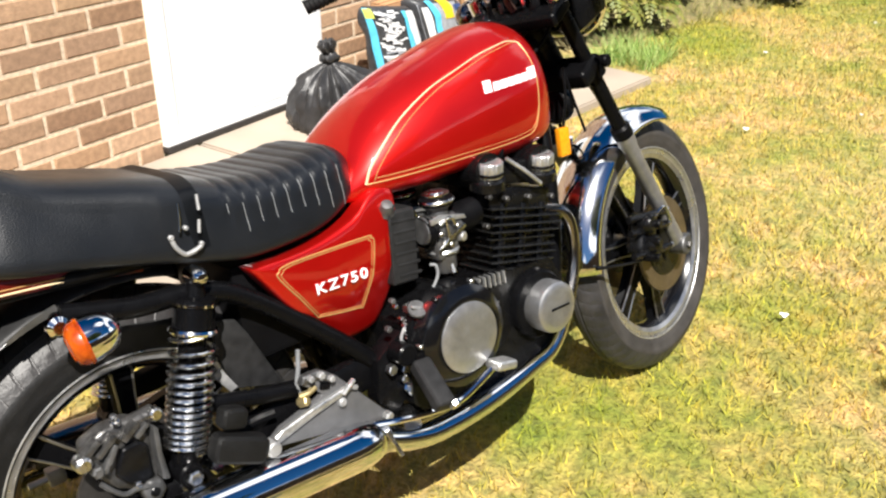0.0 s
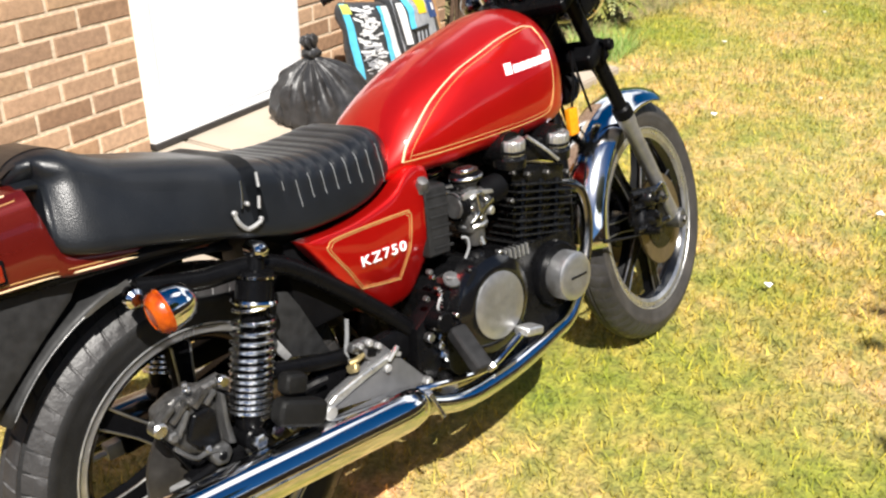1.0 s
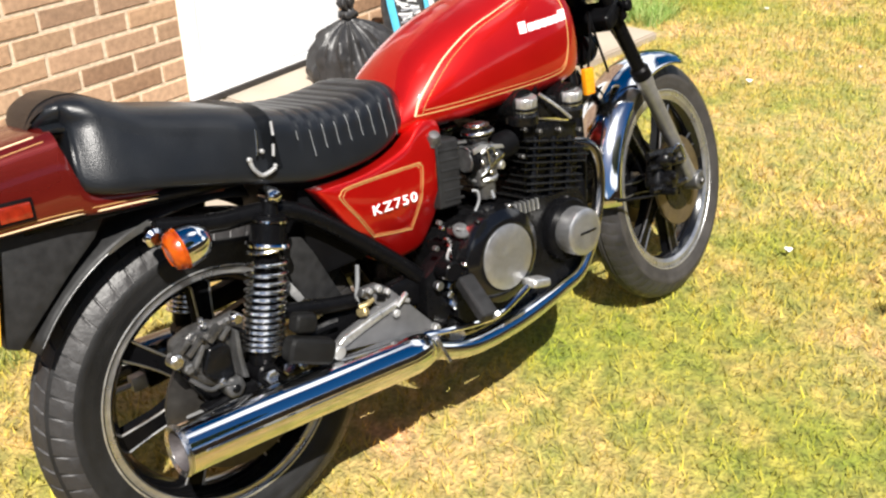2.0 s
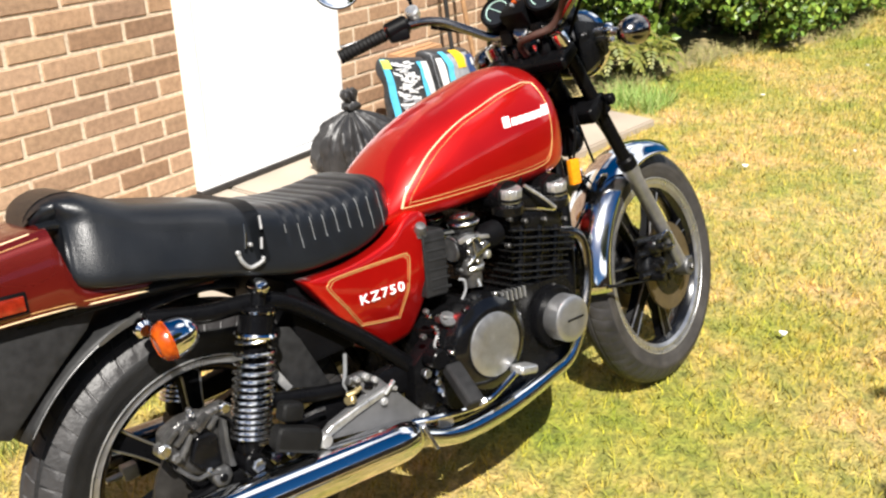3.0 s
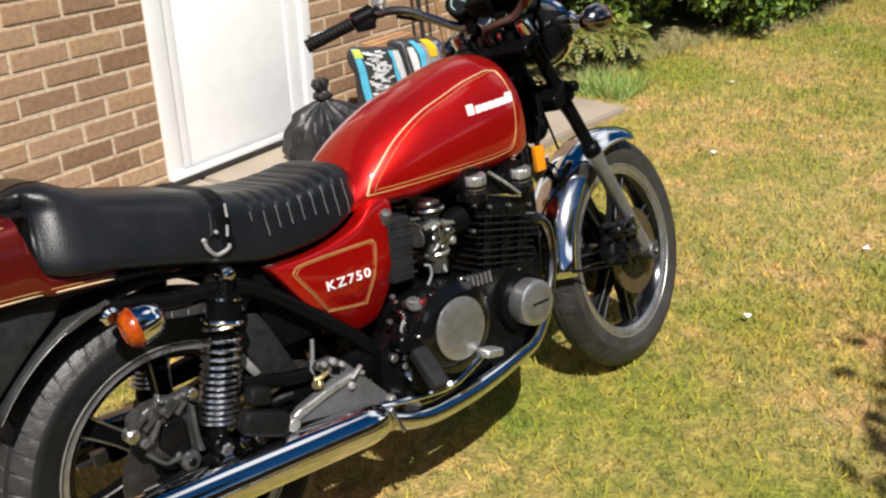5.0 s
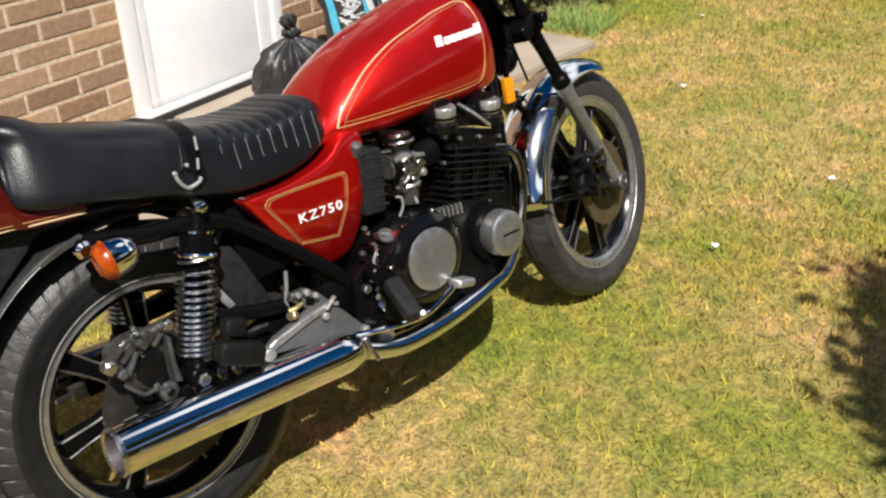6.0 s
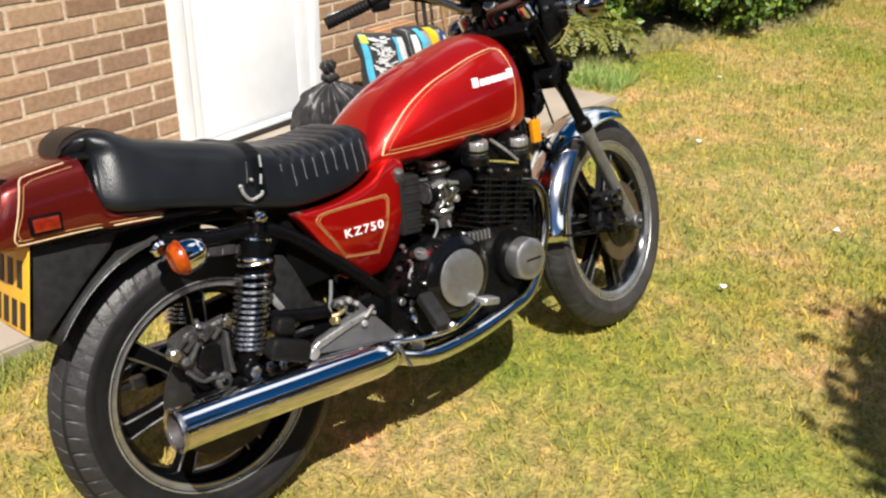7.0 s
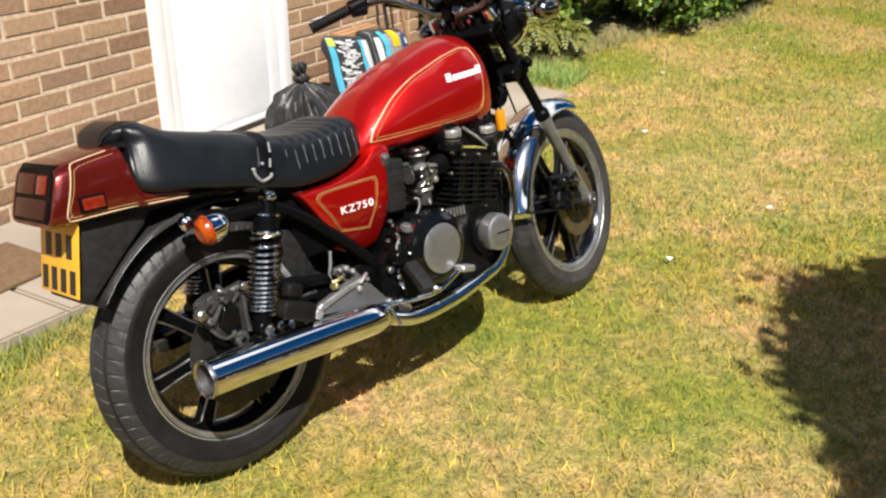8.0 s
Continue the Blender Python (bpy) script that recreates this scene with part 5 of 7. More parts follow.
def indicator(c, s, back, steer=False):
    """A bullet indicator: lens to the rear or the front, chrome shell, stalk to the bike."""
    c = Vector(c)
    d = -1 if back else 1
    ax_ = Vector((d, s * (-0.12 if back else 0.0), -0.16 if back else 0.05)).normalized()
    # front shells: darker chrome colour in place of dark reflections
    shell = bpart("indicator", lathe([(r_, h_ * (1.0 if back else 1.25)) for r_, h_ in ((0.0, 0.05), (0.012, 0.047), (0.024, 0.038), (0.031, 0.024), (0.034, 0.008), (0.0345, 0.0), (0.0, 0.0))], c, -ax_, 28), CHROME if back else CHROME_S, None, "chrome bullet indicator with amber lens", 35, steer)
    bpart("indicator_lens", lathe([(0.0335, 0.0), (0.0345, 0.003), (0.0325, 0.005), (0.0315, 0.012), (0.028, 0.018), (0.02, 0.022), (0.0195, 0.021), (0.0, 0.023)], c, ax_, 28), AMBER if back else DARKLENS, shell, "amber lens" if back else "dark orange lens", 35, steer)
    b_ = -0.016 if back else 0.0
    bpart("indicator_stalk", tube([c + Vector((-d * 0.012, -s * 0.02, 0.0)), c + Vector((-d * 0.012 + b_, -s * 0.075, 0.01)), c + Vector((-d * 0.012 + b_, -s * 0.1, 0.012))], 0.010, 12), BLACK if back else CHROME_D, shell, "", 35, steer)
    bpart("indicator_collar", lathe([(0, -0.012), (0.01, -0.011), (0.016, -0.005), (0.0165, 0.004), (0.011, 0.011), (0, 0.012)], c + Vector((-d * 0.012 + 1.6 * b_, -s * 0.062, 0.012)), (0, 1, 0.1), 20), CHROME, shell, "chrome stalk collar", 35, steer)


for s in (-1, 1):
    indicator((-0.068, s * 0.2, 0.648), s, True)
    indicator((1.138, s * 0.215, 0.94), s, False, True)
    bpart("reflector", rbox((1.0, s * 0.103, 0.66), (0.03, 0.014, 0.06), 0.003), AMBER_B, None, "amber side reflector")

# fork, front mudguard, brake
FORK_M = mat("dull grey fork alloy", (0.29, 0.285, 0.28), 0.36, 0.65, 0.12, 40, rvary=0.15, bump=0.1)
AX = Vector((-math.sin(RAKE), 0, math.cos(RAKE)))
for s in (-1, 1):
    foot = FW + Vector((0.0, s * 0.098, 0.0)) + Vector((0.012, 0, -0.006))
    fk = bpart("fork_leg", lathe([(0, -0.02), (0.017, -0.018), (0.0195, 0.0), (0.0185, 0.10), (0.019, 0.325), (0.022, 0.34), (0.022, 0.36), (0.018, 0.365)], foot, AX, 24), FORK_M, None, "grey alloy fork slider", 35, True)
    bpart("fork_tube", lathe([(0.0165, 0.355), (0.0165, 0.755), (0.0, 0.755)], foot, AX, 20), BLACK, fk, "black fork stanchion", 35, True)
    bpart("dust_seal", lathe([(0.018, 0.357), (0.0235, 0.361), (0.023, 0.385), (0.017, 0.391)], foot, AX, 22), BLACK_P, fk, "", 35, True)
    bpart("fork_top", lathe([(0.0, 0.77), (0.016, 0.768), (0.018, 0.755), (0.018, 0.735)], foot, AX, 18), CHROME, fk, "", 35, True)
    bpart("axle_clamp", add(disc(foot + AX * 0.0, 0.024, 0.05), rbox(foot + Vector((0.012, -s * 0.0, 0.005)), (0.05, 0.034, 0.03), 0.006)), CAST_L, fk, "", 35, True)
    bpart("axle_bolt", disc(foot + Vector((0, s * 0.028, 0)), 0.009, 0.012, bev=0.002, seg=6), CAST_D, fk, "", 35, True)
    cal = bpart("brake_caliper", rbox(FW + Vector((-0.125, s * 0.082, 0.062)), (0.07, 0.052, 0.105), 0.024, Matrix.Rotation(radians(24), 4, 'Y'), 4), BLACK_E, None, "black front brake caliper", 35, True)
    for dx, dz in ((-0.14, 0.095), (-0.13, 0.04)):
        bpart("caliper_piston_housing", lathe([(0.0, 0.045), (0.018, 0.043), (0.023, 0.036), (0.024, 0.0), (0, 0)], FW + Vector((dx, s * 0.085, dz)), (0, s, 0.0), 20), BLACK_E, cal, "", 35, True)
    for dz in (0.02, 0.075, 0.108):
        bpart("slide_pin", tube([FW + Vector((-0.2, s * 0.1, dz + 0.012)), FW + Vector((-0.1, s * 0.112, dz)), FW + Vector((-0.055, s * 0.112, dz - 0.006))], 0.0085, 10), BLACK_E, cal, "", 35, True)
        bpart("pin_end", disc(FW + Vector((-0.055, s * 0.113, dz - 0.006)), 0.0075, 0.02, (1, 0, -0.1), 0.002, 10), CHROME_D, cal, "", 35, True)
    bpart("bleed_pipe", tube([FW + Vector((-0.12, s * 0.115, 0.1)), FW + Vector((-0.07, s * 0.12, 0.115)), FW + Vector((-0.045, s * 0.118, 0.07))], 0.0035, 8), CHROME_D, cal, "", 35, True)
    for dz in (-0.035, 0.0, 0.04):
        bpart("caliper_pin", disc(FW + Vector((-0.14 + 0.3 * dz, s * 0.115, 0.05 + dz)), 0.01, 0.05, bev=0.002, seg=12), BLACK_E, cal, "", 35, True)
    bpart("caliper_bracket", plate([(1.282, 0.391), (1.332, 0.401), (1.357, 0.321), (1.302, 0.281)], s * 0.088, s * 0.098, 0.003), BLACK_E, cal, "", 35, True)
    bpart("brake_disc", lathe([(0.07, -0.0035), (0.118, -0.0035), (0.118, 0.0035), (0.07, 0.0035), (0.07, -0.0035)], FW + Vector((0, s * 0.062, 0)), (0, 1, 0), 48), DISC, None, "rust-tinted steel front brake disc", 35, True)
    bpart("disc_carrier", disc(FW + Vector((0, s * 0.063, 0)), 0.08, 0.012), BLACK_E, None, "", 35, True)
    bpart("brake_hose", tube([(1.08, s * 0.05, 0.80), (1.15, s * 0.06, 0.74), (1.22, s * 0.075, 0.60), (1.302, s * 0.085, 0.44), (1.292, s * 0.09, 0.38)], 0.0045, 8), BLACK_P, None, "", 35, True)
    bpart("fork_shroud", tube([foot + AX * 0.535 + Vector((0, 0, 0)), foot + AX * 0.57], 0.03, 16), BLACK, fk, "", 35, True)
FR = 0.346
fen = bpart("front_mudguard", loft([[(FW.x + (FR - 75 * abs(y) ** 2.9) * math.cos(a), y, FW.z + (FR - 75 * abs(y) ** 2.9) * math.sin(a)) for y in (-0.076, -0.07, -0.06, -0.045, -0.025, 0, 0.025, 0.045, 0.06, 0.07, 0.076)] for a in [radians(71 + 3.35 * i) for i in range(32)]], False, False), CHROME, None, "chrome front mudguard", 50, True)
md = fen.modifiers.new("thick", 'SOLIDIFY')
md.thickness = 0.002
for s in (-1, 1):
    bpart("mudguard_stay", tube([(FW.x + 0.33 * math.cos(radians(112)), s * 0.075, FW.z + 0.33 * math.sin(radians(112))), (1.257, s * 0.10, 0.50), (1.247, s * 0.105, 0.53)], 0.008, 8), CHROME, fen, "", 35, True)
    bpart("mudguard_stay", tube([(FW.x + 0.325 * math.cos(radians(172)), s * 0.077, FW.z + 0.325 * math.sin(radians(172))), (1.18, s * 0.095, 0.32), (1.335, s * 0.1, 0.306)], 0.004, 8), BLACK, fen, "", 35, True)
for h, w in ((0.55, 0.05), (0.705, 0.04)):
    c = FW + Vector((0.012, 0, -0.006)) + AX * h
    bpart("fork_yoke", rbox(c + Vector((-0.025, 0, 0)), (0.075, 0.24, w * 0.8), 0.012, Matrix.Rotation(-RAKE, 4, 'Y'), 3), BLACK, None, "black fork yoke", 35, True)
for s in (-1, 1):
    bpart("yoke_bolt", disc((1.112, s * 0.125, 0.795), 0.014, 0.03, bev=0.003), BLACK, None, "", 35, True)
bpart("horn", lathe([(0, 0), (0.035, 0.002), (0.042, 0.012), (0.04, 0.03), (0, 0.035)], (1.05, -0.02, 0.72), (1, 0, -0.1), 24), BLACK, None, "", 35, True)

# headlamp and instruments
hl = bpart("headlamp", lathe([(0, -0.09), (0.035, -0.085), (0.062, -0.064), (0.076, -0.03), (0.08, 0.03), (0.08, 0.035), (0.0, 0.04)], (1.185, 0, 0.93), (1, 0, 0), 32), GLOSS, None, "glossy black headlamp bucket with chrome rim", 35, True)
bpart("headlamp_rim", lathe([(0.078, 0.03), (0.085, 0.034), (0.085, 0.05), (0.074, 0.055)], (1.185, 0, 0.93), (1, 0, 0), 32), CHROME, hl, "", 35, True)
bpart("headlamp_glass", lathe([(0, 0.062), (0.05, 0.058), (0.075, 0.05)], (1.185, 0, 0.93), (1, 0, 0), 32), mat("lamp glass", (0.7, 0.72, 0.74), 0.1, 0.4, 0.05, 60), hl, "", 35, True)
for s in (-1, 1):
    bpart("headlamp_ear", plate([(1.06, 0.86), (1.19, 0.9), (1.19, 0.97), (1.06, 0.99)], s * 0.10, s * 0.106, 0.003), BLACK, hl, "", 35, True)
    bpart("headlamp_bolt", disc((1.185, s * 0.112, 0.935), 0.016, 0.02), CHROME_D, hl, "", 35, True)
GAX = Vector((-0.78, -0.2, 0.58)).normalized()
for s in (-1, 1):
    gc = Vector((1.018, 0.07, 1.045)) if s > 0 else Vector((1.012, -0.07, 1.0565))
    gp = bpart("gauge", lathe([(0, -0.06), (0.026, -0.056), (0.04, -0.034), (0.0435, 0.0), (0.0435, 0.011), (0.039, 0.014), (0.037, 0.008), (0, 0.008)], gc, GAX, 32), BLACK_P, None, "round black instrument with pale scale", 35, True)
    bpart("gauge_face", disc(gc + GAX * 0.0085, 0.0368, 0.001, GAX, 0.0003), DIAL, gp, "", 35, True)
    bm = bmesh.new()
    fm = frame_of(GAX)
    arc = [fm @ Vector((0.028 * math.cos(a), 0.028 * math.sin(a), 0)) + gc + GAX * 0.0105 for a in [radians(-60 + 12 * i) for i in range(26)]]
    add(bm, tube(arc, 0.0014, 6, 1))
    bpart("gauge_scale", bm, DIALG, gp, "pale green dial scale", 35, True)
    bpart("gauge_needle", tube([gc + GAX * 0.0115 - fm.to_3x3() @ Vector((0.02, -0.012, 0)), gc + GAX * 0.0115 + fm.to_3x3() @ Vector((0.026, -0.016, 0))], 0.0011, 6), DIALG, gp, "", 35, True)
bpart("warning_lamp_panel", rbox((1.0, 0.0, 1.03), (0.05, 0.07, 0.05), 0.008, Matrix.Rotation(radians(-38), 4, 'Y')), BLACK_P, None, "black warning lamp panel", 35, True)
for i in range(3):
    bpart("warning_lamp", disc((0.982 + 0.01 * i, 0.0, 1.053 + 0.007 * i), 0.005, 0.01, GAX, 0.001, 12), AMBER if i == 1 else PIPING, None, "", 35, True)
bpart("instrument_bracket", rbox((1.055, 0, 1.0), (0.08, 0.2, 0.04), 0.008), BLACK, None, "", 35, True)
bpart("ignition_lock", disc((1.0, 0, 0.985), 0.018, 0.03, GAX), CHROME_D, None, "", 35, True)

# handlebar and its controls
BAR_L = [(1.012, 0.0, 0.985), (1.012, 0.05, 0.985), (1.005, 0.10, 0.995), (0.985, 0.16, 1.03), (0.962, 0.215, 1.06), (0.925, 0.27, 1.067), (0.866, 0.32, 1.055), (0.79, 0.385, 1.03)]
full = [(x, -y, z + 0.02 * max(0.0, (y - 0.1) / 0.22)) for x, y, z in BAR_L[::-1]] + BAR_L[1:]
# chrome bar whose dark reflections are set by a darker colour
bpart("handlebar", tube(full, 0.0112, 14, 6), CHROME_S, None, "chrome handlebar darkened for its dark reflections", 35, True)
for s in (-1, 1):
    bpart("bar_clamp", rbox((1.012, s * 0.045, 0.985), (0.04, 0.035, 0.04), 0.008), BLACK, None, "", 35, True)
    g0, g1 = (Vector((0.874, 0.313, 1.057)), Vector((0.7815, 0.392, 1.0265))) if s > 0 else (Vector((0.876, -0.313, 1.079)), Vector((0.778, -0.392, 1.059)))
    gd = (g1 - g0).normalized()
    GL = (g1 - g0).length
    prof = [(0.0155, 0.0)]
    for i in range(12):
        prof += [(0.0165, GL * (i + 0.15) / 12), (0.0165, GL * (i + 0.7) / 12), (0.0148, GL * (i + 0.85) / 12)]
    prof += [(0.018, GL * 0.985), (0.018, GL), (0.0, GL)]
    bpart("grip", lathe(prof, g0, gd, 18), RUB2, None, "ribbed black rubber grip", 35, True)
    sw = bpart("switch_housing", add(disc(g0 - gd * 0.032, 0.024, 0.06, gd, 0.006), rbox(g0 - gd * 0.03 + Vector((0.005, 0, -0.016)), (0.05, 0.05, 0.032), 0.008, Matrix.Rotation(s * radians(-42), 4, 'Z'))), BLACK_P, None, "black switch housing", 35, True)
    bpart("switch_button", rbox(g0 - gd * 0.022 + Vector((-0.022, 0, 0.005)), (0.008, 0.012, 0.01), 0.002), REDLENS if s > 0 else CHROME_D, sw, "", 35, True)
    lp = g0 - gd * 0.05
    dr = 0.0 if s > 0 else -0.02
    bpart("lever_perch", rbox(lp + Vector((0.02, 0, 0)), (0.05, 0.03, 0.03), 0.007, Matrix.Rotation(s * radians(-42), 4, 'Z')), BLACK, None, "", 35, True)
    bpart("lever", tube([lp + Vector((0.035, 0, dr)), lp + Vector((0.04, s * 0.03, 1.6 * dr)), lp + Vector((0.02, s * 0.09, -0.006 + 1.7 * dr)), lp + Vector((-0.035, s * 0.15, -0.014 + 1.5 * dr)), lp + Vector((-0.06, s * 0.175, -0.016 + 1.4 * dr))], lambda t: 0.0065 - 0.0028 * t + (0.003 if t > 0.97 else 0), 10), ALU_G, None, "grey alloy hand lever", 35, True)
    mb = g0 - gd * 0.075 + Vector((0.006, 0, 0.012))
    st = bpart("mirror_stem", tube([mb, mb + Vector((0.0, s * 0.006, 0.045)), mb + Vector((-0.03, s * 0.035, 0.075)), mb + Vector((-0.085, s * 0.075, 0.1))] if s > 0 else [mb, mb + Vector((0.0, -0.01, 0.08)), mb + Vector((0, -0.02, 0.16)), mb + Vector((0.005, -0.035, 0.26))], 0.0048, 10), BLACK, None, "black mirror stem", 35, True)
    bpart("mirror_clamp", disc(mb + Vector((0, 0, 0.006)), 0.0175, 0.03, (-0.7, -0.35 * s, 0.6), 0.005), ALU, st, "", 35, True)
    mc = mb + (Vector((-0.126, 0.11, 0.112)) if s > 0 else Vector((-0.02, -0.045, 0.27)))
    md_ = Vector((-0.55, -s * 0.795, 0.1)).normalized()
    mi = bpart("mirror", lathe([(0, -0.028), (0.03, -0.025), (0.055, -0.012), (0.063, 0.0), (0.063, 0.006), (0.0595, 0.007)], mc, md_, 40), BLACK_P, None, "round black mirror", 35, True)
    bpart("mirror_glass", lathe([(0.0595, 0.003), (0.0595, 0.006)] + [(0.0585 * math.cos(math.pi / 2 * k / 8), 0.006 + 0.0034 * (1 - math.cos(math.pi / 2 * k / 8) ** 2)) for k in range(9)], mc, md_, 48), GLASSY, mi, "convex mirror glass", 35, True)
bpart("master_cylinder", rbox((0.95, -0.235, 1.108), (0.06, 0.05, 0.045), 0.01), BLACK_P, None, "black brake fluid reservoir", 35, True)
bpart("brake_line", tube([(0.95, -0.225, 1.105), (0.955, -0.2, 1.1), (0.965, -0.165, 1.06), (0.985, -0.125, 1.015), (0.985, -0.09, 0.985), (0.965, -0.05, 0.975), (0.985, 0.0, 0.955), (1.05, -0.02, 0.86)], 0.0078, 10), HOSE, None, "brown rubber brake line", 35, True)
bpart("clutch_cable", tube([(0.955, 0.235, 1.05), (1.0, 0.17, 1.02), (1.06, 0.09, 0.97), (1.05, 0.06, 0.9), (0.98, 0.05, 0.8)], 0.0045, 8), BLACK_P, None, "", 35, True)
bpart("throttle_cable", tube([(0.93, -0.25, 1.05), (1.0, -0.18, 1.04), (1.06, -0.1, 0.98), (1.03, -0.05, 0.87), (0.94, -0.03, 0.82)], 0.0045, 8), BLACK_P, None, "", 35, True)
bpart("wiring_loom", tube([(1.03, -0.03, 0.98), (1.0, -0.06, 0.94), (1.01, -0.02, 0.9), (0.99, 0.02, 0.86)], 0.012, 8), BLACK_P, None, "", 35, True)
for i in range(5):
    bpart("cable_fitting", tube([(0.985 + 0.01 * i, 0.05 - 0.022 * i, 0.955), (1.0 + 0.008 * i, 0.06 - 0.026 * i, 0.925)], 0.006, 8), CHROME_D if i % 2 else BLACK_P, None, "", 35, True)
for x, z in ((1.008, 0.69), (1.075, 0.665)):
    bpart("control_cable", tube([(1.035, -0.09, 0.81), (1.03 + 0.3 * (x - 1.03), -0.1, 0.75), (x, -0.1, z)], 0.003, 8), BLACK_P)

# ---- things by the house wall ----
BAGP = mat("black bin bag plastic", (0.03, 0.029, 0.03), 0.42, 0.0, 0.3, 30, bump=0.9, bscale=28)
SACK_K = mat("dark printed sack", (0.055, 0.058, 0.064), 0.35, 0.0, 0.3, 25, bump=0.4, bscale=40)
SACK_W = mat("white sack print", (0.72, 0.73, 0.74), 0.4, 0.0, 0.1, 40, bump=0.3, bscale=40)
SACK_B = mat("sky blue sack print", (0.1, 0.5, 0.72), 0.4, 0.0, 0.1, 40)
SACK_Y = mat("yellow sack print", (0.85, 0.55, 0.02), 0.4, 0.0, 0.1, 40)
SACK_G = mat("lime sack print", (0.6, 0.68, 0.12), 0.4, 0.0, 0.1, 40)
SACK_N = mat("navy sack print", (0.03, 0.07, 0.2), 0.4, 0.0, 0.1, 40)
SACK_S = mat("silver sack print", (0.38, 0.4, 0.44), 0.35, 0.2, 0.15, 40, bump=0.3, bscale=40)
WOOD = mat("weathered broom wood", (0.36, 0.2, 0.09), 0.7, 0.0, 0.2, 30, bump=0.3)
DARKM = mat("dark tool steel", (0.02, 0.018, 0.016), 0.5, 0.2, 0.3, 30, bump=0.2)
TERRA = mat("rust-orange steel", (0.42, 0.17, 0.05), 0.6, 0.1, 0.25, 14, bump=0.3, color2=(0.28, 0.1, 0.03))
BARK = mat("brown bark", (0.1, 0.06, 0.035), 0.9, 0.0, 0.3, 40, bump=0.8, bscale=90)


def bin_bag(c, r, h, m):
    bag = thing("bin_bag", "knotted black plastic bin bag standing on the path", "bin bag", m)
    prof = [(0, 0), (0.75, 0.0), (0.95, 0.1), (1.0, 0.3), (0.93, 0.52), (0.74, 0.74), (0.45, 0.9), (0.2, 0.985), (0.13, 1.02)]
    fine = [spline_rows([(i, *p) for i, p in enumerate(prof)], k / 4) for k in range(4 * (len(prof) - 1) + 1)]

    def crease(a, z, rr):
        u = max(0.0, min(1.0, z / h))
        k = noise.noise((3.2 * math.cos(a), 3.2 * math.sin(a), z * 7 + 3)) * 0.10 + noise.noise((9 * math.cos(a), 9 * math.sin(a), z * 5)) * 0.06
        fold = (0.3 * u ** 1.1 * abs(math.sin(8.5 * a + 2.5 * noise.noise((2 * math.cos(a), 2 * math.sin(a), 1)) + 1.2 * u)) ** 0.7 + 0.05 * abs(noise.noise((6 * math.cos(a + u), 6 * math.sin(a + u), 9 * u)))) * (1 - 0.6 * (u > 0.97))
        return rr * (k - fold)

    def drawn(bm):
        """The gathered top is pulled over towards the wall's door."""
        for v in bm.verts:
            v.co.x -= 0.075 * max(0.0, v.co.z / h - 0.25) ** 1.6
        return bm
    part("body", drawn(lathe([(p[0] * r, p[1] * h) for p in fine], c, (0, 0, 1), 120, crease)), BAGP, bag, "", 70)
    part("knot", lathe([(0.02, 0), (0.034, 0.012), (0.036, 0.03), (0.022, 0.045), (0.018, 0.05)], Vector(c) + Vector((-0.05, 0, h)), (0.1, 0.05, 1), 24, lambda a, z, rr: rr * 0.25 * math.sin(4 * a + z * 90)), BAGP, bag, "", 70)
    part("neck", lathe([(0.016, 0), (0.02, 0.016), (0.026, 0.034), (0.03, 0.052), (0.022, 0.064), (0.0, 0.05)], Vector(c) + Vector((-0.05, 0, h + 0.035)), (-0.2, 0.05, 1), 48, lambda a, z, rr: rr * 0.35 * math.sin(7 * a + z * 40)), BAGP, bag, "", 70)
    return bag


bin_bag((0, 0, 0), 0.205, 0.27, pose(0.69, -0.31, 0.03, 0, 0, 8) @ Matrix.Diagonal((1.24, 1.0, 0.98, 1.0)))


def slump(x, y, z):
    """A full sack standing askew: its top leans to one side and falls away to the other."""
    return x - 0.28 * (z - 0.2), y, z * (1 - 0.4 * x)


def sack(label, m, w, d, h, base):
    s = thing("sack", label, "sack", m)

    def ring(z, n=40):
        u = z / h
        k = (1 - abs(2 * u - 1) ** 5) ** 0.5
        out = []
        for i in range(n):
            a = 2 * math.pi * i / n
            ca, sa = math.cos(a), math.sin(a)
            x = w / 2 * (0.86 + 0.14 * k) * math.copysign(abs(ca) ** 0.55, ca)
            y = d / 2 * (0.12 + 0.88 * k) * math.copysign(abs(sa) ** 0.75, sa)
            q = noise.noise((x * 9, y * 9 + 5, z * 12 + w)) * 0.016
            out.append(slump(x + q, y + q * ca, z))
        return out
    part("sack_body", loft([ring(h * i / 30) for i in range(31)]), base, s, "", 70)
    return s


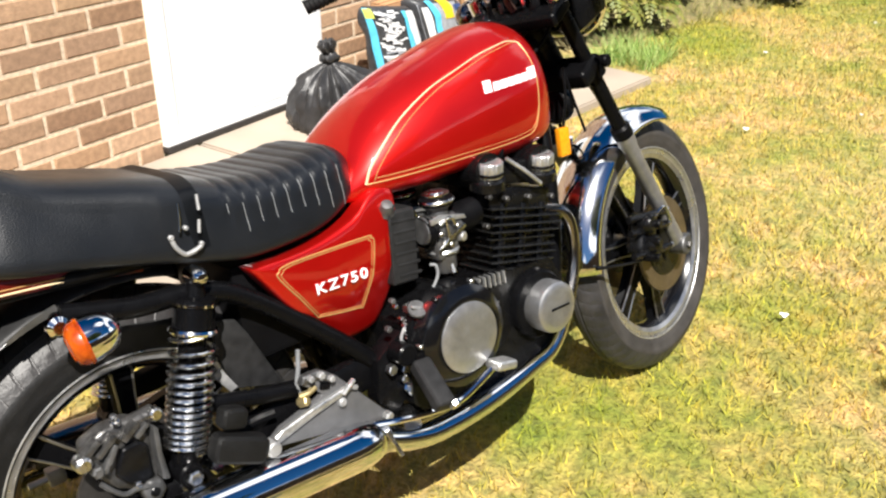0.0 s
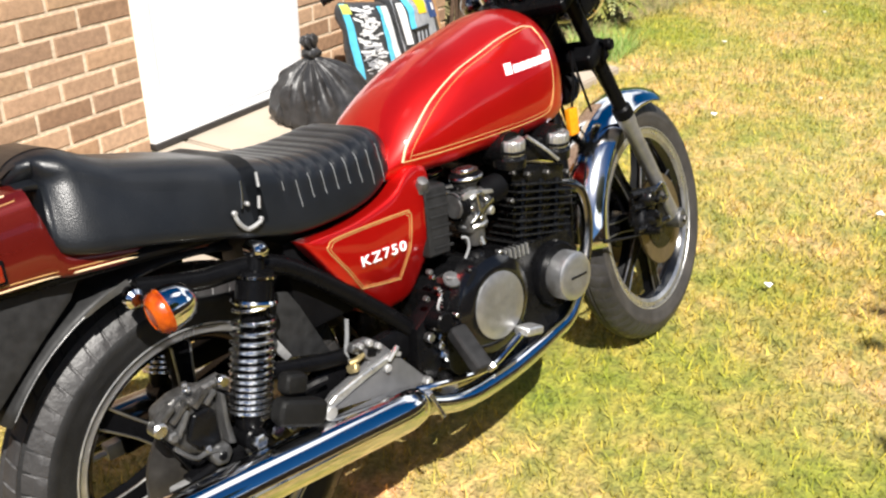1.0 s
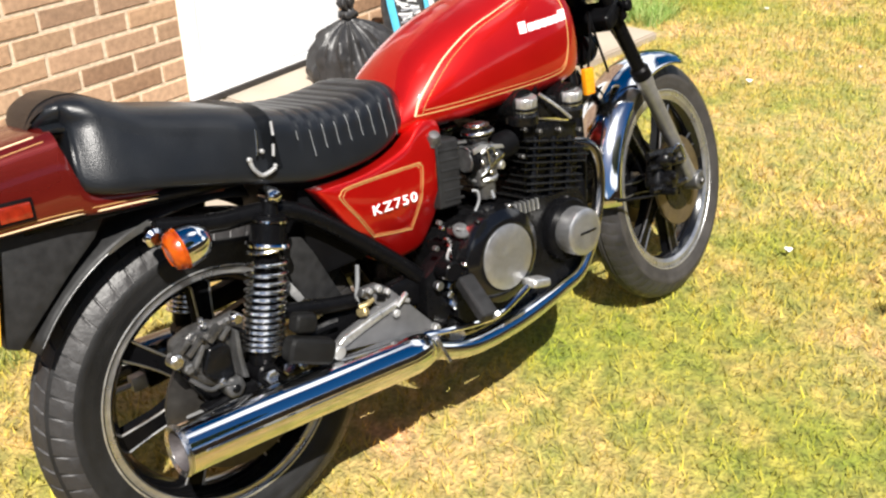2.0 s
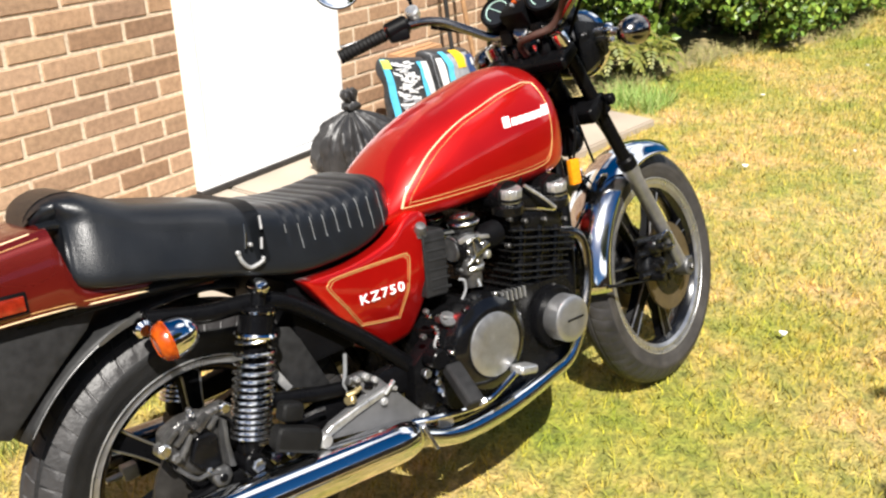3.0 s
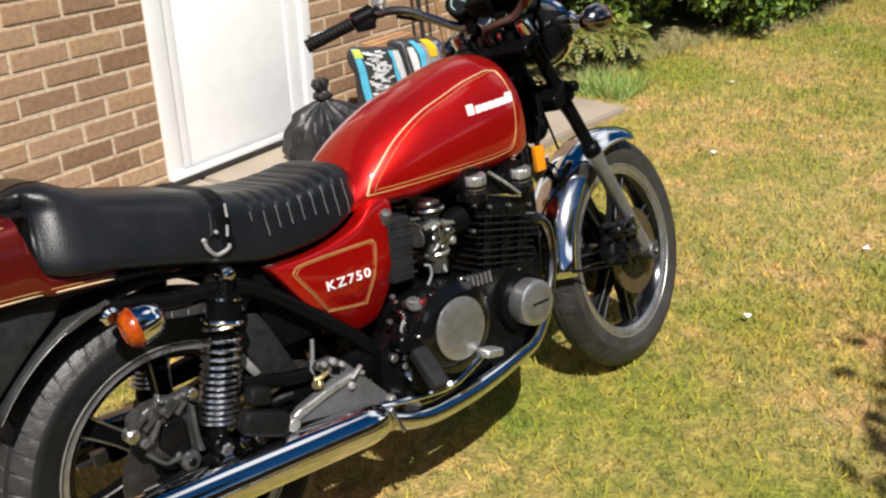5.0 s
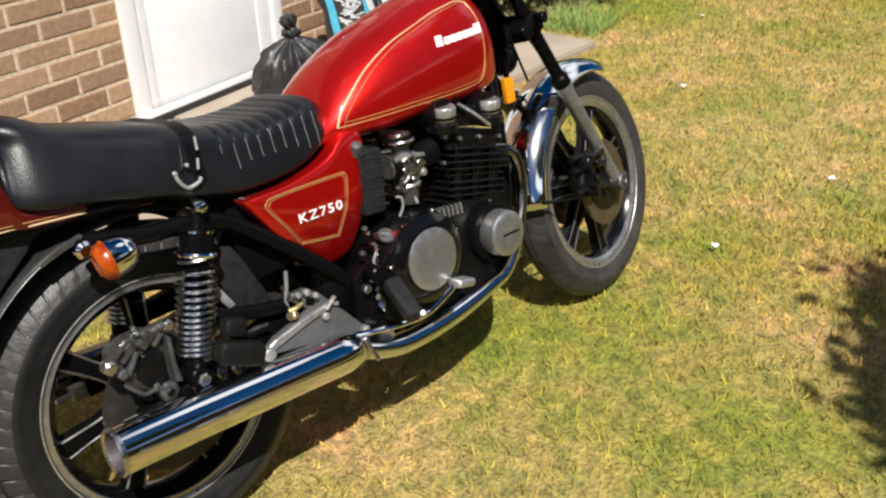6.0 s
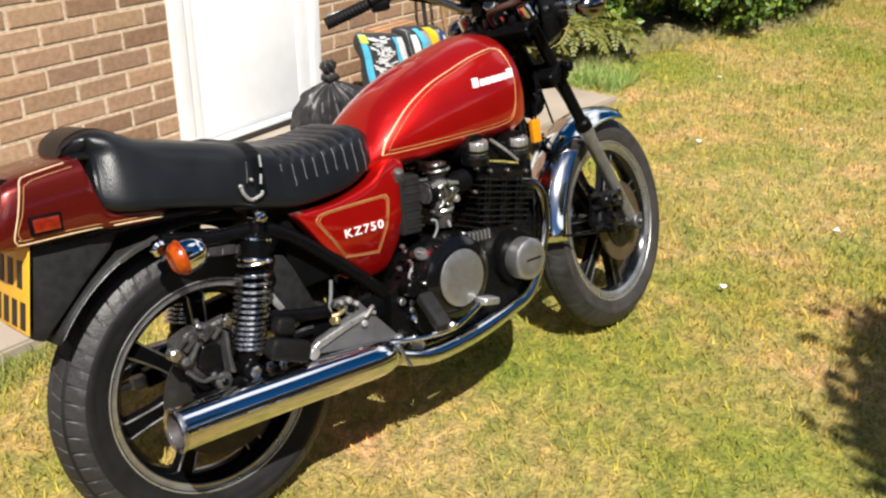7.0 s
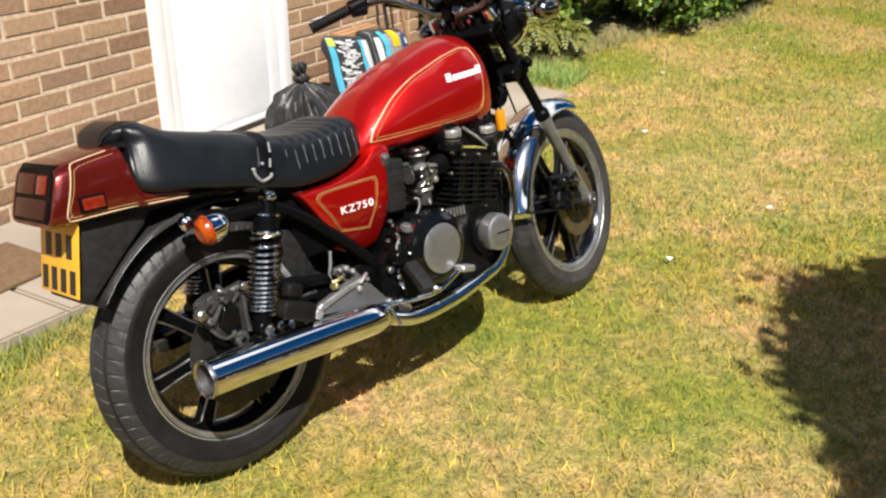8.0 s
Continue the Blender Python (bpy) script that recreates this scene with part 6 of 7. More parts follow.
def print_patch(parent, name, material, w, d, h, x0, x1, z0, z1, lift=0.004, n=8, slope=0.0):
    """A printed area that follows the bulge of a sack's front."""
    bm = bmesh.new()
    rows = []
    for i in range(n + 1):
        row = []
        for j in range(5):
            x = x0 + (x1 - x0) * j / 4
            z = z0 + (z1 - z0) * i / n + slope * (x - x0) * (1 if j % 2 else 0.7)
            u = min(max(z / h, 0.0), 1.0)
            k = (1 - abs(2 * u - 1) ** 5) ** 0.5
            cx = min(abs(x) / (w / 2), 0.985)
            ang = cx ** (1 / 0.55)
            y = -(d / 2) * (0.12 + 0.88 * k) * max(0.0, 1 - ang * ang) ** 0.375 - lift
            q = noise.noise((x * 9, y * 9 + 5, z * 12 + w)) * 0.016
            row.append(bm.verts.new(slump(x + q, y - abs(q) * 0.6, z)))
        rows.append(row)
    for a, b_ in zip(rows, rows[1:]):
        for j in range(4):
            bm.faces.new((a[j], a[j + 1], b_[j + 1], b_[j]))
    return part(name, bm, material, parent, "", 60)


s1 = sack("full garden compost sack, dark with white and sky-blue print", pose(1.21, -0.215, 0.03, -6, 0, -2) @ Matrix.Diagonal((0.86, 1, 1.04, 1)), 0.40, 0.1, 0.365, SACK_K)
random.seed(5)
print_patch(s1, "blue_band", SACK_B, 0.40, 0.1, 0.365, -0.2, -0.166, 0.03, 0.358)
print_patch(s1, "blue_band", SACK_B, 0.40, 0.1, 0.365, 0.06, 0.095, 0.03, 0.345)
print_patch(s1, "white_band", SACK_W, 0.40, 0.1, 0.365, 0.097, 0.185, 0.02, 0.345)
print_patch(s1, "lime_corner", SACK_G, 0.40, 0.1, 0.365, -0.2, -0.15, 0.315, 0.355, 0.006)
for i in range(88):
    x0 = random.uniform(-0.16, -0.02)
    wd = random.uniform(0.03, 0.08)
    z = 0.035 + 0.0035 * i
    print_patch(s1, "print_streak", SACK_W if random.random() < 0.75 else SACK_S, 0.40, 0.1, 0.365, x0, min(x0 + wd, 0.055), z, z + random.uniform(0.005, 0.014), 0.004 + 0.0004 * (i % 4), 2, random.uniform(-0.5, 0.25))
s2 = sack("slumped dark sack with yellow and navy print", pose(1.62, -0.16, 0.03, -8, 0, 5), 0.40, 0.22, 0.345, SACK_K)
print_patch(s2, "silver_panel", SACK_S, 0.40, 0.22, 0.345, -0.19, 0.17, 0.06, 0.315, 0.002)
print_patch(s2, "yellow_band", SACK_Y, 0.40, 0.22, 0.345, -0.05, 0.03, 0.235, 0.332)
print_patch(s2, "blue_band", SACK_B, 0.40, 0.22, 0.345, -0.14, -0.1, 0.17, 0.33)
print_patch(s2, "navy_patch", SACK_N, 0.40, 0.22, 0.345, 0.05, 0.16, 0.2, 0.3)
print_patch(s2, "white_patch", SACK_W, 0.40, 0.22, 0.345, 0.09, 0.12, 0.24, 0.28, 0.006, 3)
print_patch(s2, "white_patch", SACK_W, 0.40, 0.22, 0.345, -0.18, -0.15, 0.1, 0.30, 0.005, 6)

# brown cardboard box behind the sacks
CARD = mat("brown cardboard", (0.42, 0.23, 0.11), 0.85, 0.0, 0.1, 12, bump=0.2, bscale=120)
box = thing("cardboard_box", "plain brown cardboard box standing behind the sacks", "box", pose(1.44, -0.062, 0.03))
part("box_body", rbox((0, 0, 0.175), (0.36, 0.085, 0.35), 0.006), CARD, box)
part("box_flap", rbox((0.0, -0.022, 0.353), (0.35, 0.04, 0.005), 0.002), CARD, box)
part("box_flap", rbox((0.0, 0.022, 0.356), (0.35, 0.04, 0.005), 0.002), CARD, box)

# long-handled tools against the wall
rk = thing("broom", "old garden broom with brown wooden handle leaning on the brick wall", "broom")
part("handle", tube([(1.815, -0.235, 0.05), (1.80, -0.15, 0.43), (1.785, -0.018, 1.07)], 0.013, 10), WOOD, rk)
part("head", rbox((1.815, -0.24, 0.06), (0.26, 0.05, 0.045), 0.012), WOOD, rk)
part("bristles", rbox((1.815, -0.24, 0.043), (0.24, 0.045, 0.03), 0.004), DARKM, rk)
fk2 = thing("garden_fork", "dark garden fork with straight shaft leaning on the brick wall", "garden tool")
part("shaft", tube([(1.58, -0.24, 0.2), (1.63, -0.15, 0.42), (1.69, -0.016, 1.07)], 0.012, 10), DARKM, fk2)
for i in range(4):
    part("tine", tube([(1.53 + 0.035 * i, -0.25, 0.21), (1.525 + 0.035 * i, -0.27, 0.12), (1.52 + 0.035 * i, -0.29, 0.03)], 0.005, 6), DARKM, fk2)
part("socket", rbox((1.58, -0.248, 0.21), (0.13, 0.016, 0.02), 0.005), DARKM, fk2)
pd = thing("hanging_tool", "dark flat garden tool hanging on the brick wall", "garden tool")
part("blade", plate([(1.545, 1.05), (1.592, 1.05), (1.604, 0.84), (1.612, 0.76), (1.6, 0.70), (1.582, 0.672), (1.565, 0.69), (1.548, 0.75), (1.545, 0.84)], -0.03, -0.018, 0.004), DARKM, pd)
part("tool_handle", tube([(1.568, -0.024, 1.05), (1.566, -0.024, 1.5)], 0.011, 8), DARKM, pd)
part("nail", disc((1.566, -0.014, 1.47), 0.004, 0.03), DARKM, pd)

vine = thing("dead_climber", "dry brown woody climber on the end of the wall", "climbing plant")
random.seed(11)
for i in range(9):
    x, y = 2.16 + random.uniform(-0.05, 0.12), -0.05 - random.uniform(0, 0.1)
    pts = [(x + 0.05 * math.sin(k * 1.3 + i) + random.uniform(-0.03, 0.03), y + random.uniform(-0.03, 0.02), 0.02 + 0.2 * k) for k in range(8)]
    part("stem", tube(pts, lambda t, i=i: 0.017 - 0.011 * t - 0.0008 * i, 7, 4), BARK, vine)

# rusty garden incinerator with conical lid
br_ = thing("garden_incinerator", "rust-orange steel garden burner with conical lid and grey rim", "garden burner", pose(2.53, -0.17, 0.05))
part("body", lathe([(0.13, 0.06), (0.135, 0.07), (0.145, 0.3), (0.15, 0.5), (0.155, 0.66), (0.15, 0.66), (0.14, 0.3), (0.125, 0.07)], (0, 0, 0), (0, 0, 1), 40), TERRA, br_)
part("rim", lathe([(0.15, 0.66), (0.186, 0.658), (0.192, 0.67), (0.188, 0.684), (0.15, 0.69)], (0, 0, 0), (0, 0, 1), 40), ZINC, br_, "grey metal rim")
# the lid has a paler, mottled rust tone than the body
part("lid", lathe([(0.186, 0.682), (0.17, 0.692), (0.07, 0.745), (0.04, 0.757), (0, 0.76)], (0, 0, 0), (0, 0, 1), 40), mat("paler rust orange", (0.62, 0.36, 0.15), 0.55, 0.1, 0.2, 22, color2=(0.4, 0.17, 0.05)), br_)
part("chimney", lathe([(0.034, 0.745), (0.034, 0.815), (0.029, 0.815), (0.029, 0.76)], (0, 0, 0), (0, 0, 1), 20), mat("red rusted flue", (0.4, 0.06, 0.02), 0.6, 0.0, 0.2, 30), br_, "rust-red flue")
for i in range(3):
    a = 2 * math.pi * i / 3
    part("leg", tube([(0.12 * math.cos(a), 0.12 * math.sin(a), 0.1), (0.15 * math.cos(a), 0.15 * math.sin(a), -0.03)], 0.011, 8), TERRA, br_)

orn = thing("hanging_ornament", "small driftwood and green string ornament hanging on the door frame", "ornament", pose(-0.045, 0, 0))
part("string", tube([(0.105, -0.03, 1.35), (0.108, -0.032, 1.15), (0.11, -0.032, 1.0)], 0.004, 6), mat("green string", (0.12, 0.2, 0.14), 0.8), orn)
part("wood_piece", plate([(0.08, 0.985), (0.105, 1.005), (0.155, 0.975), (0.14, 0.945), (0.12, 0.955), (0.1, 0.94), (0.085, 0.96)], -0.05, -0.03, 0.004), mat("grey driftwood", (0.22, 0.15, 0.11), 0.85, 0.0, 0.2, 40, bump=0.4), orn)
part("hook", tube([(0.105, -0.012, 1.36), (0.105, -0.03, 1.365), (0.105, -0.034, 1.35)], 0.003, 6), DARKM, orn)

# thin brown sheet for the darker brown area of the path
tagged(part("brown_sheet", rbox((-1.55, -0.37, 0.036), (1.1, 0.33, 0.014), 0.004), mat("coarse brown", (0.2, 0.12, 0.06), 0.95, 0.0, 0.2, 60, bump=0.8, bscale=300)), "flat brown sheet lying on the concrete path", "mat")

# ---- garden ----
LEAF = piece_mat("hedge leaf", [(0.03, 0.07, 0.012), (0.07, 0.15, 0.02), (0.14, 0.24, 0.04), (0.035, 0.08, 0.014), (0.2, 0.28, 0.05), (0.09, 0.17, 0.03)], 0.4, 6.5, 0.0, island=True, lo=(0.42, 0.5, 0.5), hi=(1.75, 1.5, 1.15))
LEAF_Y = piece_mat("yellow fern leaf", [(0.11, 0.13, 0.02), (0.22, 0.21, 0.035), (0.07, 0.11, 0.02), (0.26, 0.21, 0.06)], 0.55, 20, 0.0, island=True)
LEAF_D = piece_mat("dark shrub leaf", [(0.02, 0.05, 0.012), (0.05, 0.11, 0.02), (0.035, 0.08, 0.016)], 0.5, 20, 0.0, island=True)


def leaf_mesh(name, centres, size, material, rng, up=0.5, slim=0.55):
    """Folded pointed leaves at many places, as one mesh."""
    n = len(centres)
    d = rng.normal(size=(n, 3))
    d[:, 2] += up
    d /= np.linalg.norm(d, axis=1)[:, None]
    q = rng.normal(size=(n, 3))
    s = np.cross(d, q)
    s /= np.linalg.norm(s, axis=1)[:, None]
    f = np.cross(d, s)
    L = size * rng.uniform(0.6, 1.25, n)[:, None]
    base, tip = centres, centres + d * L
    midp = centres + d * L * 0.45 - f * L * 0.10
    a = midp + s * L * slim / 2 + f * L * 0.16
    b_ = midp - s * L * slim / 2 + f * L * 0.16
    co = np.stack([base, a, tip, b_], 1).reshape(-1, 3)
    i = np.arange(n) * 4
    faces = np.concatenate([np.stack([i, i + 1, i + 2], 1), np.stack([i, i + 2, i + 3], 1)])
    me = bpy.data.meshes.new(name)
    me.from_pydata(co.tolist(), [], faces.tolist())
    me.materials.append(material)
    return me


def shrub(label, x, y, rx, ry, h, leaves, size, material, seed, z0=0.0, slim=0.66, up=0.5, bare=0.05):
    rng = np.random.RandomState(seed)
    t = thing("shrub", label, "shrub", pose(x, y, z0), "shrubs of the hedge")
    random.seed(seed)
    for i in range(6):
        a = random.uniform(0, 6.28)
        ex, ey = rx * 0.6 * math.cos(a), ry * 0.6 * math.sin(a)
        part("limb", tube([(ex * 0.15, ey * 0.15, -0.03), (ex * 0.4, ey * 0.4, h * 0.35), (ex * 0.8, ey * 0.8, h * 0.6), (ex, ey, h * 0.85)], lambda t_: 0.022 - 0.016 * t_, 7, 4), BARK, t)
    # clumps on an uneven shell, with leaves round each clump
    nc = max(20, leaves // 78)
    u = rng.normal(size=(nc, 3))
    u /= np.linalg.norm(u, axis=1)[:, None]
    rad = rng.uniform(0.5, 1.06, nc) ** 0.6
    lump = np.array([1 + 0.28 * noise.noise((2.3 * a[0] + seed, 2.3 * a[1], 2.3 * a[2])) for a in u])
    c = u * (rad * lump)[:, None] * np.array([rx, ry, h * 0.5]) + np.array([0, 0, h * 0.52])
    c = c[c[:, 2] > bare]
    per = leaves // len(c) + 1
    p = np.repeat(c, per, 0) + rng.normal(size=(len(c) * per, 3)) * np.array([0.05, 0.05, 0.04])
    p = p[p[:, 2] > bare * 0.6]
    crown = new("crown", leaf_mesh("crown", p, size, material, rng, up, slim))
    crown.parent = t
    tagged(crown, kind="stuff")
    return t


shrub("dense green broad-leaved hedge shrub behind the path", 3.2, 0.3, 0.55, 0.6, 1.5, 7140, 0.061, LEAF, 1)
hedge_near = shrub("dense green broad-leaved hedge shrub beside the lawn", 3.72, -0.28, 0.7, 0.72, 1.5, 11560, 0.063, LEAF, 2)
shrub("dense green broad-leaved hedge shrub beside the lawn", 4.6, -0.5, 0.8, 0.78, 1.6, 11560, 0.065, LEAF, 3)
shrub("dense green broad-leaved hedge shrub beside the lawn", 5.6, -0.6, 0.85, 0.8, 1.6, 11560, 0.066, LEAF, 4)
hedge_low = shrub("low green broad-leaved shrub at the front of the bed", 4.3, -0.95, 0.5, 0.34, 0.75, 4420, 0.058, LEAF, 12)
shrub("low green broad-leaved shrub at the front of the bed", 5.05, -1.1, 0.6, 0.38, 0.8, 4760, 0.058, LEAF, 13)
shrub("green broad-leaved hedge shrub at the bed's outer corner", 5.6, -1.12, 0.5, 0.4, 1.25, 7140, 0.065, LEAF, 14)
shrub("tall green hedge shrub at the bed's outer corner", 6.3, -1.0, 0.62, 0.5, 1.6, 7820, 0.068, LEAF, 15)
shrub("dark green hedge shrub at the far end of the bed", 6.7, -0.55, 0.9, 0.85, 1.7, 8840, 0.065, LEAF_D, 5)


def fern(x, y, reach, h, fronds, seed):
    """Arching fronds from one crown, each with paired leaflets that shrink towards its tip."""
    t = thing("fern", "low yellow-green fern with arching fronds at the hedge's foot", "fern", pose(x, y, 0), "ferns at the hedge's foot")
    rng = np.random.RandomState(seed)
    for i in range(fronds):
        a = 2 * math.pi * (i + rng.uniform(-0.3, 0.3)) / fronds
        L, top = reach * rng.uniform(0.7, 1.15), h * rng.uniform(0.6, 1.1)
        out, side = Vector((math.cos(a), math.sin(a), 0)), Vector((-math.sin(a), math.cos(a), 0))
        spine = [out * (L * u) + Vector((0, 0, top * math.sin(math.pi * (0.12 + 0.66 * u)) * (1 - 0.25 * u))) + side * (0.06 * L * math.sin(3 * u + i)) for u in [k / 16 for k in range(17)]]
        bm = tube(spine, lambda u: 0.003 - 0.002 * u, 5, 1)
        for k in range(2, 17):
            u = k / 16
            ll = 0.25 * L * math.sin(math.pi * min(1.0, 0.2 + 0.8 * u)) ** 0.8 * (1.05 - 0.6 * u) + 0.012
            fwd = (spine[k] - spine[k - 1]).normalized()
            for sd in (-1, 1):
                tip = spine[k] + side * (sd * ll * rng.uniform(0.8, 1.1)) + fwd * (0.35 * ll) - Vector((0, 0, ll * rng.uniform(0.05, 0.35)))
                mid_ = spine[k].lerp(tip, 0.45)
                q = [bm.verts.new(p) for p in (spine[k], mid_ - fwd * 0.011 + Vector((0, 0, 0.003)), tip, mid_ + fwd * 0.011)]
                bm.faces.new(q)
        part("frond", bm, LEAF_Y, t)
    return t


fern(2.72, -0.52, 0.36, 0.34, 24, 6)
fern(2.42, -0.42, 0.24, 0.28, 18, 7)
fern(3.0, -0.66, 0.3, 0.26, 19, 17)
# the shrub's old main stem, which shows between the leaves
part("stem", tube([(-0.2, 0.0, -0.03), (-0.3, -0.02, 0.35), (-0.47, -0.1, 0.66), (-0.58, -0.17, 0.82), (-0.6, -0.17, 1.0), (-0.56, -0.1, 1.35)], lambda t_: 0.06 - 0.018 * t_, 10, 5), BARK, hedge_near, "thick brown stem")
SOIL = mat("dry garden soil and litter", (0.25, 0.2, 0.09), 0.95, 0.0, 0.3, 14, bump=1.0, bscale=70, color2=(0.1, 0.09, 0.035))
bm = bmesh.new()
front = [(2.35, -0.5), (2.7, -0.72), (3.2, -0.80), (3.66, -0.88), (4.18, -1.1), (4.53, -1.3), (5.0, -1.4), (5.5, -1.42), (6.2, -1.3), (7.2, -1.1)]
rows_ = []
for i in range(81):
    x = 2.35 + 4.85 * i / 80
    yf = lerp_rows(front, x)[0] + 0.035 * noise.noise((x * 6, 3.0, 0)) + 0.02 * noise.noise((x * 19, 8.0, 0))
    rows_.append([bm.verts.new((x, yf + d, -0.03 if d == 0 else 0.004 + 0.03 * min(1, d / 0.3) + 0.012 * noise.noise((x * 7, d * 9, 1)))) for d in (0, 0.03, 0.08, 0.15, 0.25, 0.4, 0.7, 1.2)])
for a, b_ in zip(rows_, rows_[1:]):
    for k in range(7):
        bm.faces.new((a[k], b_[k], b_[k + 1], a[k + 1]))
tagged(part("flower_bed", bm, SOIL, None, "dry brown soil and litter bed under the hedge"), category="flower bed", kind="structure")
# bare dead twigs that stick out of the leaves
TWIG = mat("bare pale twig", (0.42, 0.32, 0.2), 0.8, 0.0, 0.25, 60, bump=0.4, bscale=200)
for owner, pts_, r_ in ((hedge_near, [(0.02, -0.5, 0.44), (0.10, -0.68, 0.47), (0.22, -0.71, 0.49), (0.34, -0.74, 0.52)], 0.007),
                        (hedge_near, [(0.10, -0.68, 0.47), (0.17, -0.72, 0.53), (0.2, -0.74, 0.58)], 0.005),
                        (hedge_low, [(-0.30, -0.20, 0.36), (-0.34, -0.36, 0.42), (-0.24, -0.42, 0.43), (-0.06, -0.44, 0.49)], 0.008),
                        (hedge_low, [(-0.24, -0.42, 0.43), (-0.14, -0.46, 0.40), (-0.02, -0.47, 0.42)], 0.006)):
    part("twig", tube(pts_, lambda t_, r_=r_: r_ * (1 - 0.6 * t_), 7, 5), TWIG, owner, "bare pale twig")
shrub("dense green broad-leaved hedge shrub behind the burner", 3.0, 1.3, 0.8, 0.8, 1.7, 4500, 0.065, LEAF, 8)
shrub("dark green hedge shrub behind the others", 5.0, 0.9, 1.6, 0.8, 1.9, 6500, 0.075, LEAF_D, 9)

# a small bushy tree beside the lawn, which throws the leafy shadow
random.seed(21)
tree = thing("tree", "small bushy garden tree standing on the lawn", "tree", pose(-1.5, -5.2, 0))
part("trunk", tube([(0, 0, -0.05), (0.02, 0.02, 0.8), (0.0, 0.03, 1.7), (0.02, 0.0, 3.0)], lambda t_: 0.06 - 0.03 * t_, 12, 5), BARK, tree)
for i in range(9):
    a = 0.7 * i
    part("limb", tube([(0, 0.02, 1.9 + 0.08 * i), (0.3 * math.cos(a), 0.3 * math.sin(a), 2.3 + 0.08 * i), (0.7 * math.cos(a), 0.7 * math.sin(a), 2.5 + 0.07 * i)], lambda t_: 0.016 - 0.012 * t_, 7, 4), BARK, tree)
rng = np.random.RandomState(22)
u = rng.normal(size=(1700, 3))
u /= np.linalg.norm(u, axis=1)[:, None]
lump = np.array([1 + 0.16 * noise.noise((2.6 * a[0], 2.6 * a[1], 2.6 * a[2] + 4)) for a in u])
cen = u * (rng.uniform(0.1, 1.0, 1700) ** 0.38 * lump)[:, None] * np.array([0.9, 0.9, 0.62]) + np.array([0, 0, 2.8])
pts_ = np.repeat(cen, 34, 0) + rng.normal(size=(1700 * 34, 3)) * 0.06
crown = new("crown", leaf_mesh("crown", pts_, 0.1, LEAF_D, rng))
crown.parent = tree
tagged(crown, kind="stuff")

# boundary at the far end of the garden
fence = thing("fence", "low weathered timber fence on a pale stone edging, far end of the lawn", "fence", kind="structure")
FW_ = mat("dark fence wood", (0.08, 0.062, 0.045), 0.9, 0.0, 0.2, 8, bump=0.4)
part("edging", rbox((14.0, -4.0, 0.02), (0.12, 12.0, 0.09), 0.02), CONCRETE, fence, "pale stone edging")
for i in range(60):
    part("board", rbox((14.12, -10 + 0.2 * i, 0.75), (0.02, 0.19, 1.5), 0.003, None, 1), FW_, fence)
part("rail", rbox((14.24, -4.1, 1.2), (0.05, 12.0, 0.07), 0.004), FW_, fence)

# plain unseen fence behind and beside the camera, added to darken chrome reflections
REFL_FENCE = mat("dark unseen fence boards", (0.09, 0.06, 0.04), 0.85, 0.0, 0.3, 3, bump=0.5, bscale=30)
for c_, s_ in (((0, -7.6, 1.1), (44.0, 0.06, 2.25)), ((-8.0, -3.6, 1.1), (0.06, 8.0, 2.25))):
    tagged(part("reflection_fence", rbox(c_, s_, 0.01, None, 1), REFL_FENCE), "plain unseen dark fence added to darken reflections in the chrome", "fence", kind="structure")

# pale petals on the lawn
PETAL = mat("white petal", (0.85, 0.84, 0.8), 0.6)
random.seed(3)
for i, (x, y) in enumerate([(1.625, -1.75), (2.86, -1.43), (2.1, -2.1), (0.9, -2.55), (3.9, -1.75), (4.6, -2.6), (0.2, -2.35), (1.1, -1.5)]):
    k = 0.62 if i < 2 else random.uniform(0.35, 0.6)
    bm = lathe([(0.0, 0.004), (0.012 * k, 0.003), (0.02 * k, 0.008), (0.0205 * k, 0.0075), (0.012 * k, 0.0), (0, 0.0)], (0, 0, 0), (0, 0, 1), 12, lambda a, z, rr: rr * 0.3 * math.sin(3 * a + 1))
    pt = tagged(part("petal", bm, PETAL), "small curled white petal lying on the lawn", "petal", "petals on the lawn")
    pt.matrix_world = pose(x, y, 0.008, random.uniform(-15, 15), random.uniform(-15, 15), random.uniform(0, 360))


def grass_material():
    m = LAWN.copy()
    m.name = "grass blades"
    nt = m.node_tree
    b = nt.nodes["Principled BSDF"]
    src = b.inputs["Base Color"].links[0].from_socket
    g = nt.nodes.new("ShaderNodeNewGeometry")
    r = nt.nodes.new("ShaderNodeValToRGB")
    el = r.color_ramp.elements
    el.new(0.35), el.new(0.7)
    for e, c in zip(el, ((0.84, 0.93, 0.52), (1.03, 1.02, 0.7), (1.24, 1.15, 0.88), (1.66, 1.62, 0.92))):
        e.color = (*c, 1)
    nt.links.new(g.outputs["Random Per Island"], r.inputs[0])
    mx = nt.nodes.new("ShaderNodeMix")
    mx.data_type, mx.blend_type = 'RGBA', 'MULTIPLY'
    mx.inputs["Factor"].default_value = 1.0
    nt.links.new(src, mx.inputs["A"])
    nt.links.new(r.outputs[0], mx.inputs["B"])
    nt.links.new(mx.outputs["Result"], b.inputs["Base Color"])
    for l in list(b.inputs["Normal"].links):
        nt.links.remove(l)
    return m


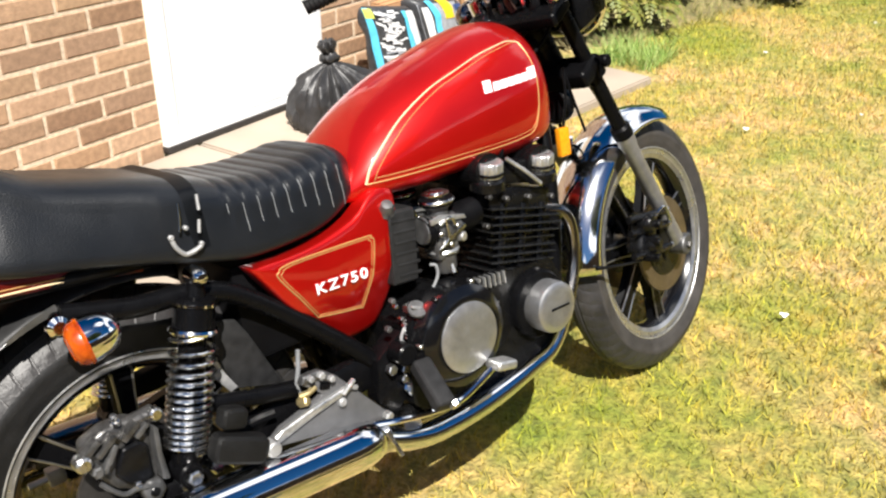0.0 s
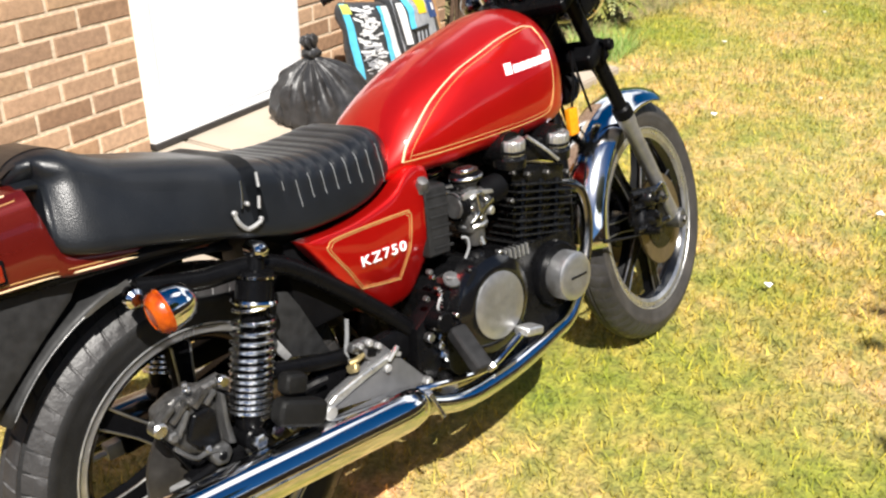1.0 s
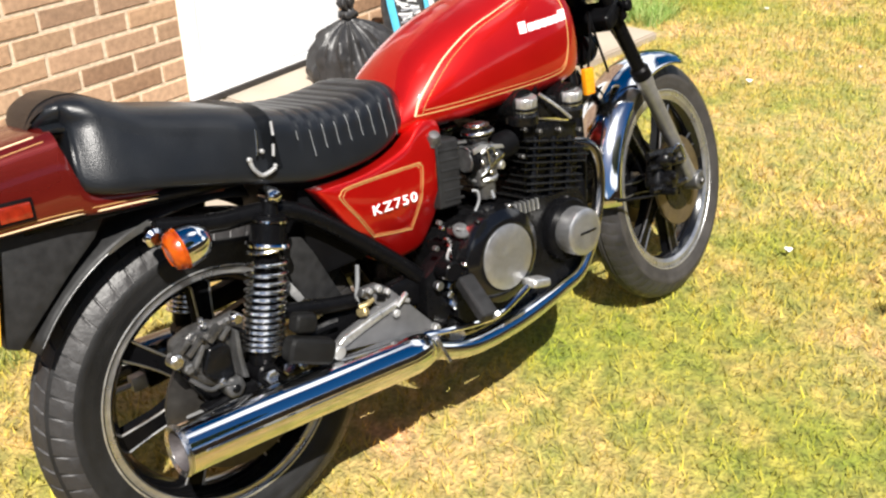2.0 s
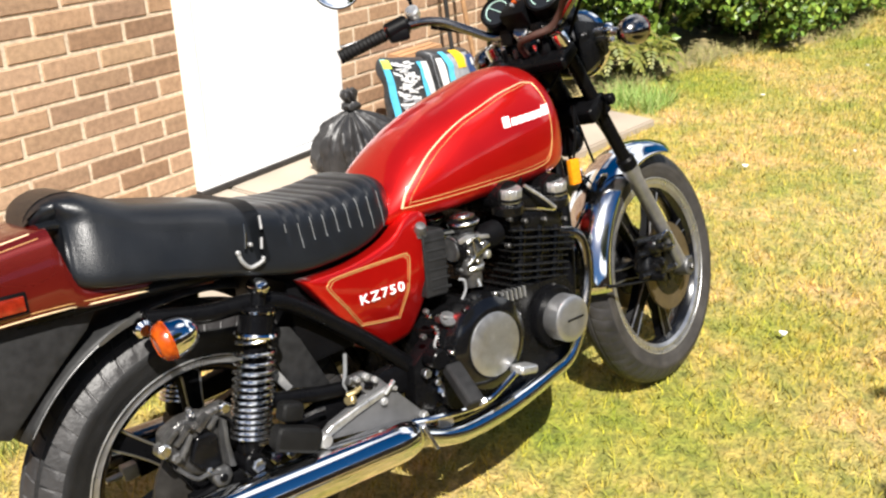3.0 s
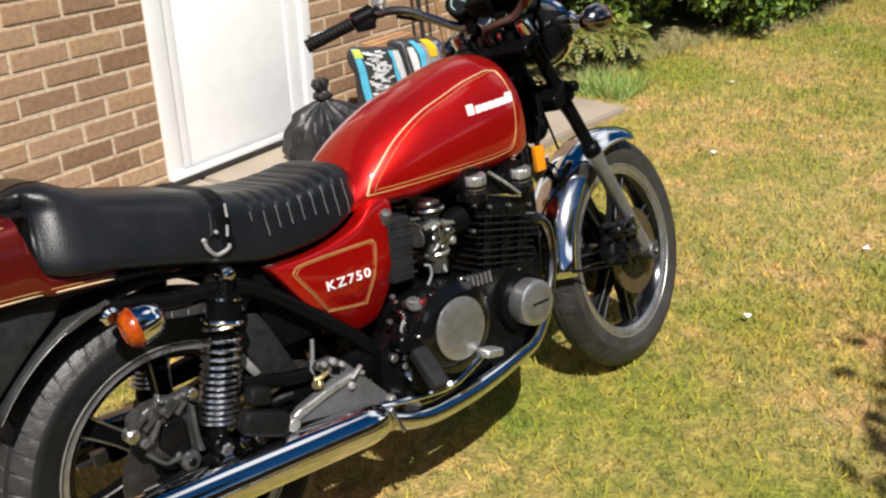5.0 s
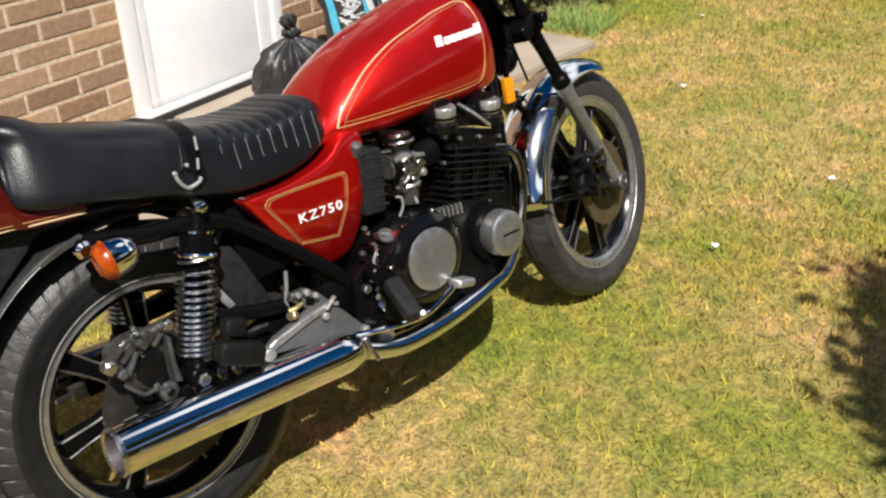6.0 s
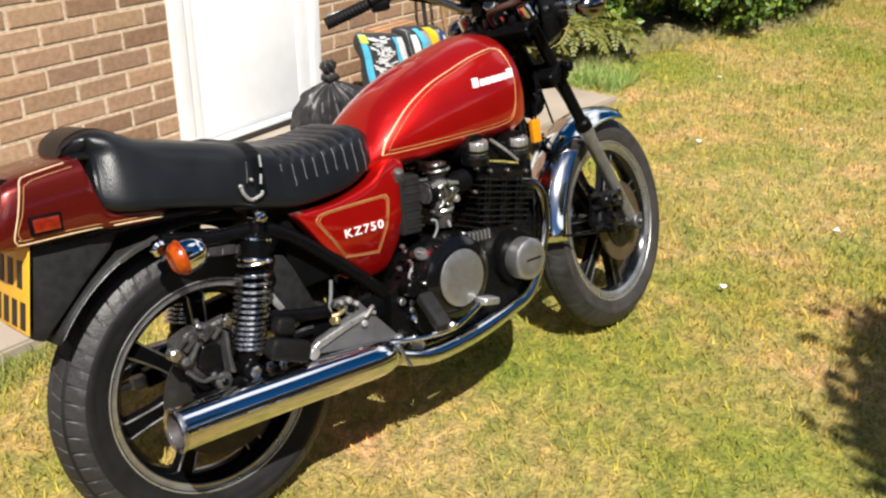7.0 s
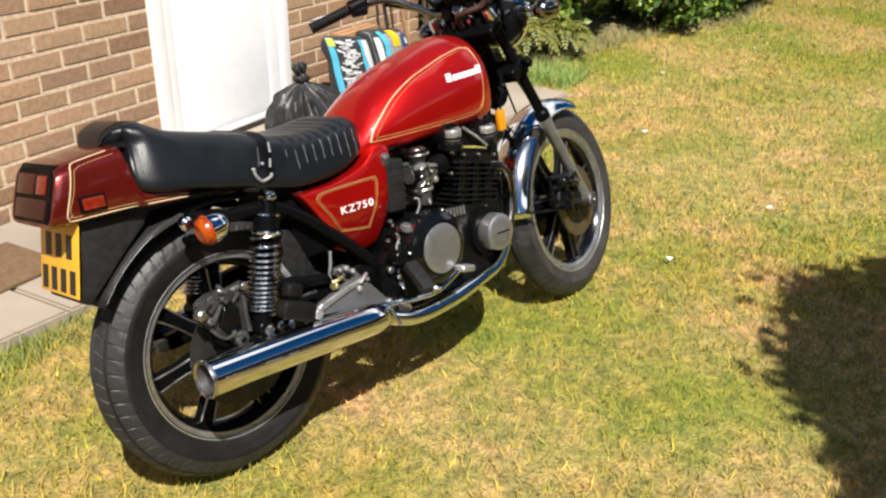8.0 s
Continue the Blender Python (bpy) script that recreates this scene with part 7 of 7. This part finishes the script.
def blades(name, n, x0, x1, y0, y1, lo, hi, width, seed, keep=None):
    rng = np.random.RandomState(seed)
    x = x0 + (x1 - x0) * rng.uniform(size=n) ** 1.25
    y = rng.uniform(y0, y1, n)
    ey = np.interp(x, [e[0] for e in edge_y], [e[1] for e in edge_y])
    ok = (y < ey - 0.005) | (x > 2.2)
    if keep is not None:
        ok &= keep(x, y)
    x, y = x[ok], y[ok]
    n = len(x)
    a = rng.uniform(0, 2 * np.pi, n)
    h = rng.uniform(lo, hi, n)
    lean = rng.uniform(0.2, 1.2, n) * h
    w = width * rng.uniform(0.6, 1.4, n)
    b2 = a + rng.uniform(-1.2, 1.2, n)
    z = np.full(n, -0.014)
    p0 = np.stack([x - np.sin(a) * w, y + np.cos(a) * w, z], 1)
    p1 = np.stack([x + np.sin(a) * w, y - np.cos(a) * w, z], 1)
    p2 = np.stack([x + np.cos(b2) * lean, y + np.sin(b2) * lean, z + h], 1)
    co = np.stack([p0, p1, p2], 1).reshape(-1, 3)
    me = bpy.data.meshes.new(name)
    me.from_pydata(co.tolist(), [], np.arange(len(co)).reshape(-1, 3).tolist())
    return me


GRASS = grass_material()
thin = np.random.RandomState(8)
me = blades("grass", 290000, -3.8, 8.0, -5.4, -0.7, 0.012, 0.042, 0.0026, 31,
            lambda x, y: thin.uniform(size=len(x)) < np.clip((x + 3.8) / 1.6, 0, 1) * np.clip((y + 5.4) / 1.6, 0, 1) * np.clip((8.0 - x) / 2.0, 0, 1))
me.materials.append(GRASS)
tagged(new("grass", me), "short dry yellow-green grass blades of the lawn", "grass", kind="stuff")
me = blades("grass_tuft", 900, 2.24, 2.6, -1.05, -0.72, 0.05, 0.15, 0.0022, 32)
me.materials.append(piece_mat("fresh long grass", [(0.12, 0.26, 0.04), (0.25, 0.4, 0.08), (0.4, 0.42, 0.16)], 0.6, 20, 0.0, island=True))
tagged(new("grass_tuft", me), "tuft of long fresh green grass at the path's end", "grass", kind="stuff")
me = blades("grass_tuft", 15000, 2.6, 6.6, -1.72, -0.6, 0.02, 0.12, 0.0022, 33, lambda x, y: np.abs(y - np.interp(x, [f[0] for f in front], [f[1] for f in front]) - 0.06 - 0.05 * np.sin(9 * x)) < 0.1 + 0.06 * np.sin(5.3 * x + 1))
me.materials.append(piece_mat("rough dry grass", [(0.14, 0.19, 0.04), (0.3, 0.3, 0.09), (0.42, 0.34, 0.15), (0.24, 0.26, 0.08)], 0.7, 20, 0.0, island=True))
tagged(new("grass_tuft", me), "rough longer grass along the hedge's foot", "grass", kind="stuff")

me = blades("grass_tuft", 42000, -2.9, 0.4, -1.7, -0.4, 0.02, 0.07, 0.0022, 34, lambda x, y: np.abs(y + 0.05 + 0.04 * np.sin(7 * x) - np.interp(x, [e[0] for e in edge_y], [e[1] for e in edge_y])) < 0.05 + 0.04 * np.sin(4.1 * x))
me.materials.append(piece_mat("weedy green grass", [(0.1, 0.16, 0.03), (0.2, 0.25, 0.05), (0.33, 0.3, 0.1), (0.15, 0.2, 0.04)], 0.7, 20, 0.0, island=True))
tagged(new("grass_tuft", me), "weedy green grass along the path's edge", "grass", kind="stuff")

# ---- bricks ----


def brick_mesh(length, seed):
    rng = random.Random(seed)
    bm = bmesh.new()
    L, h, d, c = length / 2, (BH - 0.013) / 2, 0.03, 0.004
    j = lambda: rng.uniform(-0.0018, 0.0018)
    back = [bm.verts.new((sx * L, d, sz * h)) for sx, sz in ((-1, -1), (1, -1), (1, 1), (-1, 1))]
    mid_ = [bm.verts.new((sx * L + j(), c, sz * h + j())) for sx, sz in ((-1, -1), (1, -1), (1, 1), (-1, 1))]
    front = [bm.verts.new((sx * (L - c) + j(), j() * 0.5, sz * (h - c) + j())) for sx, sz in ((-1, -1), (1, -1), (1, 1), (-1, 1))]
    bm.faces.new(front)
    for a, b_ in ((mid_, front), (back, mid_)):
        for k in range(4):
            bm.faces.new((a[k], a[(k + 1) % 4], b_[(k + 1) % 4], b_[k]))
    return finish(bm, "brick", BRICK, 0)


FULL = [brick_mesh(BW - 0.0125, k) for k in range(5)]
HALF = [brick_mesh(BW / 2 - 0.0125, 10 + k) for k in range(3)]
rnd = random.Random(8)
rest = bmesh.new()
FAR = {}


def lay(x0, x1, z, half, k):
    """One brick between two ends of its joint pitch."""
    near = -1.95 < (x0 + x1) / 2 and z < 1.36
    me_ = rnd.choice(HALF if half else FULL)
    m = pose((x0 + x1) / 2, rnd.uniform(-0.0015, 0.0015), z + BH / 2, 0, rnd.uniform(-0.3, 0.3), 0)
    if near:
        ob = new("brick", me_)
        ob.parent = wall
        ob.matrix_local = m
    else:
        FAR.setdefault(me_, []).append(m)


for k in range(-2, 31):
    z = Z0 + BH * k
    x = 0.0
    first = True
    while x > -4.1:
        half = first and k % 2 == 0
        w = BW / 2 if half else BW
        lay(x - w, x, z, half, k)
        x -= w
        first = False
    x, first = DOOR_W, True
    while x < WALL_END - 0.06:
        half = (first and k % 2 == 0) or x + BW > WALL_END + 0.02
        w = BW / 2 if half else BW
        lay(x, x + w, z, half, k)
        x += w
        first = False
for me_, ms in FAR.items():
    for m in ms:
        c = me_.copy()
        c.transform(m)
        rest.from_mesh(c)
        bpy.data.meshes.remove(c)
me = bpy.data.meshes.new("bricks_above")
rest.to_mesh(me)
rest.free()
me.materials.append(BRICK_J)
rest_ob = new("bricks_above", me)
rest_ob.parent = wall
tagged(rest_ob, kind="stuff")
